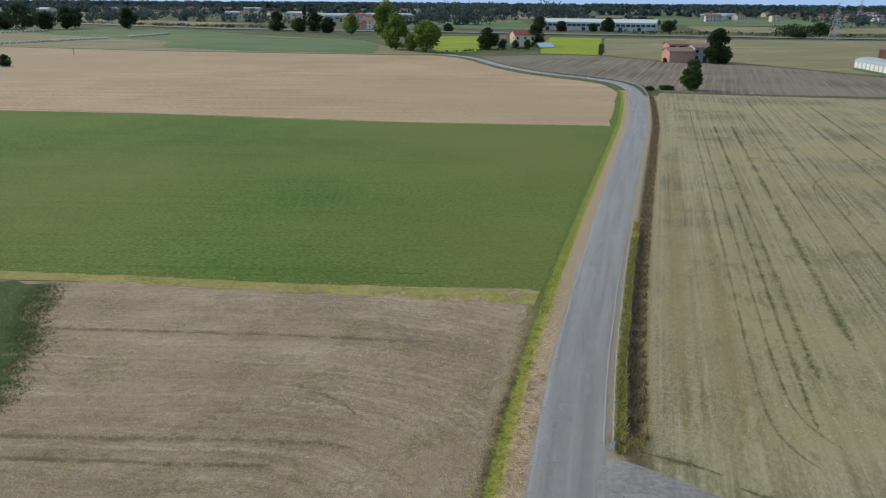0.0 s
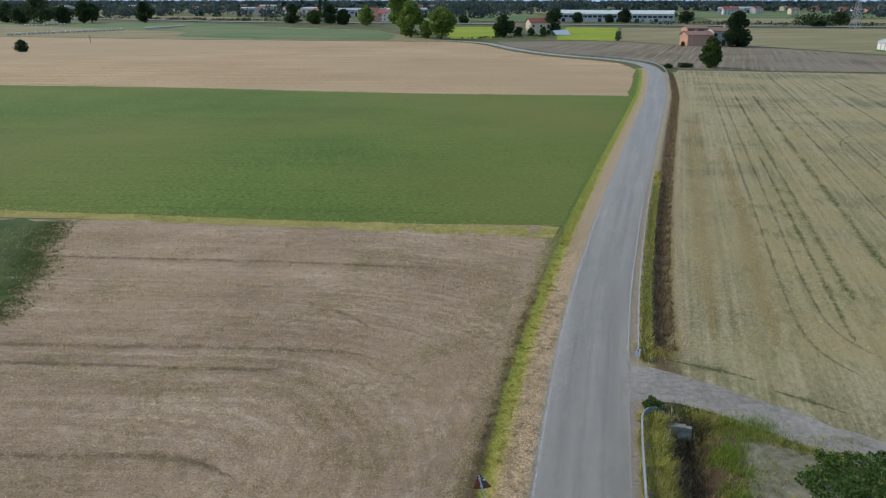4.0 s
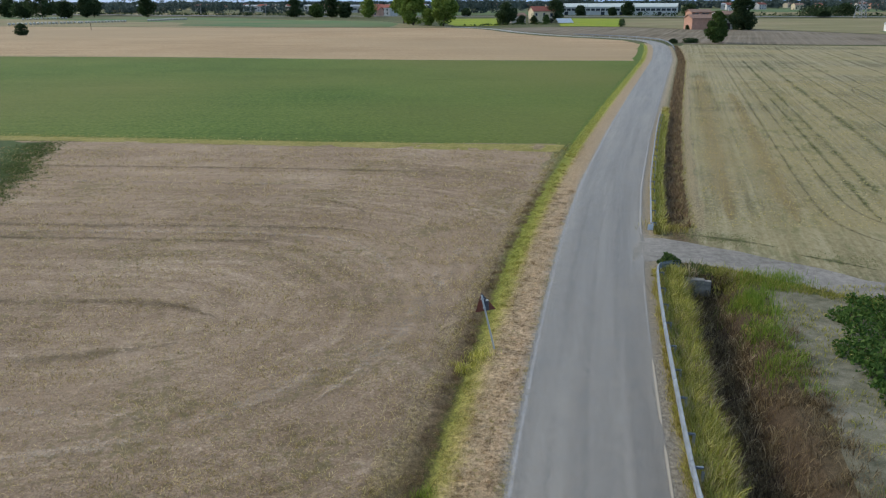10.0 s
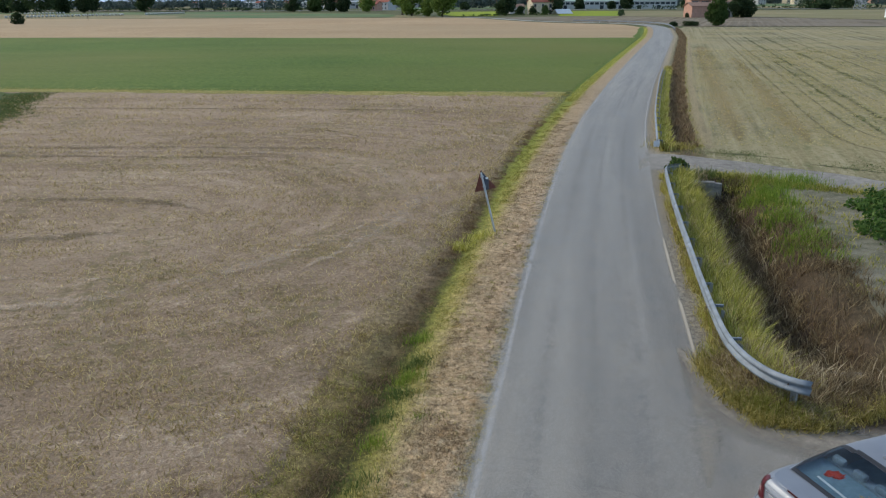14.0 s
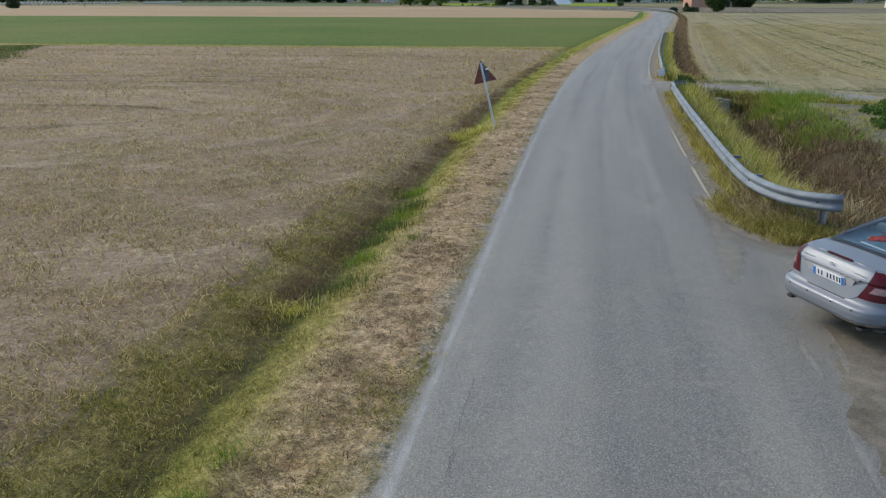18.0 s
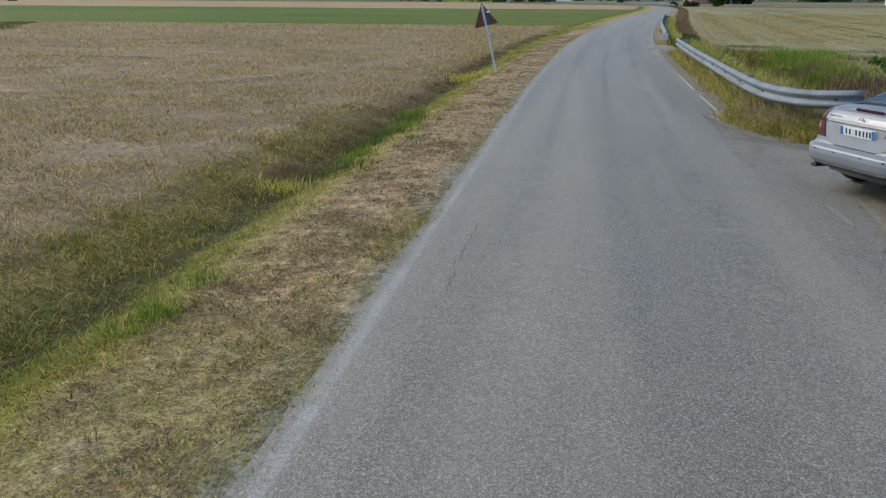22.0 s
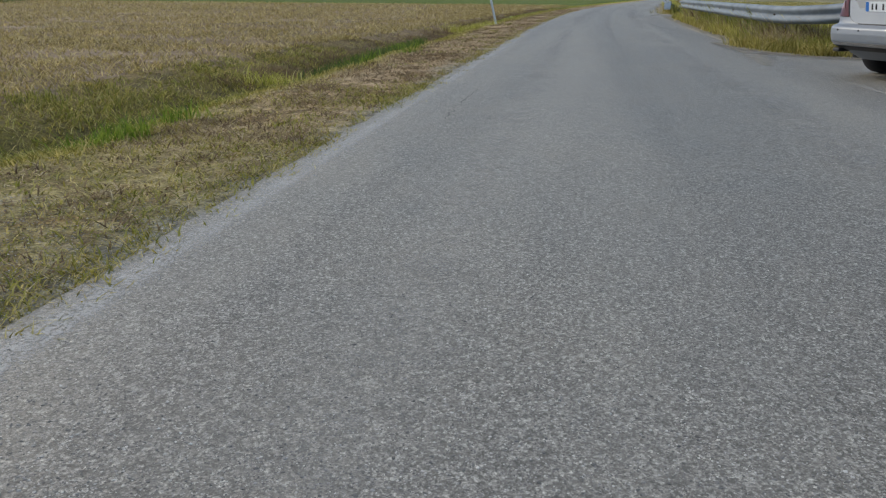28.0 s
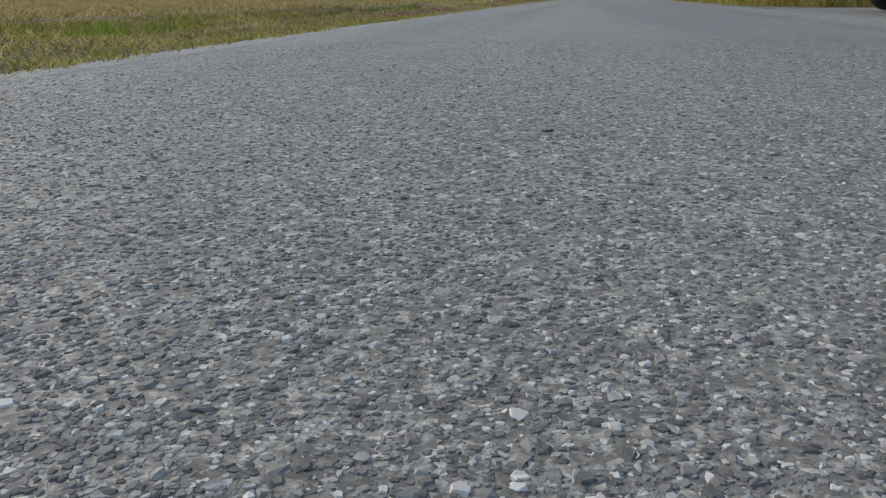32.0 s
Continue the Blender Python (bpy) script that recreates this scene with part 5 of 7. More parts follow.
def tree(x, y, h, w, seed, leaves, label, trunk_h=0.22, count=1500, size=0.38, top=0.85, group="", name="tree", shape=1.0):
    rng = np.random.default_rng(seed)
    root = tagged(new(name), label, "tree" if name == "tree" else "bush", group)
    root.location = (x, y, -0.03)
    th = h * trunk_h
    bm = bmesh.new()
    r = max(0.06, h * 0.022)
    tube(bm, (0, 0, -0.3), (0.02 * h, 0, th), r * 1.25, r, 8)
    tube(bm, (0.02 * h, 0, th * 0.97), (0, 0.01 * h, h * 0.8), r, r * 0.25, 7)
    limbs = []
    for k in range(7):
        a, up = rng.uniform(0, 6.28), rng.uniform(0.35, 0.75)
        z0 = th + (h * 0.5 - th) * k / 7
        q = (math.cos(a) * w * 0.33, math.sin(a) * w * 0.33, z0 + h * 0.2 * up + 0.1 * h)
        tube(bm, (0.01 * h, 0, z0), q, r * 0.45, r * 0.12, 5)
        limbs.append(q)
    part("trunk", bm, BARK, root)
    C, R = [], []
    clumps = 40
    for k in range(clumps):
        f = rng.uniform(0, 1)
        z = th * 0.9 + (h - th * 0.9) * f * 0.93
        wid = w / 2 * (math.sin(math.pi * min(1, (0.12 + 0.88 * f) ** shape)) ** 0.6) * rng.uniform(0.55, 1.0)
        a = rng.uniform(0, 6.28)
        rad = w * rng.uniform(0.15, 0.25)
        wid = max(0, wid - rad * 0.5)
        C.append((math.cos(a) * wid, math.sin(a) * wid, min(z, h - rad * 0.7)))
        R.append(rad)
    V, F = leaf_cloud(rng, C, R, int(count * 1.9), size * 1.05)
    V[:, 2] = np.maximum(V[:, 2], 0.1)
    crown = arrays("crown", V, F, leaves, root)
    return root


tree(-41, 420, 23, 15, 1, LEAF_BRIGHT, "tall light green poplar at the field's end", 0.16, 3600, 0.42, shape=1.15, group="poplars by the fields")
tree(-33, 384, 17, 13.5, 2, LEAF_BRIGHT, "pale green poplar with a loose crown", 0.12, 2800, 0.40, group="poplars by the fields")
tree(-17.5, 367, 14.5, 13.5, 3, LEAF_BRIGHT, "broad green tree beside the yellow field", 0.2, 2600, 0.38, group="poplars by the fields")
tree(-25, 374, 8, 7, 4, LEAF_BRIGHT, "small yellowish green tree between taller ones", 0.1, 1200, 0.3, group="poplars by the fields")
tree(12, 390, 10.5, 10.5, 5, LEAF_DARK, "dense dark evergreen beside the house", 0.08, 1800, 0.34, shape=0.8)
tree(38, 420, 12, 9.5, 6, LEAF_DARK, "dark tree behind the house", 0.15, 1500, 0.34)
tree(26, 402, 4.2, 4.2, 7, LEAF_DARK, "round garden shrub before the house", 0.05, 600, 0.22, name="bush")
tree(32, 398, 4.6, 4.6, 8, LEAF, "round garden shrub before the house", 0.05, 700, 0.22, name="bush")
tree(20, 404, 4.5, 5.5, 9, LEAF_DARK, "garden shrub beside the house wall", 0.05, 700, 0.22, name="bush")
tree(99.3, 311, 13.3, 10.4, 10, LEAF_DARK, "tall dark evergreen beside the pink farmhouse", 0.06, 3600, 0.34, shape=0.85)
tree(62, 213.5, 8.2, 6.4, 11, LEAF, "round solitary green tree at the field corner", 0.10, 3800, 0.2)
tree(55.5, 214, 1.3, 4.5, 12, LEAF_DARK, "low dark hedge bush at the field corner", 0.05, 700, 0.14, name="bush")
tree(50.6, 212, 1.2, 2.2, 13, LEAF_DARK, "low dark bush at the field corner", 0.05, 400, 0.13, name="bush")
tree(-160, 270, 4.0, 5.0, 14, LEAF_DARK, "lone dark bush in the tan field", 0.06, 900, 0.18, name="bush")
for k, (x, y, h, w) in enumerate([(-318, 566, 19, 23), (-318, 598, 13, 18), (-303, 602, 17, 15), (-306, 620, 15, 14), (-260, 612, 16, 15), (-345, 590, 13, 18), (-375, 620, 15, 19)]):
    tree(x, y, h, w, 30 + k, LEAF_DARK, "dark broad-leaved tree on the far field edge", 0.18, 1300, 0.55, group="dark trees on the far edge")
for k, (x, y, h, w, m) in enumerate([(-140, 595, 14.5, 14, LEAF_DARK), (-122, 588, 10, 13, LEAF), (-109, 580, 14.5, 13, LEAF_DARK), (-98, 572, 11, 11, LEAF_DARK), (-79, 556, 14, 13, LEAF_BRIGHT), (-130, 620, 9, 10, LEAF_DARK)]):
    tree(x, y, h, w, 50 + k, m, "roadside tree near the far houses", 0.15, 1200, 0.5, group="trees near the far houses")
for k, (x, y, h, w) in enumerate([(163, 640, 9, 12), (115, 640, 11, 11), (78, 640, 8, 9), (103, 640, 6, 8), (227, 547, 5, 11), (62, 655, 11, 12), (-12, 610, 6, 9), (240, 590, 8, 30), (265, 600, 9, 18)]):
    tree(x, y, h, w, 70 + k, LEAF_DARK, "dark tree beside the highway", 0.1, 1000, 0.5, group="trees beside the highway")
for k, (x, y) in enumerate([(-166, 830), (-160, 832)]):
    tree(x, y, 19, 4, 90 + k, LEAF_DARK, "slim dark cypress by the village", 0.05, 700, 0.6, group="cypresses")


def hedge_row(name, pts, h, wide, count, size, seed, material, label):
    rng = np.random.default_rng(seed)
    P = resample(pts, 1.0)
    k = rng.integers(0, len(P), max(8, len(P)))
    C = np.concatenate([P[k] + rng.normal(0, wide * 0.25, (len(k), 2)), (h * rng.uniform(0.25, 0.7, len(k)))[:, None]], 1)
    V, F = leaf_cloud(rng, C, rng.uniform(0.3, 0.6, len(k)) * h, count, size)
    V[:, 2] = np.maximum(V[:, 2], -0.02)
    return tagged(arrays(name, V, F, material), label, "hedge", kind="stuff")


hedge_row("hedge", [(61, 354), (66, 380), (72, 415)], 2.2, 1.5, 900, 0.25, 5, LEAF_DARK, "dark hedge closing the yellow field")
hedge_row("hedge", [(-8, 368), (4, 374), (14, 384)], 1.0, 1.0, 500, 0.2, 6, LEAF, "low hedge along the yellow field")
hedge_row("hedge", [(15, 383), (24, 388), (33, 394)], 1.4, 1.0, 500, 0.2, 7, LEAF, "low garden hedge")
hedge_row("hedge", [(110, 600), (170, 575), (330, 545), (520, 510)], 3.5, 4, 2200, 0.5, 8, LEAF_DARK, "scrubby hedge along the highway")
hedge_row("hedge", [(-450, 800), (-330, 725), (-190, 655), (-120, 635)], 3.0, 3, 2200, 0.5, 9, LEAF_DARK, "scrubby hedge along the highway")


def woods(name, n, y0, y1, h, seed, spread, gaps, label, size, gate=0.12, per=44):
    """Far belts of trees as many uneven leaf clumps."""
    rng = np.random.default_rng(seed)
    y = rng.uniform(y0, y1, n * 3)
    x = rng.uniform(-1, 1, n * 3) * spread * y
    keep = wobble(x, y * 2.2, gaps, seed) + 0.5 * wobble(x, y, gaps * 3.1, seed + 2) > gate
    x, y = x[keep][:n], y[keep][:n]
    hh = h * rng.uniform(0.5, 1.15, len(x))
    C = np.stack([x, y, hh * 0.55], -1)
    V, F = leaf_cloud(rng, np.concatenate([C, C * [1, 1, 0.6]]), np.concatenate([hh * 0.55, hh * 0.6]), len(x) * per, size, 0.85)
    V[:, 2] = np.maximum(V[:, 2], -0.5)
    return tagged(arrays(name, V, F, HAZED_WOODS), label, "woods", kind="stuff")


# bluish distance haze is mixed into these leaf colours
HAZED_WOODS = blade_material("hazed_far_foliage", (0.05, 0.078, 0.075), (0.075, 0.108, 0.10), (0.11, 0.145, 0.125))
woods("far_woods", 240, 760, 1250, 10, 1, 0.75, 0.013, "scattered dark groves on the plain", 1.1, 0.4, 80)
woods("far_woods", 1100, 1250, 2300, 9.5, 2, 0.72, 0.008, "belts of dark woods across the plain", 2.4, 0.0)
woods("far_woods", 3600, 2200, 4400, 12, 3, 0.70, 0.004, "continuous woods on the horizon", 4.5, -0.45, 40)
hedge_row("far_grove", [(-40, 790), (0, 800), (30, 790)], 22, 22, 1800, 0.9, 21, HAZED_WOODS, "dark grove beyond the highway")
hedge_row("far_grove", [(75, 800), (110, 815)], 24, 22, 1500, 0.9, 22, HAZED_WOODS, "dark grove behind the factory")
hedge_row("far_grove", [(-420, 900), (-360, 880), (-260, 860)], 16, 16, 1800, 0.9, 23, HAZED_WOODS, "dark grove beyond the highway")
hedge_row("far_grove", [(330, 760), (420, 740), (560, 720)], 17, 18, 1800, 0.9, 24, HAZED_WOODS, "dark grove on the plain")

for k, (pts, m, lb) in enumerate([
        ([(-700, 860), (-260, 700), (-190, 760), (-420, 930), (-800, 1080)], FAR_TAN, "tan field beyond the highway"),
        ([(-90, 690), (60, 660), (70, 1000), (-120, 1020)], FAR_GREEN, "green field beyond the highway"),
        ([(190, 640), (520, 590), (640, 760), (220, 800)], FAR_TAN, "tan field beyond the highway"),
        ([(160, 820), (420, 800), (520, 1150), (190, 1200)], FAR_GREEN, "green field on the far plain"),
        ([(-300, 1150), (-60, 1060), (0, 1400), (-330, 1500)], FAR_GREEN, "green field on the far plain"),
        ([(60, 1080), (190, 1050), (260, 1300), (90, 1330)], FAR_TAN, "tan field on the far plain"),
        ([(-900, 1300), (-400, 1180), (-420, 1500), (-1000, 1650)], FAR_TAN, "tan field on the far plain")]):
    land("field_distant", pts, m, 0.3, lb, 0, 40 + k, 40)


# ---- buildings ----
PINK = plain("pink_plaster", (0.47, 0.27, 0.20), 0.9, 0, 0.2, 0.15, 1.2)
CREAM = plain("cream_plaster", (0.58, 0.50, 0.36), 0.9, 0, 0.2, 0.12, 1.0)
WHITE_WALL = plain("white_plaster", (0.48, 0.475, 0.46), 0.9, 0, 0.2, 0.12, 0.8)
GREY_WALL = plain("grey_plaster", (0.42, 0.41, 0.39), 0.9, 0, 0.2, 0.12, 0.8)
TILE_RED = plain("red_roof_tiles", (0.27, 0.095, 0.07), 0.85, 0, 0.2, 0.25, 2.0, 0.4)
TILE_BROWN = plain("brown_roof_tiles", (0.26, 0.17, 0.13), 0.85, 0, 0.2, 0.25, 2.0, 0.4)
PANE = plain("dark_pane", (0.035, 0.045, 0.055), 0.15, 0, 0.5, 0.2, 2)
SHUTTER = plain("dark_shutter", (0.06, 0.05, 0.04), 0.7, 0, 0.3, 0.2, 5)
METAL_ROOF = plain("pale_metal_roof", (0.34, 0.37, 0.38), 0.5, 0.2, 0.4, 0.1, 0.3)


def gable(bm, w, d, z0, rise, eave=0.4, thick=0.18):
    """A pitched roof over w x d, its ridge along x."""
    x, y = w / 2 + eave, d / 2 + eave
    drop = rise * eave / (d / 2)
    lo, hi = z0 - drop, z0 + rise
    a = [(-x, -y, lo), (x, -y, lo), (x, 0, hi), (-x, 0, hi), (x, y, lo), (-x, y, lo)]
    v0 = [bm.verts.new(p) for p in a]
    v1 = [bm.verts.new((p[0], p[1], p[2] + thick)) for p in a]
    for q in ((0, 1, 2, 3), (3, 2, 4, 5)):
        bm.faces.new([v1[i] for i in q])
        bm.faces.new([v0[i] for i in q[::-1]])
    for i, j in ((0, 1), (1, 2), (2, 4), (4, 5), (5, 3), (3, 0)):
        bm.faces.new((v0[i], v0[j], v1[j], v1[i]))
    return bm


def walls(bm, w, d, h, rise):
    """Four walls with gable ends."""
    x, y = w / 2, d / 2
    p = [bm.verts.new(q) for q in ((-x, -y, -0.3), (x, -y, -0.3), (x, y, -0.3), (-x, y, -0.3), (-x, -y, h), (x, -y, h), (x, y, h), (-x, y, h), (x, 0, h + rise), (-x, 0, h + rise))]
    for q in ((0, 1, 5, 4), (2, 3, 7, 6), (1, 2, 6, 8, 5), (3, 0, 4, 9, 7)):
        bm.faces.new([p[i] for i in q])
    return bm


def opening(root, name, x, y, z, w, h, face, material, frame_material=None):
    """A window or door set into a wall that faces -y (front) or +-x (side)."""
    ob = new(name)
    ob.parent = root
    ob.matrix_basis = pose(x, y, z, 0, 0, {"front": 0, "left": -90, "right": 90, "back": 180}[face])
    fm = frame_material or WHITE_WALL
    bm = boxed(-w / 2 - 0.1, -0.06, -0.1, -w / 2, 0.05, h + 0.1)
    box(bm, w / 2, -0.06, -0.1, w / 2 + 0.1, 0.05, h + 0.1)
    box(bm, -w / 2, -0.06, h, w / 2, 0.05, h + 0.1)
    box(bm, -w / 2, -0.10, -0.1, w / 2, 0.05, 0)
    part("frame", bm, fm, ob)
    part("pane" if name == "window" else "leaf", boxed(-w / 2, -0.02, 0, w / 2, 0.03, h), material, ob)
    return ob


def house(name, x, y, turn, w, d, h, rise, wall_m, roof_m, label, wins=(), doors=(), chimney=True, category="house"):
    root = tagged(new(name), label, category)
    root.matrix_basis = pose(x, y, 0, 0, 0, turn)
    part("wall", walls(bmesh.new(), w, d, h, rise), wall_m, root)
    roof = part("roof", gable(bmesh.new(), w, d, h, rise), roof_m, root)
    if chimney:
        part("chimney", boxed(w * 0.2 - 0.4, -0.4, h + rise * 0.5, w * 0.2 + 0.4, 0.4, h + rise + 1.0, 0.05), wall_m, roof)
    for u, z, ww, hh, face in wins:
        if face == "front":
            opening(root, "window", u, -d / 2, z, ww, hh, face, PANE)
        elif face == "left":
            opening(root, "window", -w / 2, u, z, ww, hh, face, PANE)
        else:
            opening(root, "window", w / 2, u, z, ww, hh, face, PANE)
    for u, ww, hh in doors:
        opening(root, "door", u, -d / 2, 0.0, ww, hh, "front", SHUTTER)
    return root


# the yellow house with a red roof
house("house", 31.2, 422, 14, 11.5, 9, 6.0, 2.2, CREAM, TILE_RED, "cream farmhouse with a red tiled roof among shrubs", [(-4.2, 3.6, 1.1, 1.4, "front"), (0, 3.6, 1.1, 1.4, "front"), (4.0, 3.2, 1.3, 1.7, "front"), (-4.2, 0.9, 1.1, 1.4, "front"), (-2, 3.6, 1.0, 1.3, "left"), (2, 3.6, 1.0, 1.3, "right")], [(4.0, 1.4, 2.3)])
house("shed", 18.5, 427, 14, 8, 7, 3.6, 1.4, GREY_WALL, TILE_BROWN, "low grey outbuilding beside the farmhouse", [(-2, 1.2, 1.0, 1.0, "front")], [(2, 2.2, 2.4)], False, "shed")
tent = tagged(new("shelter"), "small white tent-like shelter beside the house", "shelter")
tent.matrix_basis = pose(41.5, 410, 0, 0, 0, 30)
part("cover", gable(bmesh.new(), 9, 5, 0.5, 2.0, 0.2, 0.05), plain("white_sheet", (0.66, 0.68, 0.7), 0.6, 0, 0.3, 0.1, 1), tent)
for sx in (-4.2, 4.2):
    for sy in (-2.3, 2.3):
        bm = bmesh.new()
        tube(bm, (sx, sy, -0.2), (sx, sy, 0.7), 0.06, 0.06, 6)
        part("post", bm, ZINC_OLD, tent)

# the pink farmhouse: barn, raised loft and white dwelling
house("barn", 86.2, 320, 6, 10, 9, 4.2, 1.3, PINK, TILE_BROWN, "pink plastered barn with a low tiled roof", [], [], False, "barn")
house("loft", 87.2, 328, 6, 8, 7, 6.4, 1.0, PINK, TILE_BROWN, "pink upper loft with dark openings under the roof", [(-2.5, 5.1, 2.6, 0.9, "front"), (1.5, 5.1, 2.8, 0.9, "front")], [], False, "barn")
house("house", 95.8, 321.5, 6, 8.5, 8, 5.6, 1.2, WHITE_WALL, TILE_BROWN, "white two-storey farmhouse joined to the pink barn", [(-3.2, 3.6, 1.2, 1.2, "front"), (0.2, 3.6, 1.2, 1.2, "front"), (3.4, 3.6, 1.2, 1.2, "front"), (-3.2, 1.2, 1.2, 1.2, "front"), (3.4, 1.2, 1.2, 1.2, "front")], [(0.2, 1.5, 2.4)])
tree(91.5, 312, 1.6, 4.5, 120, LEAF, "low shrub before the white farmhouse", 0.05, 500, 0.14, name="bush")
tree(80, 315, 1.8, 2.0, 121, LEAF_DARK, "small dark shrub at the barn's corner", 0.05, 300, 0.14, name="bush")


# sheds on the right
def arch_shed(x, y, turn, length, wide, h):
    root = tagged(new("greenhouse"), "long low greenhouse with a pale rounded roof and white bays", "greenhouse")
    root.matrix_basis = pose(x, y, 0, 0, 0, turn)
    bm = bmesh.new()
    n = 12
    rows = [[bm.verts.new((sx, -math.cos(math.pi * k / n) * wide / 2, h * 0.62 + math.sin(math.pi * k / n) * h * 0.38)) for k in range(n + 1)] for sx in (-length / 2, length / 2)]
    for k in range(n):
        bm.faces.new((rows[0][k], rows[0][k + 1], rows[1][k + 1], rows[1][k]))
    bm.faces.new(rows[0])
    bm.faces.new(rows[1][::-1])
    part("roof", bm, METAL_ROOF, root)
    part("wall", boxed(-length / 2 + 0.1, -wide / 2 + 0.1, -0.2, length / 2 - 0.1, wide / 2 - 0.1, h * 0.62), GREY_WALL, root)
    bays = int(length / 3.2)
    for k in range(bays):
        u = -length / 2 + (k + 0.5) * length / bays
        part("bay", boxed(u - 1.1, -wide / 2 + 0.02, 0.1, u + 1.1, -wide / 2 + 0.08, h * 0.55, 0.02), plain("bay_white", (0.66, 0.68, 0.68), 0.6) if k == 0 else bpy.data.materials["bay_white"], root)
    return root


arch_shed(149, 274, -93, 46, 9, 4.0)
house("barn", 187, 345, -30, 14, 9, 4.0, 1.6, plain("brick_wall", (0.34, 0.17, 0.11), 0.9, 0, 0.2, 0.2, 1.5), TILE_BROWN, "red brick barn behind the greenhouse", [], [(0, 4, 3.0)], False, "barn")

# the long factory
factory = tagged(new("factory"), "long white factory hall with a pale roof and windows", "factory")
factory.matrix_basis = pose(111, 668, 0, 0, 0, -17)
part("wall", boxed(-48, -9, -0.5, 48, 9, 6.4), plain("factory_wall", (0.47, 0.49, 0.48), 0.8, 0, 0.2, 0.08, 0.3), factory)
part("roof", gable(bmesh.new(), 96, 18, 6.5, 2.6, 0.5), plain("factory_roof", (0.50, 0.56, 0.53), 0.6, 0, 0.3, 0.08, 0.2), factory)
for k in range(24):
    opening(factory, "window", -46 + k * 4.0, -9.02, 3.4, 3.2, 1.8, "front", PANE)
for k in range(6):
    opening(factory, "door", -40 + k * 15, -9.02, 0.0, 3.0, 2.8, "front", PANE)

# village houses on the plain
protos = [
    house("house", -150, 800, 20, 13, 10, 6.5, 2.2, WHITE_WALL, TILE_RED, "white far village house with a red roof", [(-4, 1, 1.4, 1.5, "front"), (0, 1, 1.4, 1.5, "front"), (4, 1, 1.4, 1.5, "front"), (-4, 4, 1.4, 1.5, "front"), (0, 4, 1.4, 1.5, "front"), (4, 4, 1.4, 1.5, "front")]),
    house("house", -120, 830, -15, 11, 9, 6, 2, CREAM, TILE_BROWN, "cream far village house with a brown roof", [(-3, 1, 1.3, 1.4, "front"), (3, 1, 1.3, 1.4, "front"), (-3, 3.8, 1.3, 1.4, "front"), (3, 3.8, 1.3, 1.4, "front")]),
    house("house", -86, 640, -20, 12, 9, 5, 2.2, PINK, TILE_RED, "pinkish far house with a red roof", [(-3, 1.2, 1.4, 1.5, "front"), (3, 1.2, 1.4, 1.5, "front")]),
    house("warehouse", -140, 880, 10, 32, 16, 6.5, 1.6, GREY_WALL, METAL_ROOF, "pale far warehouse with a metal roof", [(-10, 3, 4, 1.5, "front"), (0, 3, 4, 1.5, "front"), (10, 3, 4, 1.5, "front")], [(5, 4, 4)], False, "warehouse"),
]
rng = random.Random(11)
for x0, y0, sx, sy, n in ((-130, 900, 70, 70, 9), (-330, 1050, 120, 80, 8), (-70, 690, 18, 22, 2), (450, 1080, 160, 120, 14), (20, 1500, 200, 150, 8), (-600, 1400, 250, 150, 10), (700, 1350, 260, 150, 10)):
    for k in range(n):
        src = rng.choice(protos if y0 > 800 else protos[:3])
        copy_thing(src, pose(x0 + rng.uniform(-1, 1) * sx, y0 + rng.uniform(-1, 1) * sy, 0, 0, 0, rng.uniform(-40, 40)))


# ---- pylons, poles, bales ----
def pylon(x, y, h, turn, label):
    root = tagged(new("pylon"), label, "pylon", "power pylons")
    root.matrix_basis = pose(x, y, 0, 0, 0, turn)
    steel = ZINC_OLD
    w = h * 0.11
    for sx in (-1, 1):
        for sy in (-1, 1):
            bm = bmesh.new()
            tube(bm, (sx * w, sy * w, -0.3), (sx * w * 0.22, sy * w * 0.22, h * 0.82), 0.16, 0.1, 5)
            tube(bm, (sx * w * 0.22, sy * w * 0.22, h * 0.82), (0, 0, h), 0.1, 0.06, 5)
            part("leg", bm, steel, root)
    for k in range(9):
        z0, z1 = h * 0.82 * k / 9, h * 0.82 * (k + 1) / 9
        a, b = w * (1 - 0.78 * k / 9), w * (1 - 0.78 * (k + 1) / 9)
        bm = bmesh.new()
        for p, q in (((-a, -a), (b, -b)), ((a, -a), (-b, -b)), ((a, -a), (b, b)), ((a, a), (b, -b)), ((-a, a), (b, b)), ((a, a), (-b, b)), ((-a, -a), (-b, b)), ((-a, a), (-b, -b))):
            tube(bm, (p[0], p[1], z0), (q[0], q[1], z1), 0.06, 0.06, 4)
        part("lattice", bm, steel, root)
    for z in (0.72, 0.84, 0.94):
        bm = bmesh.new()
        tube(bm, (-h * 0.14, 0, h * z), (h * 0.14, 0, h * z), 0.1, 0.1, 5)
        part("crossarm", bm, steel, root)


pylon(243, 528, 24, 30, "tall lattice steel power pylon beside the highway")
pylon(560, 1150, 34, 30, "tall lattice steel power pylon on the plain")


def post(x, y, h, label, r=0.05, m=ZINC_OLD):
    bm = bmesh.new()
    tube(bm, (0, 0, -0.3), (0, 0, h), r, r * 0.8, 7)
    box(bm, -r * 1.6, -r * 1.6, h - 0.02, r * 1.6, r * 1.6, h + 0.06)
    ob = part("pole", bm, m)
    ob.location = (x, y, 0)
    return tagged(ob, label, "pole", "field poles")


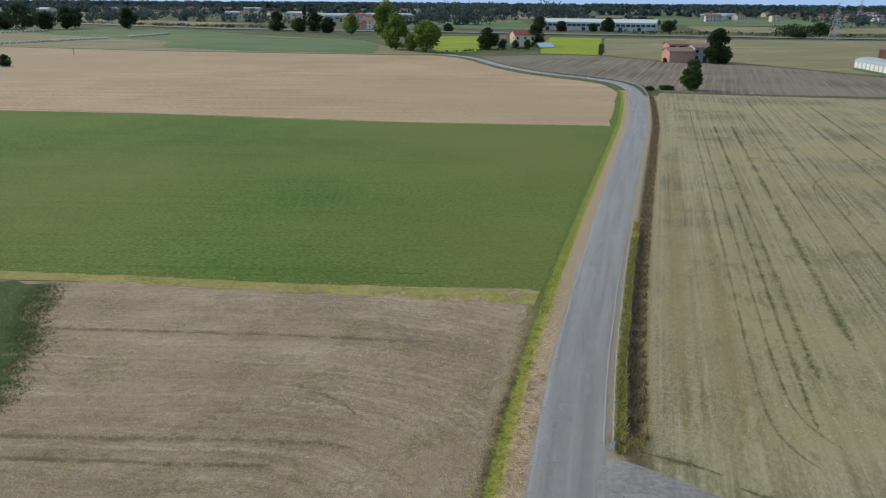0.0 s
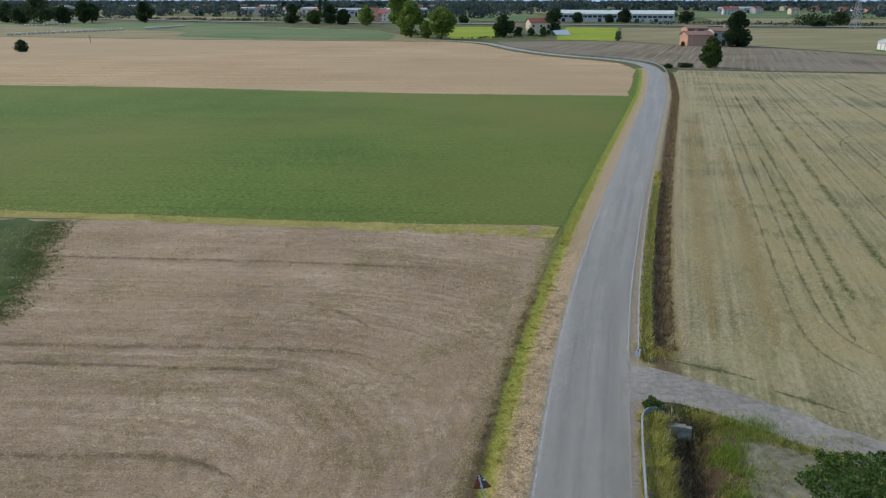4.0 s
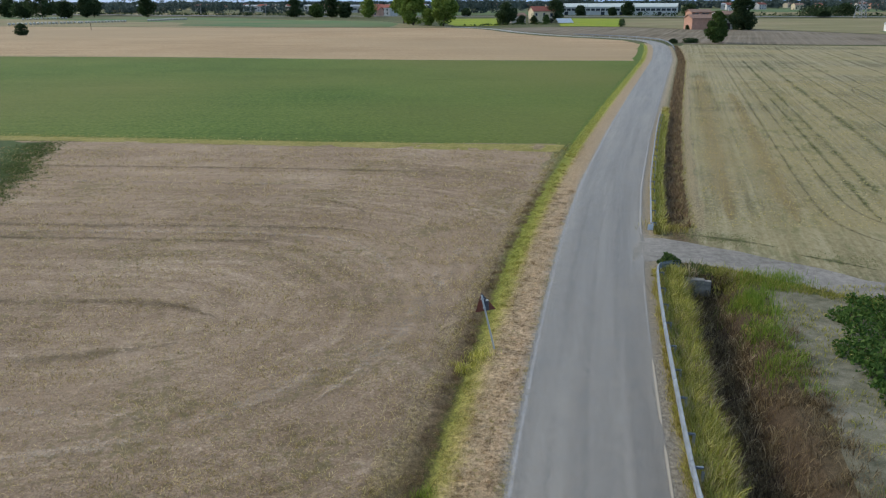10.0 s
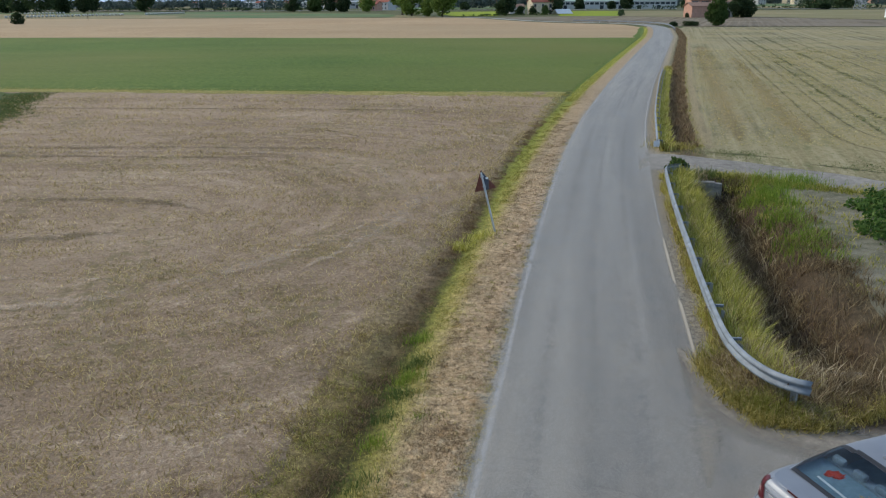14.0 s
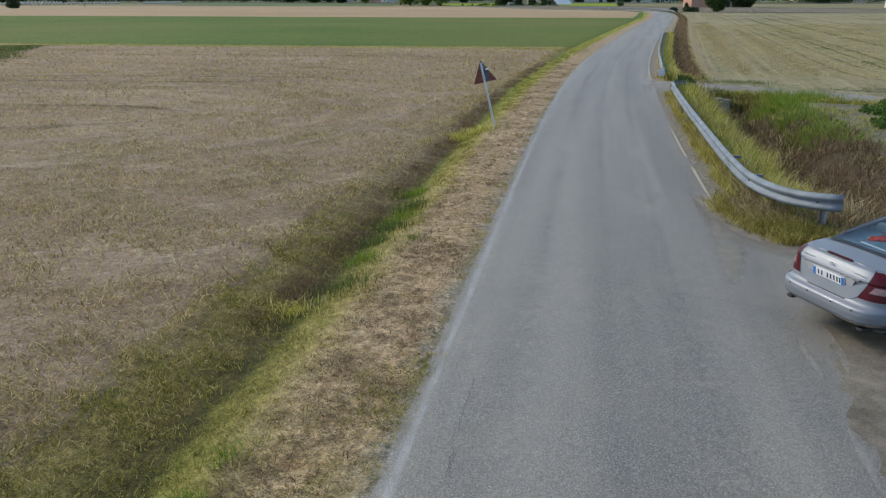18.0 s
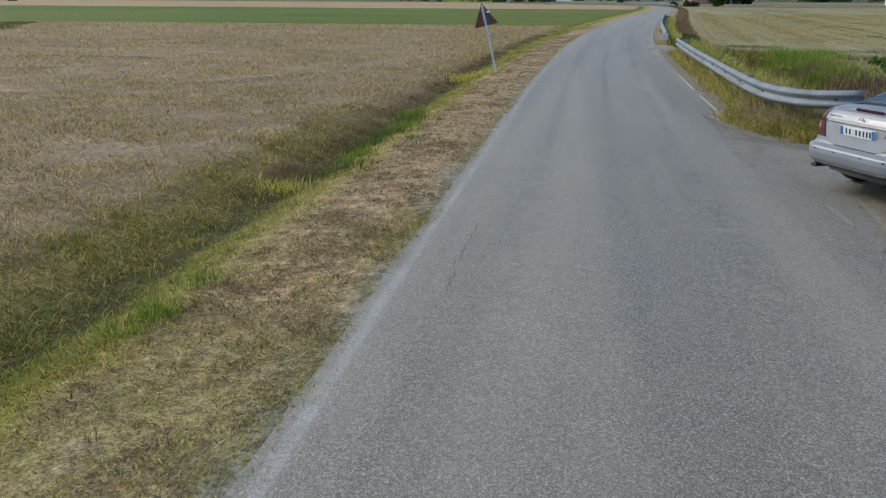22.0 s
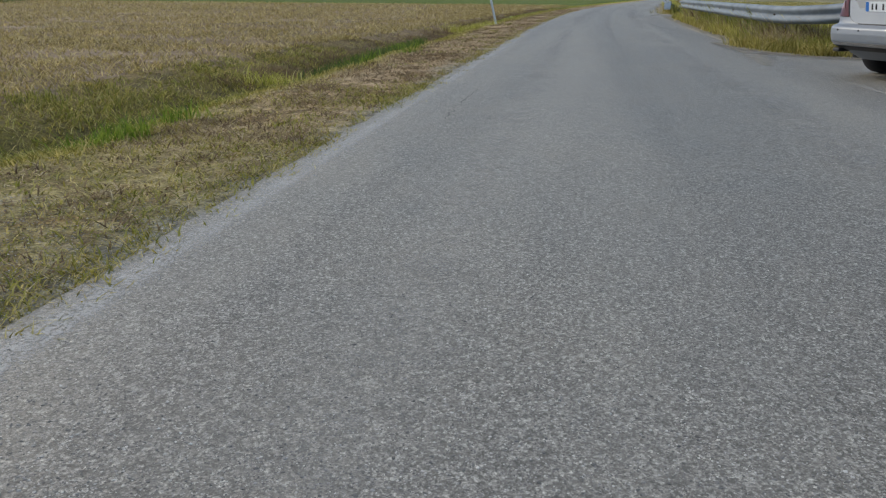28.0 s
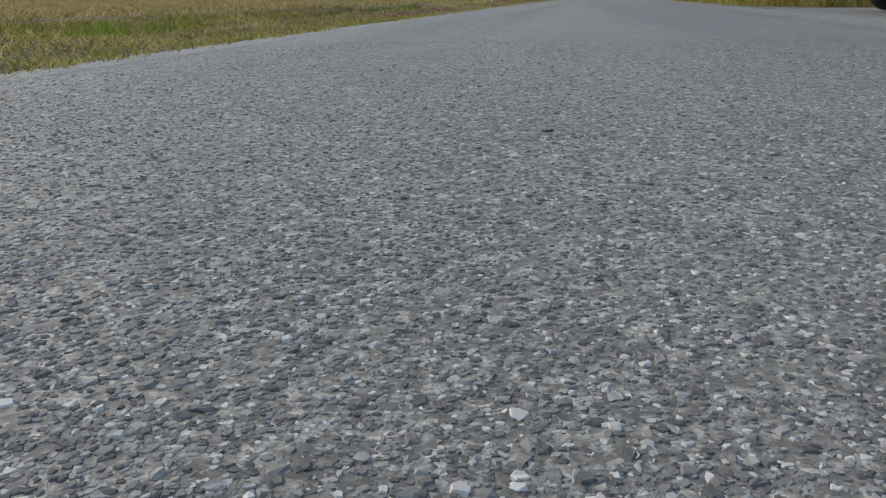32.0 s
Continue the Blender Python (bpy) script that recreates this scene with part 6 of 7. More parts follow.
post(-163, 326, 2.9, "slim dark pole standing in the tan field", 0.12, BARK)
for k in range(9):
    post(-420 + k * 62, 740 - k * 27 if k < 5 else 632 - (k - 4) * 12, 9, "tall grey lamp pole along the highway", 0.12)

BALE = plain("pale_wrapped_bale", (0.50, 0.49, 0.44), 0.7, 0, 0.3, 0.2, 2)


def bale_mesh():
    bm = bmesh.new()
    tube(bm, (-0.6, 0, 0.6), (0.6, 0, 0.6), 0.6, 0.6, 14)
    bmesh.ops.bevel(bm, geom=[e for e in bm.edges if len(e.link_faces) == 2 and max(len(f.verts) for f in e.link_faces) > 4], offset=0.08, segments=2, affect="EDGES")
    return bm


bale = smooth(part("bale", bale_mesh(), BALE))
tagged(bale, "pale round bale in a long row on the field", "bale", "rows of bales")
bale.matrix_basis = pose(-238, 400, 0.02, 0, 0, 20)
rng = random.Random(3)
for (xa, ya), (xb, yb), n in (((-240, 392), (-209, 464), 34), ((-204.6, 479), (-197.6, 530), 22), ((-311, 525), (-299, 568), 14)):
    for k in range(1, n):
        f = k / n
        copy_thing(bale, pose(xa + (xb - xa) * f + rng.uniform(-0.3, 0.3), ya + (yb - ya) * f, 0.03, 0, 0, rng.uniform(-20, 40)))

# ---- grasses, stubble and weeds ----
def blades(name, x, y, z, h, w, lean, material, label, seed, category="grass", rise=1.0):
    """Thin bent blades, one island each, standing at x, y, z."""
    rng = np.random.default_rng(seed)
    n = len(x)
    a = rng.uniform(0, 2 * math.pi, n)
    side = np.stack([np.cos(a), np.sin(a), np.zeros(n)], -1)
    b = a + math.pi / 2 + rng.normal(0, 0.7, n)
    out = np.stack([np.cos(b), np.sin(b), np.zeros(n)], -1) * (lean * rng.uniform(0.3, 1.3, n) * h)[:, None]
    p = np.stack([x, y, z - 0.01], -1)
    up = np.zeros((n, 3))
    up[:, 2] = h * rise
    ww = (w * rng.uniform(0.6, 1.4, n))[:, None] / 2
    mid = p + up * 0.55 + out * 0.35
    tip = p + up * np.sqrt(np.clip(1 - (lean * 0.5) ** 2, 0.05, 1)) + out
    V = np.stack([p - side * ww, p + side * ww, mid + side * ww * 0.8, mid - side * ww * 0.8, tip], 1).reshape(-1, 3)
    k = np.arange(n)[:, None] * 5
    F = np.concatenate([k + np.array([[0, 1, 2]]), k + np.array([[0, 2, 3]]), k + np.array([[3, 2, 4]])], 1).reshape(-1, 3)
    ob = arrays(name, V, F, material)
    return tagged(ob, label, category, kind="stuff")


def along_road(rng, n, d0, d1, y0, y1, side, soft=3.0, clump=0.0, keep=None):
    """Random places beside the road, denser near its southern end."""
    m = int(n * (2.2 if clump else 1.0))
    u = rng.uniform(0, 1, m)
    y = (y0 + soft) * ((y1 + soft) / (y0 + soft)) ** u - soft
    d = rng.uniform(d0, d1, m)
    x = off_road(side * (HALF + d), y)
    if clump:
        f = 0.5 + 0.5 * wobble(x, y, 2.6, clump) + 0.3 * wobble(x, y, 7.3, clump + 1)
        ok = rng.uniform(0, 1, m) < np.clip(f, 0.05, 1)
        x, y = x[ok], y[ok]
    return x[:n], y[:n]


DRY = blade_material("dry_grass", (0.13, 0.085, 0.045), (0.32, 0.24, 0.13), (0.52, 0.42, 0.25), (0.76, 0.64, 0.43))
DEAD = blade_material("dead_grass", (0.13, 0.088, 0.052), (0.25, 0.175, 0.10), (0.41, 0.30, 0.175))
OLIVE = blade_material("olive_grass", (0.15, 0.13, 0.028), (0.33, 0.285, 0.07), (0.52, 0.435, 0.14), (0.76, 0.64, 0.29))
GREEN = blade_material("verge_grass", (0.14, 0.15, 0.028), (0.28, 0.285, 0.058), (0.42, 0.395, 0.095), (0.56, 0.48, 0.18))
LUSH = blade_material("lush_grass", (0.10, 0.17, 0.02), (0.20, 0.29, 0.038), (0.32, 0.40, 0.08))
YELLOW = blade_material("yellow_reed_grass", (0.25, 0.255, 0.04), (0.45, 0.445, 0.08), (0.66, 0.61, 0.16), (0.85, 0.75, 0.35))
BANK = blade_material("bank_grass", (0.13, 0.135, 0.024), (0.245, 0.25, 0.045), (0.38, 0.365, 0.09), (0.57, 0.51, 0.20))
CHAFF = blade_material("stubble_straw", (0.15, 0.112, 0.040), (0.34, 0.262, 0.095), (0.54, 0.43, 0.18), (0.80, 0.66, 0.34))
WITHERED = blade_material("withered_grass", (0.08, 0.056, 0.034), (0.175, 0.125, 0.07), (0.29, 0.215, 0.12), (0.46, 0.37, 0.21))
CORNER = blade_material("low_green_leaves", (0.06, 0.10, 0.025), (0.10, 0.15, 0.04), (0.17, 0.20, 0.07))
BEET = blade_material("broad_leaves", (0.03, 0.075, 0.016), (0.07, 0.14, 0.026), (0.15, 0.23, 0.06))



def clumps(name, x, y, per, spread, h0, h1, wide, lean, material, label, seed, rise=1.0, category="grass", on=None):
    """Little bunches of blades round each place."""
    r = np.random.default_rng(seed)
    k = len(x)
    size = np.repeat(r.uniform(0.5, 1.5, k), per)
    bx = np.repeat(x, per) + r.normal(0, 1, k * per) * spread * size
    by = np.repeat(y, per) + r.normal(0, 1, k * per) * spread * size
    z = ground_z(bx, by) if on is None else np.maximum(ground_z(bx, by), on)
    return blades(name, bx, by, z, r.uniform(h0, h1, k * per) * size, (wide + np.zeros(k * per)) * (1 + 0.06 * by.clip(0)), lean, material, label, seed, category, rise)


R = np.random.default_rng(77)
# left verge: mown thatch, withered clumps, fresh bits
x, y = along_road(R, 50000, 0.0, 1.28, 3.5, 62, -1, 3, 1.0)
blades("dry_grass", x, y, ground_z(x, y), R.uniform(0.02, 0.07, len(x)), np.full(len(x), 0.006) + 0.0005 * y.clip(0), 1.2, DRY, "mown dry straw-coloured grass on the verge", 1, rise=0.4)
x, y = along_road(R, 2900, 0.12, 1.15, -2, 45, -1, 3, 4.0)
kept = R.uniform(0, 1, len(x)) < np.interp(y, [3, 7], [0.4, 1])
x, y = x[kept], y[kept]
clumps("dead_grass", x, y, 13, 0.045, 0.03, 0.09, 0.006, 1.2, DEAD, "dark withered clumps in the mown verge", 2, 0.5)
x, y = along_road(R, 1000, 0.1, 1.2, -2, 45, -1, 3, 2.0)
clumps("dry_grass", x, y, 12, 0.05, 0.03, 0.09, 0.006, 1.2, DRY, "pale straw clumps in the mown verge", 40, 0.5)
x, y = along_road(R, 600, 0.02, 1.0, -2, 40, -1, 3, 6.0)
clumps("verge_grass", x, y, 10, 0.04, 0.02, 0.07, 0.006, 0.9, GREEN, "sprigs of green grass in the dry verge", 41, 0.7)
x, y = along_road(R, 1500, 0.05, 1.2, -2, 8, -1, 3, 5.0)
clumps("olive_grass", x, y, 12, 0.05, 0.02, 0.07, 0.005, 1.0, OLIVE, "yellowish grass tufts in the verge", 49, 0.6)
x, y = along_road(R, 1100, -0.05, 0.5, -2, 8, -1, 3, 8.0)
clumps("verge_grass", x, y, 12, 0.04, 0.02, 0.06, 0.005, 1.0, GREEN, "fresh green tufts in the verge", 50, 0.7)
x, y = along_road(R, 900, -0.07, 0.12, -2, 34, -1, 3, 7.0)
clumps("verge_grass", x, y, 14, 0.035, 0.015, 0.06, 0.005, 1.0, OLIVE, "grass creeping over the asphalt's edge", 3, 0.6, on=-0.005)
x, y = along_road(R, 24000, 0.0, 1.3, -2, 5, -1, 3, 1.0)
blades("verge_grass", x, y, ground_z(x, y), R.uniform(0.015, 0.055, len(x)), np.full(len(x), 0.0045), 1.1, OLIVE, "yellowish short grass on the verge", 61, rise=0.5)
# inner bank
x, y = along_road(R, 1700, 1.12, 1.6, -2, 75, -1, 3, 3.0)
clumps("verge_grass", x, y, 13, 0.07, 0.03, 0.10, 0.006, 0.9, OLIVE, "yellowish grass on the brow of the ditch", 42, 0.6)
x, y = along_road(R, 2000, 1.36, 1.9, -2, 75, -1, 3, 2.2)
lawn = R.uniform(0, 1, len(x)) < np.interp(y, [6, 8, 18, 26], [1, 0.35, 0.35, 1])
clumps("verge_grass", x[lawn], y[lawn], 15, 0.055, 0.025, 0.085, 0.006, 1.0, BANK, "yellow-green grass on the inner ditch bank", 4, 0.8)
clumps("dry_grass", x[~lawn] + 0.08, y[~lawn], 13, 0.055, 0.02, 0.07, 0.006, 1.1, OLIVE, "short straw-coloured grass on the inner ditch bank", 53, 0.5)
# ditch bed and outer bank
x, y = along_road(R, 800, 1.95, 2.4, 8.5, 45, -1, 3, 7.5)
clumps("dead_grass", x, y, 13, 0.06, 0.04, 0.12, 0.006, 0.9, DEAD, "brown dead grass in the ditch", 6, 0.7)
x, y = along_road(R, 3400, 2.1, 3.3, -2, 60, -1, 3, 2.5)
close = -(x - line_x(y)) * line_cos(y) - HALF < np.interp(y, [12, 20, 60], [3.4, 2.75, 2.6])
x, y = x[close], y[close]
brown = R.uniform(0, 1, len(x)) < np.interp(y, [8, 12, 24, 34], [0.0, 0.55, 0.6, 0.2])
clumps("olive_grass", x[~brown], y[~brown], 13, 0.07, 0.03, 0.10, 0.006, 1.0, OLIVE, "olive grass on the outer ditch bank", 5, 0.6)
clumps("dead_grass", x[brown], y[brown], 13, 0.07, 0.03, 0.10, 0.006, 1.0, DEAD, "reddish brown withered grass on the outer ditch bank", 54, 0.6)
x, y = along_road(R, 1500, 1.9, 3.1, -2, 13, -1, 3, 8.5)
clumps("verge_grass", x, y, 13, 0.06, 0.03, 0.11, 0.006, 0.9, BANK, "greener clumps on the outer ditch bank", 43, 0.7)
x, y = along_road(R, 8000, 1.3, 2.05, 54, 203, -1, 3, 0.0)
blades("verge_grass", x, y, ground_z(x, y), R.uniform(0.06, 0.16, len(x)), np.full(len(x), 0.06), 1.1, YELLOW, "yellow-green grass strip beside the road", 7, rise=0.5)
# the verge behind the camera
for k, (d0, d1, n, h, m, lb) in enumerate(((0.0, 1.25, 9000, 0.06, DRY, "mown dry grass on the verge"), (1.2, 1.9, 7000, 0.1, GREEN, "yellow-green grass on the ditch bank"), (1.9, 3.3, 9000, 0.1, OLIVE, "olive grass on the outer ditch bank"))):
    x, y = along_road(R, n, d0, d1, -14, -2, -1, 40, 2.0)
    blades("verge_grass", x, y, ground_z(x, y), R.uniform(0.4, 1.0, len(x)) * h, np.full(len(x), 0.008), 1.1, m, lb, 60 + k, rise=0.6)
# field margin between stubble and crop
n = 15000
x, y = R.uniform(-75, 6.5, n), R.normal(60.0, 0.9, n)
y = y + np.interp(x, [-75, -28, -14, 6], [4.3, 0.4, -0.9, -2.4])
blades("margin_grass", x, y, np.full(n, 0.0), R.uniform(0.06, 0.2, n), np.full(n, 0.04), 1.2, OLIVE, "yellow-green uncut grass between two fields", 8, rise=0.4)
# ragged edge of the dense green corner
t = R.uniform(0, 1, 1500)
x = np.interp(t, [0, 0.3, 0.6, 0.8, 1], [-34.5, -32, -29.4, -27.5, -34]) + R.normal(0, 0.8, 1500)
y = np.interp(t, [0, 0.3, 0.6, 0.8, 1], [58.4, 51, 45, 39, 34.5]) + R.normal(0, 0.8, 1500)
clumps("corner_weeds", x, y, 12, 0.22, 0.04, 0.12, 0.016, 1.0, CORNER, "dark green weeds spreading into the stubble", 52, 0.6, "weeds", 0.03)
# stubble of the near field
n = 320000
y = 3.5 * (60.5 / 3.5) ** R.uniform(0, 1, n) - 3.5 + R.uniform(-1, 1, n)
y = np.clip(y, -1.5, 57.5)
x = off_road(-HALF - np.interp(y, [10, 18], [2.9, 2.4]), y) - R.uniform(0, 1, n) ** 1.15 * (0.80 * y + 7)
thin = 0.55 + 0.45 * wobble(x, y * 2.2, 0.9, 1.4) + 0.25 * wobble(x, y, 3.1, 2.2)
ok = R.uniform(0, 1, n) < np.clip(thin, 0.2, 1)
x, y = x[ok], y[ok]
big = 1 + 0.035 * y.clip(0)
blades("stubble", x, y, np.full(len(x), 0.015), R.uniform(0.04, 0.13, len(x)) * big, 0.008 * big, 1.0, CHAFF, "short cut stubble and loose straw on the field", 9, "stubble", 0.5)
x, y = along_road(R, 3600, 2.5, 6.5, -1.5, 30, -1, 3, 3.3)
reach = np.interp(y, [0, 6, 14], [4.2, 3.6, 0.8])
thin = R.uniform(0, 1, len(x)) > (((x - line_x(y)) * -line_cos(y) - HALF - 2.5) / reach).clip(0, 1) ** 0.6
clumps("olive_grass", x[thin], y[thin], 12, 0.07, 0.03, 0.10, 0.006, 1.1, OLIVE, "weedy grass creeping from the ditch into the stubble", 10, 0.5)
# tufts
def tuft(cx, cy, spread, n, h0, h1, material, label, seed, wide=0.012, lean=0.6):
    r = np.random.default_rng(seed)
    x, y = cx + r.normal(0, spread, n), cy + r.normal(0, spread, n)
    blades("grass_tuft", x, y, ground_z(x, y), r.uniform(h0, h1, n), np.full(n, wide * 0.8), lean, material, label, seed)


tuft(-2.0, 4.98, 0.09, 150, 0.07, 0.19, LUSH, "bright green clump of tall grass in the ditch", 21, 0.009, 0.8)
tuft(-2.1, 4.70, 0.08, 80, 0.06, 0.15, LUSH, "bright green clump of tall grass in the ditch", 22, 0.009, 0.8)
tuft(-1.9, 5.6, 0.10, 80, 0.08, 0.18, LUSH, "small bright green clump in the ditch", 23, 0.009)
tuft(-0.40, 21.15, 0.17, 260, 0.12, 0.28, YELLOW, "yellowish bushy weed in the ditch", 24, 0.016, 0.9)
tuft(0.05, 21.95, 0.22, 260, 0.10, 0.24, YELLOW, "yellowish bushy weed by the road sign", 25, 0.016, 0.9)
tuft(-2.18, 8.89, 0.16, 240, 0.08, 0.22, YELLOW, "pale green weed in the ditch", 26, 0.010, 0.9)
tuft(-1.62, 9.6, 0.2, 220, 0.07, 0.18, CORNER, "dark green weeds in the ditch", 27, 0.012)
for k, (gx, gy, sp, q) in enumerate(((-1.34, 12.37, 0.17, 300), (-1.25, 13.0, 0.17, 320), (-1.12, 13.6, 0.15, 260), (-1.16, 14.84, 0.15, 240), (-1.5, 11.6, 0.14, 200), (-1.55, 10.8, 0.13, 170))):
    tuft(gx, gy, sp, q, 0.07, 0.2, LUSH if k % 2 else CORNER, "dense green weeds in the ditch bed", 170 + k, 0.012)
tuft(-0.88, 11.45, 0.07, 70, 0.04, 0.1, LUSH, "small fresh green tuft on the verge", 28, 0.008)
tuft(-3.38, 6.48, 0.16, 150, 0.05, 0.14, BANK, "green weeds in the stubble", 29, 0.01)
tuft(-4.3, 7.6, 0.2, 120, 0.04, 0.12, GREEN, "green weeds in the stubble", 30, 0.01)

# right side: before the rail, between rail and ditch, in the ditch
def behind_rail(n, d0, d1, y0, y1, seed, clump):
    """Places behind the first guard rail, measured from its line."""
    r = np.random.default_rng(seed)
    y = r.uniform(y0, y1, n)
    rail = np.interp(y, [11.78, 12.12, 12.7, 13.37, 14.12, 15.95, 18.7, 22.45, 25.9, 28.3, 29.6], [5.12, 4.95, 4.81, 4.76, 4.80, 5.03, 5.43, 5.99, 6.55, 6.98, 7.5])
    x = rail + r.uniform(d0, d1, n)
    ok = r.uniform(0, 1, n) < np.clip(0.55 + 0.5 * wobble(x, y, 2.6, clump) + 0.3 * wobble(x, y, 6.1, clump + 2), 0.06, 1)
    return x[ok], y[ok]


x, y = along_road(R, 700, 0.36, 0.64, 13.3, 30, 1, 3, 5.0)
clumps("dry_grass", x, y, 14, 0.06, 0.06, 0.20, 0.007, 0.9, OLIVE, "dry olive grass in front of the guard rail", 11)
x, y = along_road(R, 240, 0.38, 0.64, 13.3, 30, 1, 3, 8.0)
clumps("verge_grass", x, y, 13, 0.06, 0.08, 0.26, 0.007, 0.9, YELLOW, "yellow-green clumps in front of the guard rail", 44)
x, y = behind_rail(1300, 0.22, 0.95, 12.3, 29.6, 12, 1.0)
clumps("reed_grass", x, y, 17, 0.06, 0.22, 0.52, 0.009, 0.7, YELLOW, "tall yellow-green grass behind the guard rail", 12)
x, y = behind_rail(1000, 0.10, 1.25, 12.1, 29.6, 13, 4.0)
clumps("olive_grass", x, y, 15, 0.07, 0.20, 0.48, 0.008, 0.8, DRY, "tall straw-coloured grass behind the guard rail", 45)
x, y = behind_rail(750, 0.2, 1.2, 14, 29.6, 14, 6.0)
clumps("lush_grass", x, y, 16, 0.08, 0.30, 0.62, 0.010, 0.6, BANK, "tall green grass behind the guard rail", 46)
x, y = behind_rail(240, 0.2, 0.9, 13.6, 29.4, 19, 11.0)
clumps("lush_grass", x, y, 16, 0.08, 0.18, 0.45, 0.010, 0.8, LUSH, "fresh green patches in the tall grass behind the rail", 55)
x, y = behind_rail(420, 0.05, 1.3, 11.9, 15.5, 20, 7.0)
clumps("dry_grass", x, y, 16, 0.07, 0.20, 0.45, 0.008, 0.8, DRY, "tan dry grass inside the rail's bend", 56)
x, y = behind_rail(2100, 1.0, 2.6, 13.0, 29.4, 15, 2.0)
clumps("dead_grass", x, y, 14, 0.10, 0.10, 0.34, 0.008, 1.0, WITHERED, "brown withered grass in the deep ditch", 13)
x, y = behind_rail(230, 0.9, 2.8, 12.2, 29.4, 16, 5.0)
clumps("dry_grass", x, y, 16, 0.10, 0.16, 0.45, 0.008, 1.0, DRY, "dry straw tufts hanging into the ditch", 47)
x, y = behind_rail(95, 2.9, 4.3, 19.5, 29.4, 17, 8.0)
clumps("lush_grass", x, y, 16, 0.11, 0.14, 0.42, 0.010, 0.7, LUSH, "green grass on the far ditch bank", 14)
x, y = behind_rail(1000, 2.0, 4.3, 12.0, 25, 18, 9.0)
clumps("olive_grass", x, y, 14, 0.11, 0.10, 0.32, 0.008, 0.9, WITHERED, "brown grass round the ditch end", 15)
# grass round the rail's near end
n = 560
t = R.uniform(0, 0.68, n)
cx = np.interp(t, [0, 0.25, 0.5, 0.75, 1], [4.35, 4.45, 4.85, 5.6, 7.2])
cy = np.interp(t, [0, 0.25, 0.5, 0.75, 1], [13.6, 12.2, 11.35, 11.25, 12.2])
x, y = cx + R.normal(0, 0.15, n) + 0.30, cy + R.normal(0, 0.15, n) + 0.32
green = wobble(x, y, 2.4, 0.7) + R.normal(0, 0.4, n) > 0.1
clumps("verge_grass", x[green], y[green], 16, 0.06, 0.10, 0.28, 0.008, 1.0, BANK, "drooping green grass under the rail's bend", 16)
clumps("olive_grass", x[~green], y[~green], 16, 0.06, 0.10, 0.28, 0.008, 1.0, DRY, "drooping tan grass under the rail's bend", 57)
n = 760
t = R.uniform(0, 1, n)
x = np.interp(t, [0, 0.25, 0.5, 0.75, 1], [4.4, 4.5, 4.85, 5.55, 7.2]) + R.normal(0, 0.12, n)
y = np.interp(t, [0, 0.25, 0.5, 0.75, 1], [13.6, 12.3, 11.5, 11.3, 12.2]) + R.normal(0, 0.12, n)
clumps("olive_grass", x, y, 14, 0.07, 0.06, 0.22, 0.007, 1.1, OLIVE, "dry brown grass at the rail's foot", 48)
n = 900
x, y = R.uniform(5.0, 8.4, n), R.uniform(11.5, 14.2, n)
ok = y > 11.4 + 0.3 * np.abs(x - 5.2)
clumps("olive_grass", x[ok], y[ok], 13, 0.09, 0.12, 0.34, 0.008, 0.9, WITHERED, "brown grass behind the rail's bend", 17)
tree(7.85, 30.2, 0.7, 1.0, 131, LEAF, "dark green bushy weed at the rail's far end", 0.05, 900, 0.05, name="bush")
for k, (gx, gy) in enumerate(((4.62, 12.05), (4.95, 11.75), (5.35, 11.7), (4.5, 12.7), (5.75, 11.85))):
    tuft(gx, gy, 0.16, 170, 0.12, 0.30, LUSH if k in (1, 2) else BANK, "green tuft at the foot of the rail", 160 + k, 0.012, 0.9)
tuft(8.9, 30.1, 0.4, 700, 0.10, 0.32, CORNER, "green weeds above the culvert", 32, 0.02, 0.7)
tuft(10.0, 29.2, 0.5, 900, 0.10, 0.34, BANK, "green weeds beside the track", 33, 0.02, 0.7)
tuft(10.0, 27.0, 0.45, 900, 0.2, 0.5, LUSH, "tall bright green grass by the ditch", 34, 0.02, 0.55)
tuft(11.8, 28.9, 0.6, 1100, 0.12, 0.4, LUSH, "green weeds beside the track", 35, 0.02, 0.6)
tuft(9.7, 24.0, 0.4, 550, 0.15, 0.42, LUSH, "tall bright green grass by the ditch", 36, 0.018, 0.55)
tuft(9.3, 21.4, 0.4, 550, 0.15, 0.42, LUSH, "tall bright green grass by the ditch", 37, 0.018, 0.55)
# garden weeds and the leafy crop
for k, (gx, gy, sp, m) in enumerate(((11.0, 25.6, 0.35, GREEN), (10.6, 23.2, 0.25, LUSH), (12.0, 22.2, 0.3, GREEN), (10.2, 19.6, 0.35, GREEN), (11.5, 18.2, 0.3, LUSH), (9.8, 17.0, 0.3, GREEN), (11.2, 15.4, 0.4, GREEN), (9.2, 15.2, 0.25, LUSH))):
    tuft(gx, gy, sp, 260, 0.04, 0.14, m, "low green weeds on the garden soil", 140 + k, 0.016, 0.9)
n = 420
t = R.uniform(0, 1, n)
x = np.interp(t, [0, 0.3, 0.6, 1], [9.4, 11.2, 14.0, 19.0]) + R.normal(0, 0.3, n)
y = np.interp(t, [0, 0.3, 0.6, 1], [30.2, 29.0, 26.9, 22.4]) + R.normal(0, 0.25, n)
clumps("track_grass", x, y, 14, 0.10, 0.06, 0.22, 0.008, 0.9, GREEN, "green grass along the edge of the farm track", 150)
n = 9000
x, y = R.uniform(8.9, 16, n), R.uniform(12, 28.5, n)
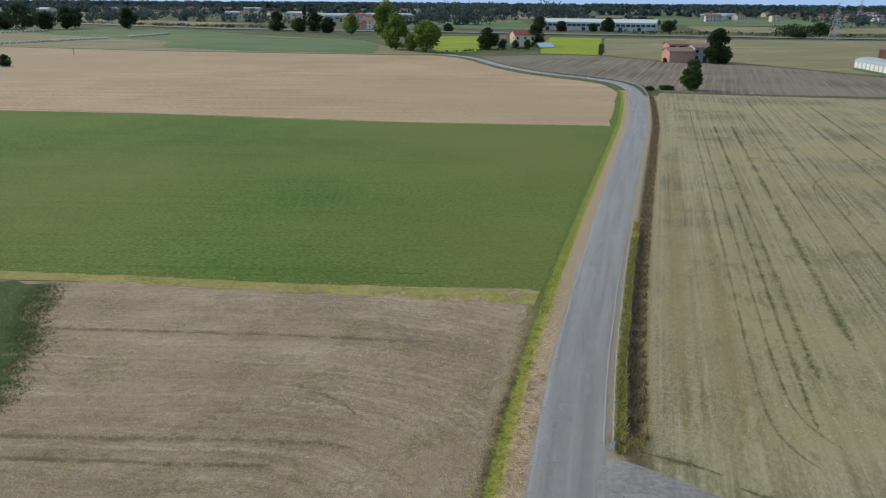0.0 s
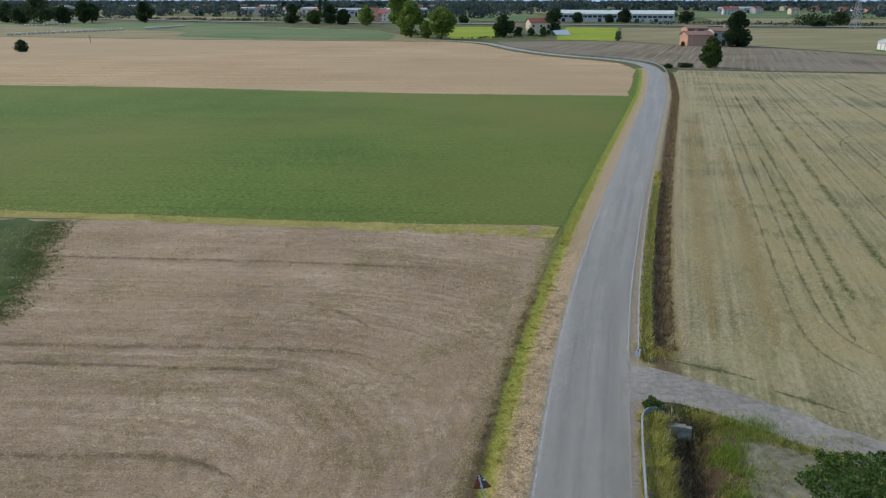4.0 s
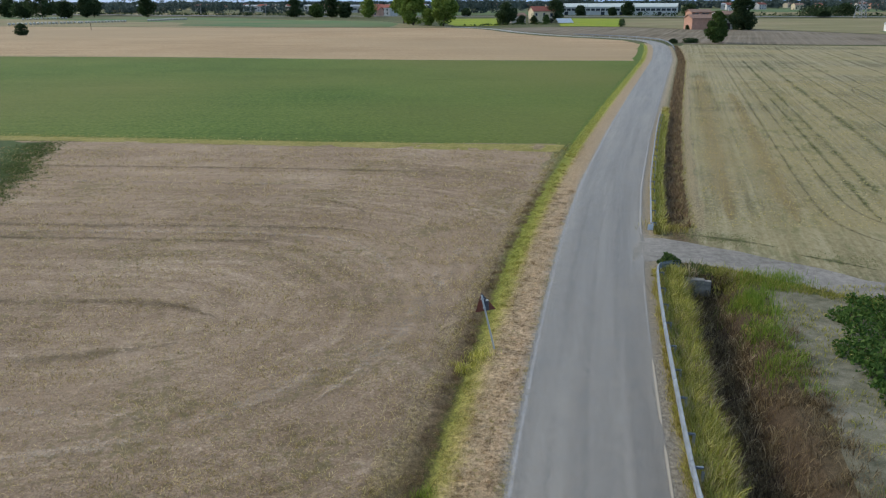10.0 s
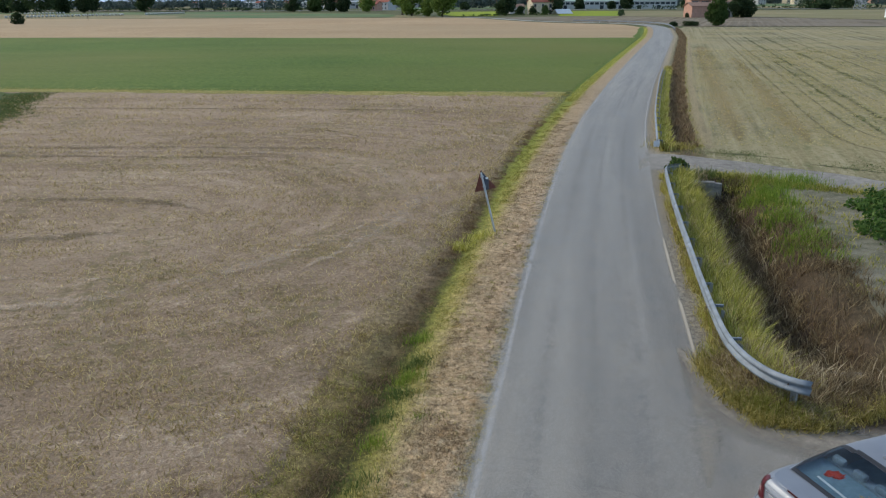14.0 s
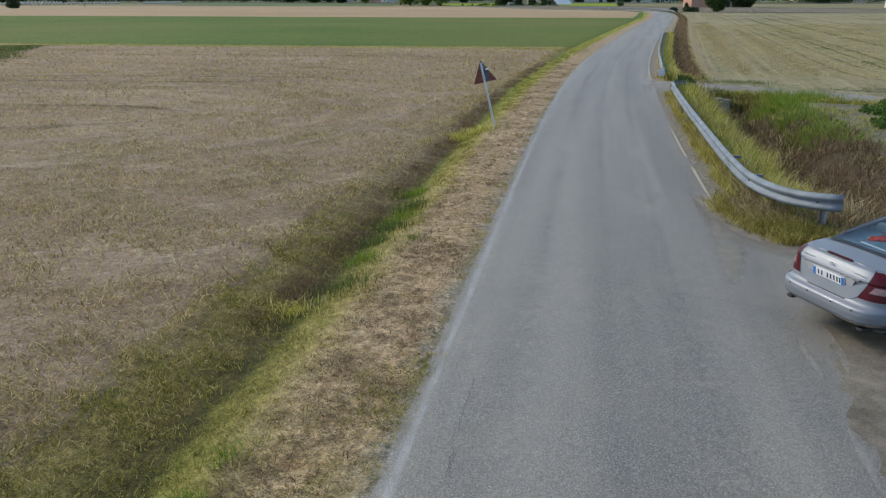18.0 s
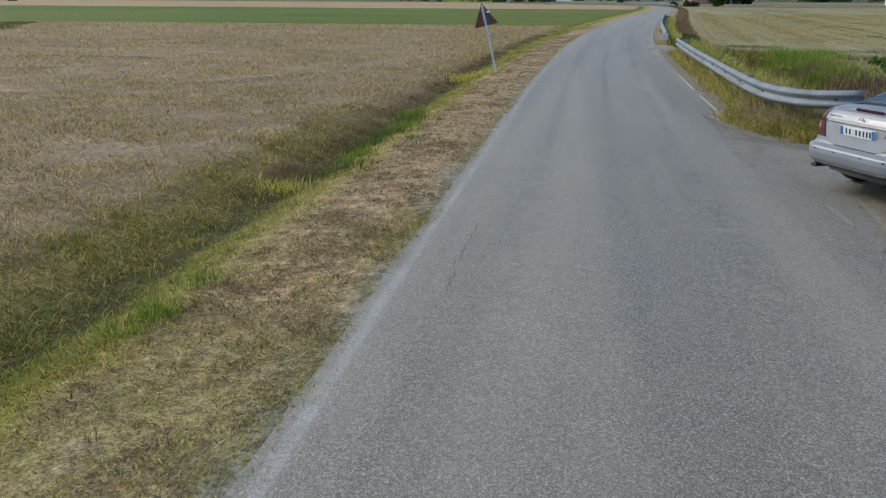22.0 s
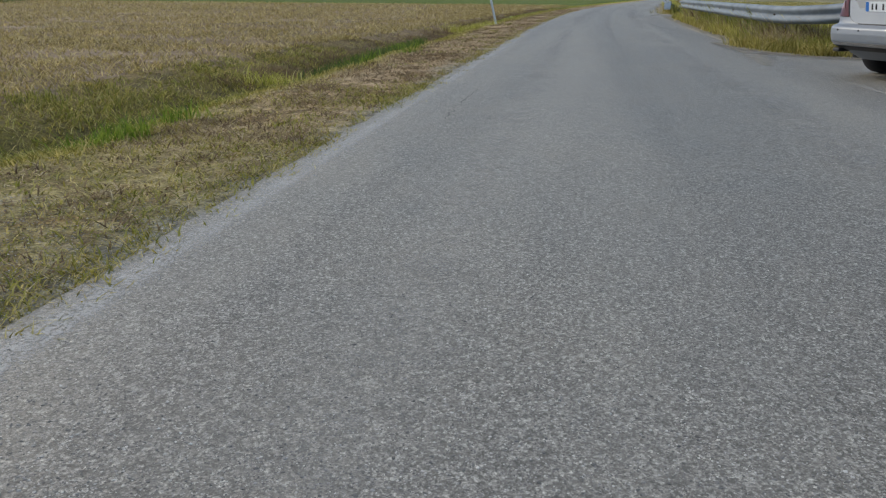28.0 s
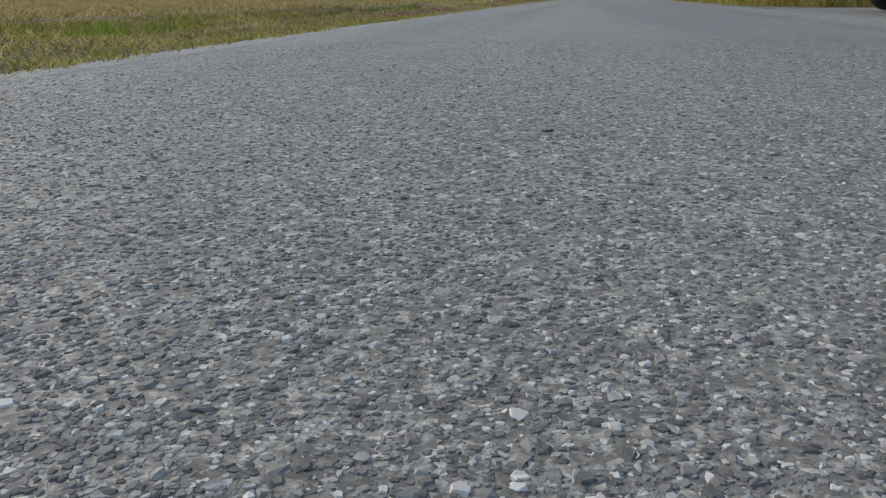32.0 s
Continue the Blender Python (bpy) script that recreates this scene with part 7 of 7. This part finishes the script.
ok = (0.5 + 0.5 * wobble(x, y, 1.6, 3.0) + 0.3 * wobble(x, y, 4.4, 1.0)) > 0.5
x, y = x[ok], y[ok]
blades("garden_weeds", x, y, np.full(len(x), 0.0), R.uniform(0.05, 0.2, len(x)), np.full(len(x), 0.025), 0.9, GREEN, "small weeds scattered on the garden soil", 18, "weeds")
n = 26000
x, y = R.uniform(11.2, 24, n), R.uniform(8, 27.2, n)
edge = np.interp(y, [8, 16, 20, 22, 23.5, 26, 27.2], [10.6, 11.0, 11.2, 11.3, 11.8, 13.0, 14.2])
ok = (x > edge + 0.35 * wobble(x, y, 2.2, 0.5) + R.normal(0, 0.15, n)) & (x < 24 - 0.0 * y)
x, y = x[ok], y[ok]
C = np.stack([x, y, 0.03 + 0.14 * R.uniform(0, 1, len(x)) * (0.6 + 0.4 * wobble(x, y, 3.0, 2.0))], -1)
V, F = leaf_cloud(R, C, np.full(len(C), 0.16), 90000, 0.055, 0.8)
tagged(arrays("leafy_crop", V, F, BEET), "dense patch of low dark green leafy crop", "crop", kind="stuff")
# rail two: tall grass and brown ditch
x, y = along_road(R, 7000, 0.52, 1.05, 35.2, 80, 1, 3, 1.0)
blades("reed_grass", x, y, ground_z(x, y), R.uniform(0.15, 0.5, len(x)), np.full(len(x), 0.02) + 0.0006 * y, 0.7, OLIVE, "tall straw-coloured grass behind the straight rail", 39)
x, y = along_road(R, 6000, 0.55, 1.1, 35.2, 76, 1, 3, 1.0)
blades("reed_grass", x, y, ground_z(x, y), R.uniform(0.2, 0.55, len(x)), np.full(len(x), 0.02) + 0.0006 * y, 0.6, YELLOW, "tall yellow-green grass behind the straight rail", 19)
x, y = along_road(R, 9000, 1.1, 2.35, 36.5, 198, 1, 3, 3.0)
blades("dead_grass", x, y, ground_z(x, y), R.uniform(0.12, 0.4, len(x)), np.full(len(x), 0.03) + 0.0006 * y, 0.8, DEAD, "brown withered growth in the shallow ditch", 20)
x, y = along_road(R, 2600, 1.7, 2.6, 36, 150, 1, 3, 4.0)
blades("olive_grass", x, y, ground_z(x, y), R.uniform(0.04, 0.14, len(x)), np.full(len(x), 0.015) + 0.0004 * y, 1.1, BANK, "weeds between ditch and field", 24)
tuft(9.1, 36.2, 0.5, 900, 0.15, 0.4, OLIVE, "brown grass round the rail's end piece", 38, 0.02)
# weeds on the edge of the straw field
n = 5000
t = R.uniform(0, 1, n)
x = np.interp(t, [0, 0.3, 0.6, 1], [10.0, 12.5, 17, 27]) + R.normal(0, 1.1, n)
y = np.interp(t, [0, 0.3, 0.6, 1], [35.6, 34.2, 31.2, 21.9]) + R.normal(0, 0.9, n)
ok = R.uniform(0, 1, n) < ((0.5 + 0.5 * wobble(x, y, 1.3, 6.0)) - 0.35).clip(0, 1) * 2.2
x, y = x[ok], y[ok]
blades("field_weeds", x, y, np.full(len(x), 0.0), R.uniform(0.02, 0.06, len(x)), np.full(len(x), 0.022), 1.2, CORNER, "patches of weeds on the edge of the straw field", 25, "weeds")
for k, (c, y0, y1, sp) in enumerate(((10.8, 38, 90, 0.45), (12.0, 44, 130, 0.5), (15.4, 46, 140, 0.7), (18.0, 60, 150, 0.6))):
    y = R.uniform(y0, y1, 2600)
    x = c + SLOPE * y + R.normal(0, sp, 2600)
    ok = wobble(x, y, 0.9, 2.0 + k) + 0.6 * wobble(x, y, 2.7, k) + R.normal(0, 0.3, 2600) > 0.35
    blades("field_weeds", x[ok], y[ok], np.zeros(ok.sum()), R.uniform(0.03, 0.08, ok.sum()), np.full(ok.sum(), 0.03) + 0.0003 * y[ok], 1.2, CORNER, "broken row of dark green weeds in the straw", 180 + k, "weeds", 0.6)
n = 60000
x, y = along_road(R, n, 3.2, 45, 36.5, 110, 1, 3, 0.0)
big = 0.012 + 0.0007 * y
blades("straw", x, y, np.full(len(x), 0.03), R.uniform(0.05, 0.14, len(x)), big, 1.2, OLIVE, "loose pale straw on the harvested field", 26, "straw", 0.3)


# ---- paint, dust and cracks on the road ----
def paint_material(name, color, cover, most):
    """Line paint worn off down to the asphalt in grains and patches."""
    n = Nodes(name, 0.8, 0, 0.3)
    u, v = n.uv()
    soft = n.ramp(u, (0.0, 0.0), (0.4, 1.0), (0.6, 1.0), (1.0, 0.0))
    f = n.math("ADD", n.math("MULTIPLY", n.noise(85, 3, 0.8), 1.0), n.math("MULTIPLY", n.noise(2.2, 5, 0.7), 0.3))
    f = n.math("SUBTRACT", n.math("ADD", f, n.math("MULTIPLY", soft, 0.35)), 1.0 - cover)
    n.done(n.mix(n.noise(40, 3), color, tuple(c * 0.6 for c in color)))
    return n.thinned(n.math("MULTIPLY", n.ramp(f, (0.0, 0.0), (0.13, most)), soft))


PAINT = paint_material("worn_white_paint", (0.67, 0.67, 0.655), 0.09, 0.63)
FAR_PAINT = paint_material("worn_far_paint", (0.50, 0.50, 0.48), 0.30, 0.8)
CREAM_PAINT = paint_material("worn_cream_paint", (0.60, 0.55, 0.455), 0.28, 0.78)
DUST = band_material("road_dust", (0.36, 0.325, 0.265), 0.22, 3.0, most=0.4)
SCUFF = band_material("tyre_scuff", (0.42, 0.40, 0.37), 0.30, 9.0, most=0.34)
PATCHED = band_material("darker_asphalt", (0.105, 0.107, 0.112), 0.10, 5.0, most=0.3)
WORN = band_material("polished_asphalt", (0.36, 0.355, 0.345), 0.10, 5.0, most=0.16)


def road_line(offset, y0, y1, gap):
    ys = np.arange(y0, y1, gap)
    return [(float(off_road(offset, q)), float(q)) for q in ys]


def marking(offset, y0, y1, gap, width, material, label, z, seed, step_gap=0.15):
    band("marking", road_line(offset, y0, y1, gap), width, material, label, z, step_gap, seed, "road marking")


marking(-HALF + 0.115, -4, 60, 1.0, 0.27, PAINT, "worn speckled white line on the asphalt's edge", 0.004, 3)
marking(-HALF + 0.13, 59, 205, 3.0, 0.20, FAR_PAINT, "worn white line on the asphalt's edge", 0.008, 4, 1.0)
marking(HALF - 0.03, 13.4, 17.3, 0.5, 0.15, CREAM_PAINT, "worn cream line on the asphalt's edge", 0.0045, 5)
marking(HALF - 0.03, 17.8, 22.3, 0.5, 0.15, CREAM_PAINT, "worn cream line on the asphalt's edge", 0.0045, 7)
marking(HALF - 0.05, 22.7, 29.6, 0.5, 0.14, PAINT, "faint worn line on the asphalt's edge", 0.0048, 8)
marking(HALF - 0.1, 35.5, 205, 3.0, 0.19, FAR_PAINT, "worn white line on the asphalt's edge", 0.008, 6, 1.0)
# dust beside the lay-by and scuffs where cars turn
band("scuff", [(3.50, 7.92), (3.47, 7.5), (3.40, 7.05)], 0.30, SCUFF, "pale scuff on the asphalt", 0.009, 0.06, 93, "scuff")
band("scuff", [(3.92, 8.1), (3.83, 7.66), (3.69, 7.15)], 0.26, SCUFF, "pale scuff on the asphalt", 0.009, 0.06, 92, "scuff")
band("scuff", [(3.22, 6.1), (3.18, 5.75), (3.08, 5.3)], 0.26, SCUFF, "pale scuff on the asphalt", 0.009, 0.06, 94, "scuff")
LAYBY_DUST = band_material("lay_by_dust", (0.255, 0.232, 0.195), 0.5, 2.4, most=0.92)
band("dust", [(4.05, 14.2), (4.2, 12.9), (4.4, 11.9), (4.9, 11.1), (5.8, 10.75), (7.2, 10.9), (9.0, 11.3)], 1.5, LAYBY_DUST, "pale dust between the grass and the asphalt", 0.0065, 0.2, 89, "dust")
band("dust", [(3.35, 9.6), (3.75, 11.2), (3.98, 12.8)], 0.8, DUST, "pale dust drifted along the lay-by", 0.008, 0.2, 90, "dust")
band("stain", [(3.75, 10.5), (3.95, 11.1), (4.0, 11.7)], 0.42, PATCHED, "dark damp stain beside the grass", 0.0095, 0.1, 91, "stain")
band("dust", [(6.3, 30.6), (6.9, 32.2), (7.6, 34.2), (7.7, 35.4)], 1.0, DUST, "pale dust where the track joins", 0.008, 0.3, 95, "dust")
for k, (o, y0, y1, w, m) in enumerate(((-0.95, 0, 70, 0.7, WORN), (0.75, 0, 70, 0.7, WORN), (-0.1, 14, 70, 0.4, WORN))):
    band("wheel_path", road_line(o, y0, y1, 2.0), w, m, "faint worn wheel path on the asphalt", 0.0235, 0.5, 96 + k, "wheel path")
for k, (px, py, l, w) in enumerate(((5.3, 34.2, 1.5, 0.45), (4.9, 31.4, 1.1, 0.35), (6.6, 40.5, 1.6, 0.5), (2.9, 24.4, 0.7, 0.25))):
    band("stain", [(px - l / 2, py), (px, py + 0.08), (px + l / 2, py + 0.1)], w, PATCHED, "dark stain on the asphalt", 0.024, 0.12, 110 + k, "stain")


def crack(pts, seed, width=0.012):
    rng = np.random.default_rng(seed)
    P = resample(pts, 0.08)
    P = P + rng.normal(0, 0.012, P.shape)
    bm = bmesh.new()
    prev = None
    for i, p in enumerate(P):
        t = P[min(i + 1, len(P) - 1)] - P[max(i - 1, 0)]
        t = t / max(1e-6, np.linalg.norm(t))
        w = width * 0.55 * rng.uniform(0.2, 1.0)
        a = bm.verts.new((p[0] - t[1] * w / 2, p[1] + t[0] * w / 2, 0.0225))
        b = bm.verts.new((p[0] + t[1] * w / 2, p[1] - t[0] * w / 2, 0.0225))
        if prev:
            bm.faces.new((prev[0], prev[1], b, a))
        prev = (a, b)
    return tagged(part("crack", bm, CRACK), "thin dark crack in the asphalt", "crack", kind="structure")


CRACK = plain("crack_fill", (0.10, 0.10, 0.10), 0.95, 0, 0.2, 0.3, 20)
crack([(0.08, 6.9), (0.05, 6.65), (-0.02, 6.17), (-0.09, 5.7), (-0.12, 5.3)], 1, 0.014)
crack([(1.7, 9.62), (2.38, 9.33), (2.87, 9.07), (3.35, 8.88), (3.7, 8.66)], 2, 0.02)

# a scrap on the asphalt
bm = bmesh.new()
bmesh.ops.create_icosphere(bm, subdivisions=2, radius=0.0055)
for v in bm.verts:
    q = noise.noise(v.co * 300)
    v.co = Vector((v.co.x * (1.3 + q), v.co.y * (0.8 - 0.5 * q), max(0, v.co.z * 0.5 + 0.002 * q)))
scrap = part("dark_scrap", bm, plain("dark_leaf_scrap", (0.07, 0.062, 0.05), 0.9, 0, 0.2, 0.4, 200))
scrap.location = (0.158, 1.46, 0.0195)
tagged(scrap, "tiny dark dried scrap lying on the asphalt", "scrap")

# chippings standing proud where the camera comes down
n = 95000
r = np.random.default_rng(5)
u = r.uniform(0, 1, n)
y = 0.78 * (3.4 / 0.78) ** u
x = 0.08 + r.uniform(-0.62, 0.62, n) * (y - 0.35)
s = 0.0021 * r.uniform(0.4, 1.3, n) * np.where(r.uniform(0, 1, n) < 0.07, 1.7, 1.0)
K = 5
ang = np.arange(K) * 2 * math.pi / K
low = np.stack([np.cos(ang), np.sin(ang), np.full(K, 0.0)], -1)
high = np.stack([0.72 * np.cos(ang + 0.2), 0.72 * np.sin(ang + 0.2), np.full(K, 0.32)], -1)
base = np.concatenate([low, high])
tri = []
for k in range(K):
    q = (k + 1) % K
    tri += [[k, q, K + k], [q, K + q, K + k]]
for k in range(1, K - 1):
    tri.append([K, K + k, K + k + 1])
tri = np.array(tri)
a = r.uniform(0, 6.28, n)
ca, sa = np.cos(a)[:, None], np.sin(a)[:, None]
B = base[None] * r.uniform(0.55, 1.38, (n, 2 * K, 3))
stretch = r.uniform(0.6, 1.0, n)[:, None]
X = (B[..., 0] * ca - B[..., 1] * stretch * sa) * s[:, None] + x[:, None]
Y = (B[..., 0] * sa + B[..., 1] * stretch * ca) * s[:, None] + y[:, None]
nn = np.abs((x - line_x(y)) * line_cos(y))
zr = np.interp(nn, [0, 1.2, HALF], [0.02, 0.012, 0.0])
Z = B[..., 2] * s[:, None] * 1.1 + zr[:, None] - 0.0003
V = np.stack([X, Y, Z], -1).reshape(-1, 3)
F = (np.arange(n)[:, None, None] * 2 * K + tri[None]).reshape(-1, 3)
g = Nodes("chippings", 0.85, 0, 0.25)
tone = g.ramp(g.random_island(), (0.0, (0.06, 0.06, 0.06)), (0.3, (0.14, 0.136, 0.13)), (0.6, (0.235, 0.228, 0.215)), (0.84, (0.39, 0.378, 0.358)), (1.0, (0.74, 0.72, 0.67)))
CHIP = g.done(g.mix(0.22, tone, g.ramp(g.noise(700, 3), (0.3, 0.12), (0.7, 0.42))))
tagged((arrays("chippings", V, F, CHIP)), "small pale stone chippings in the asphalt surface", "chippings", kind="stuff")


# ---- the plan in true metres ----
TRUE_SIZE = {car, cloth, strip, mat_ob}
for ob in list(scene.objects):
    if ob.parent is None and ob.type in {"MESH", "EMPTY"} and ob not in TRUE_SIZE:
        ob.matrix_basis = Matrix.Scale(UNIT, 4) @ ob.matrix_basis
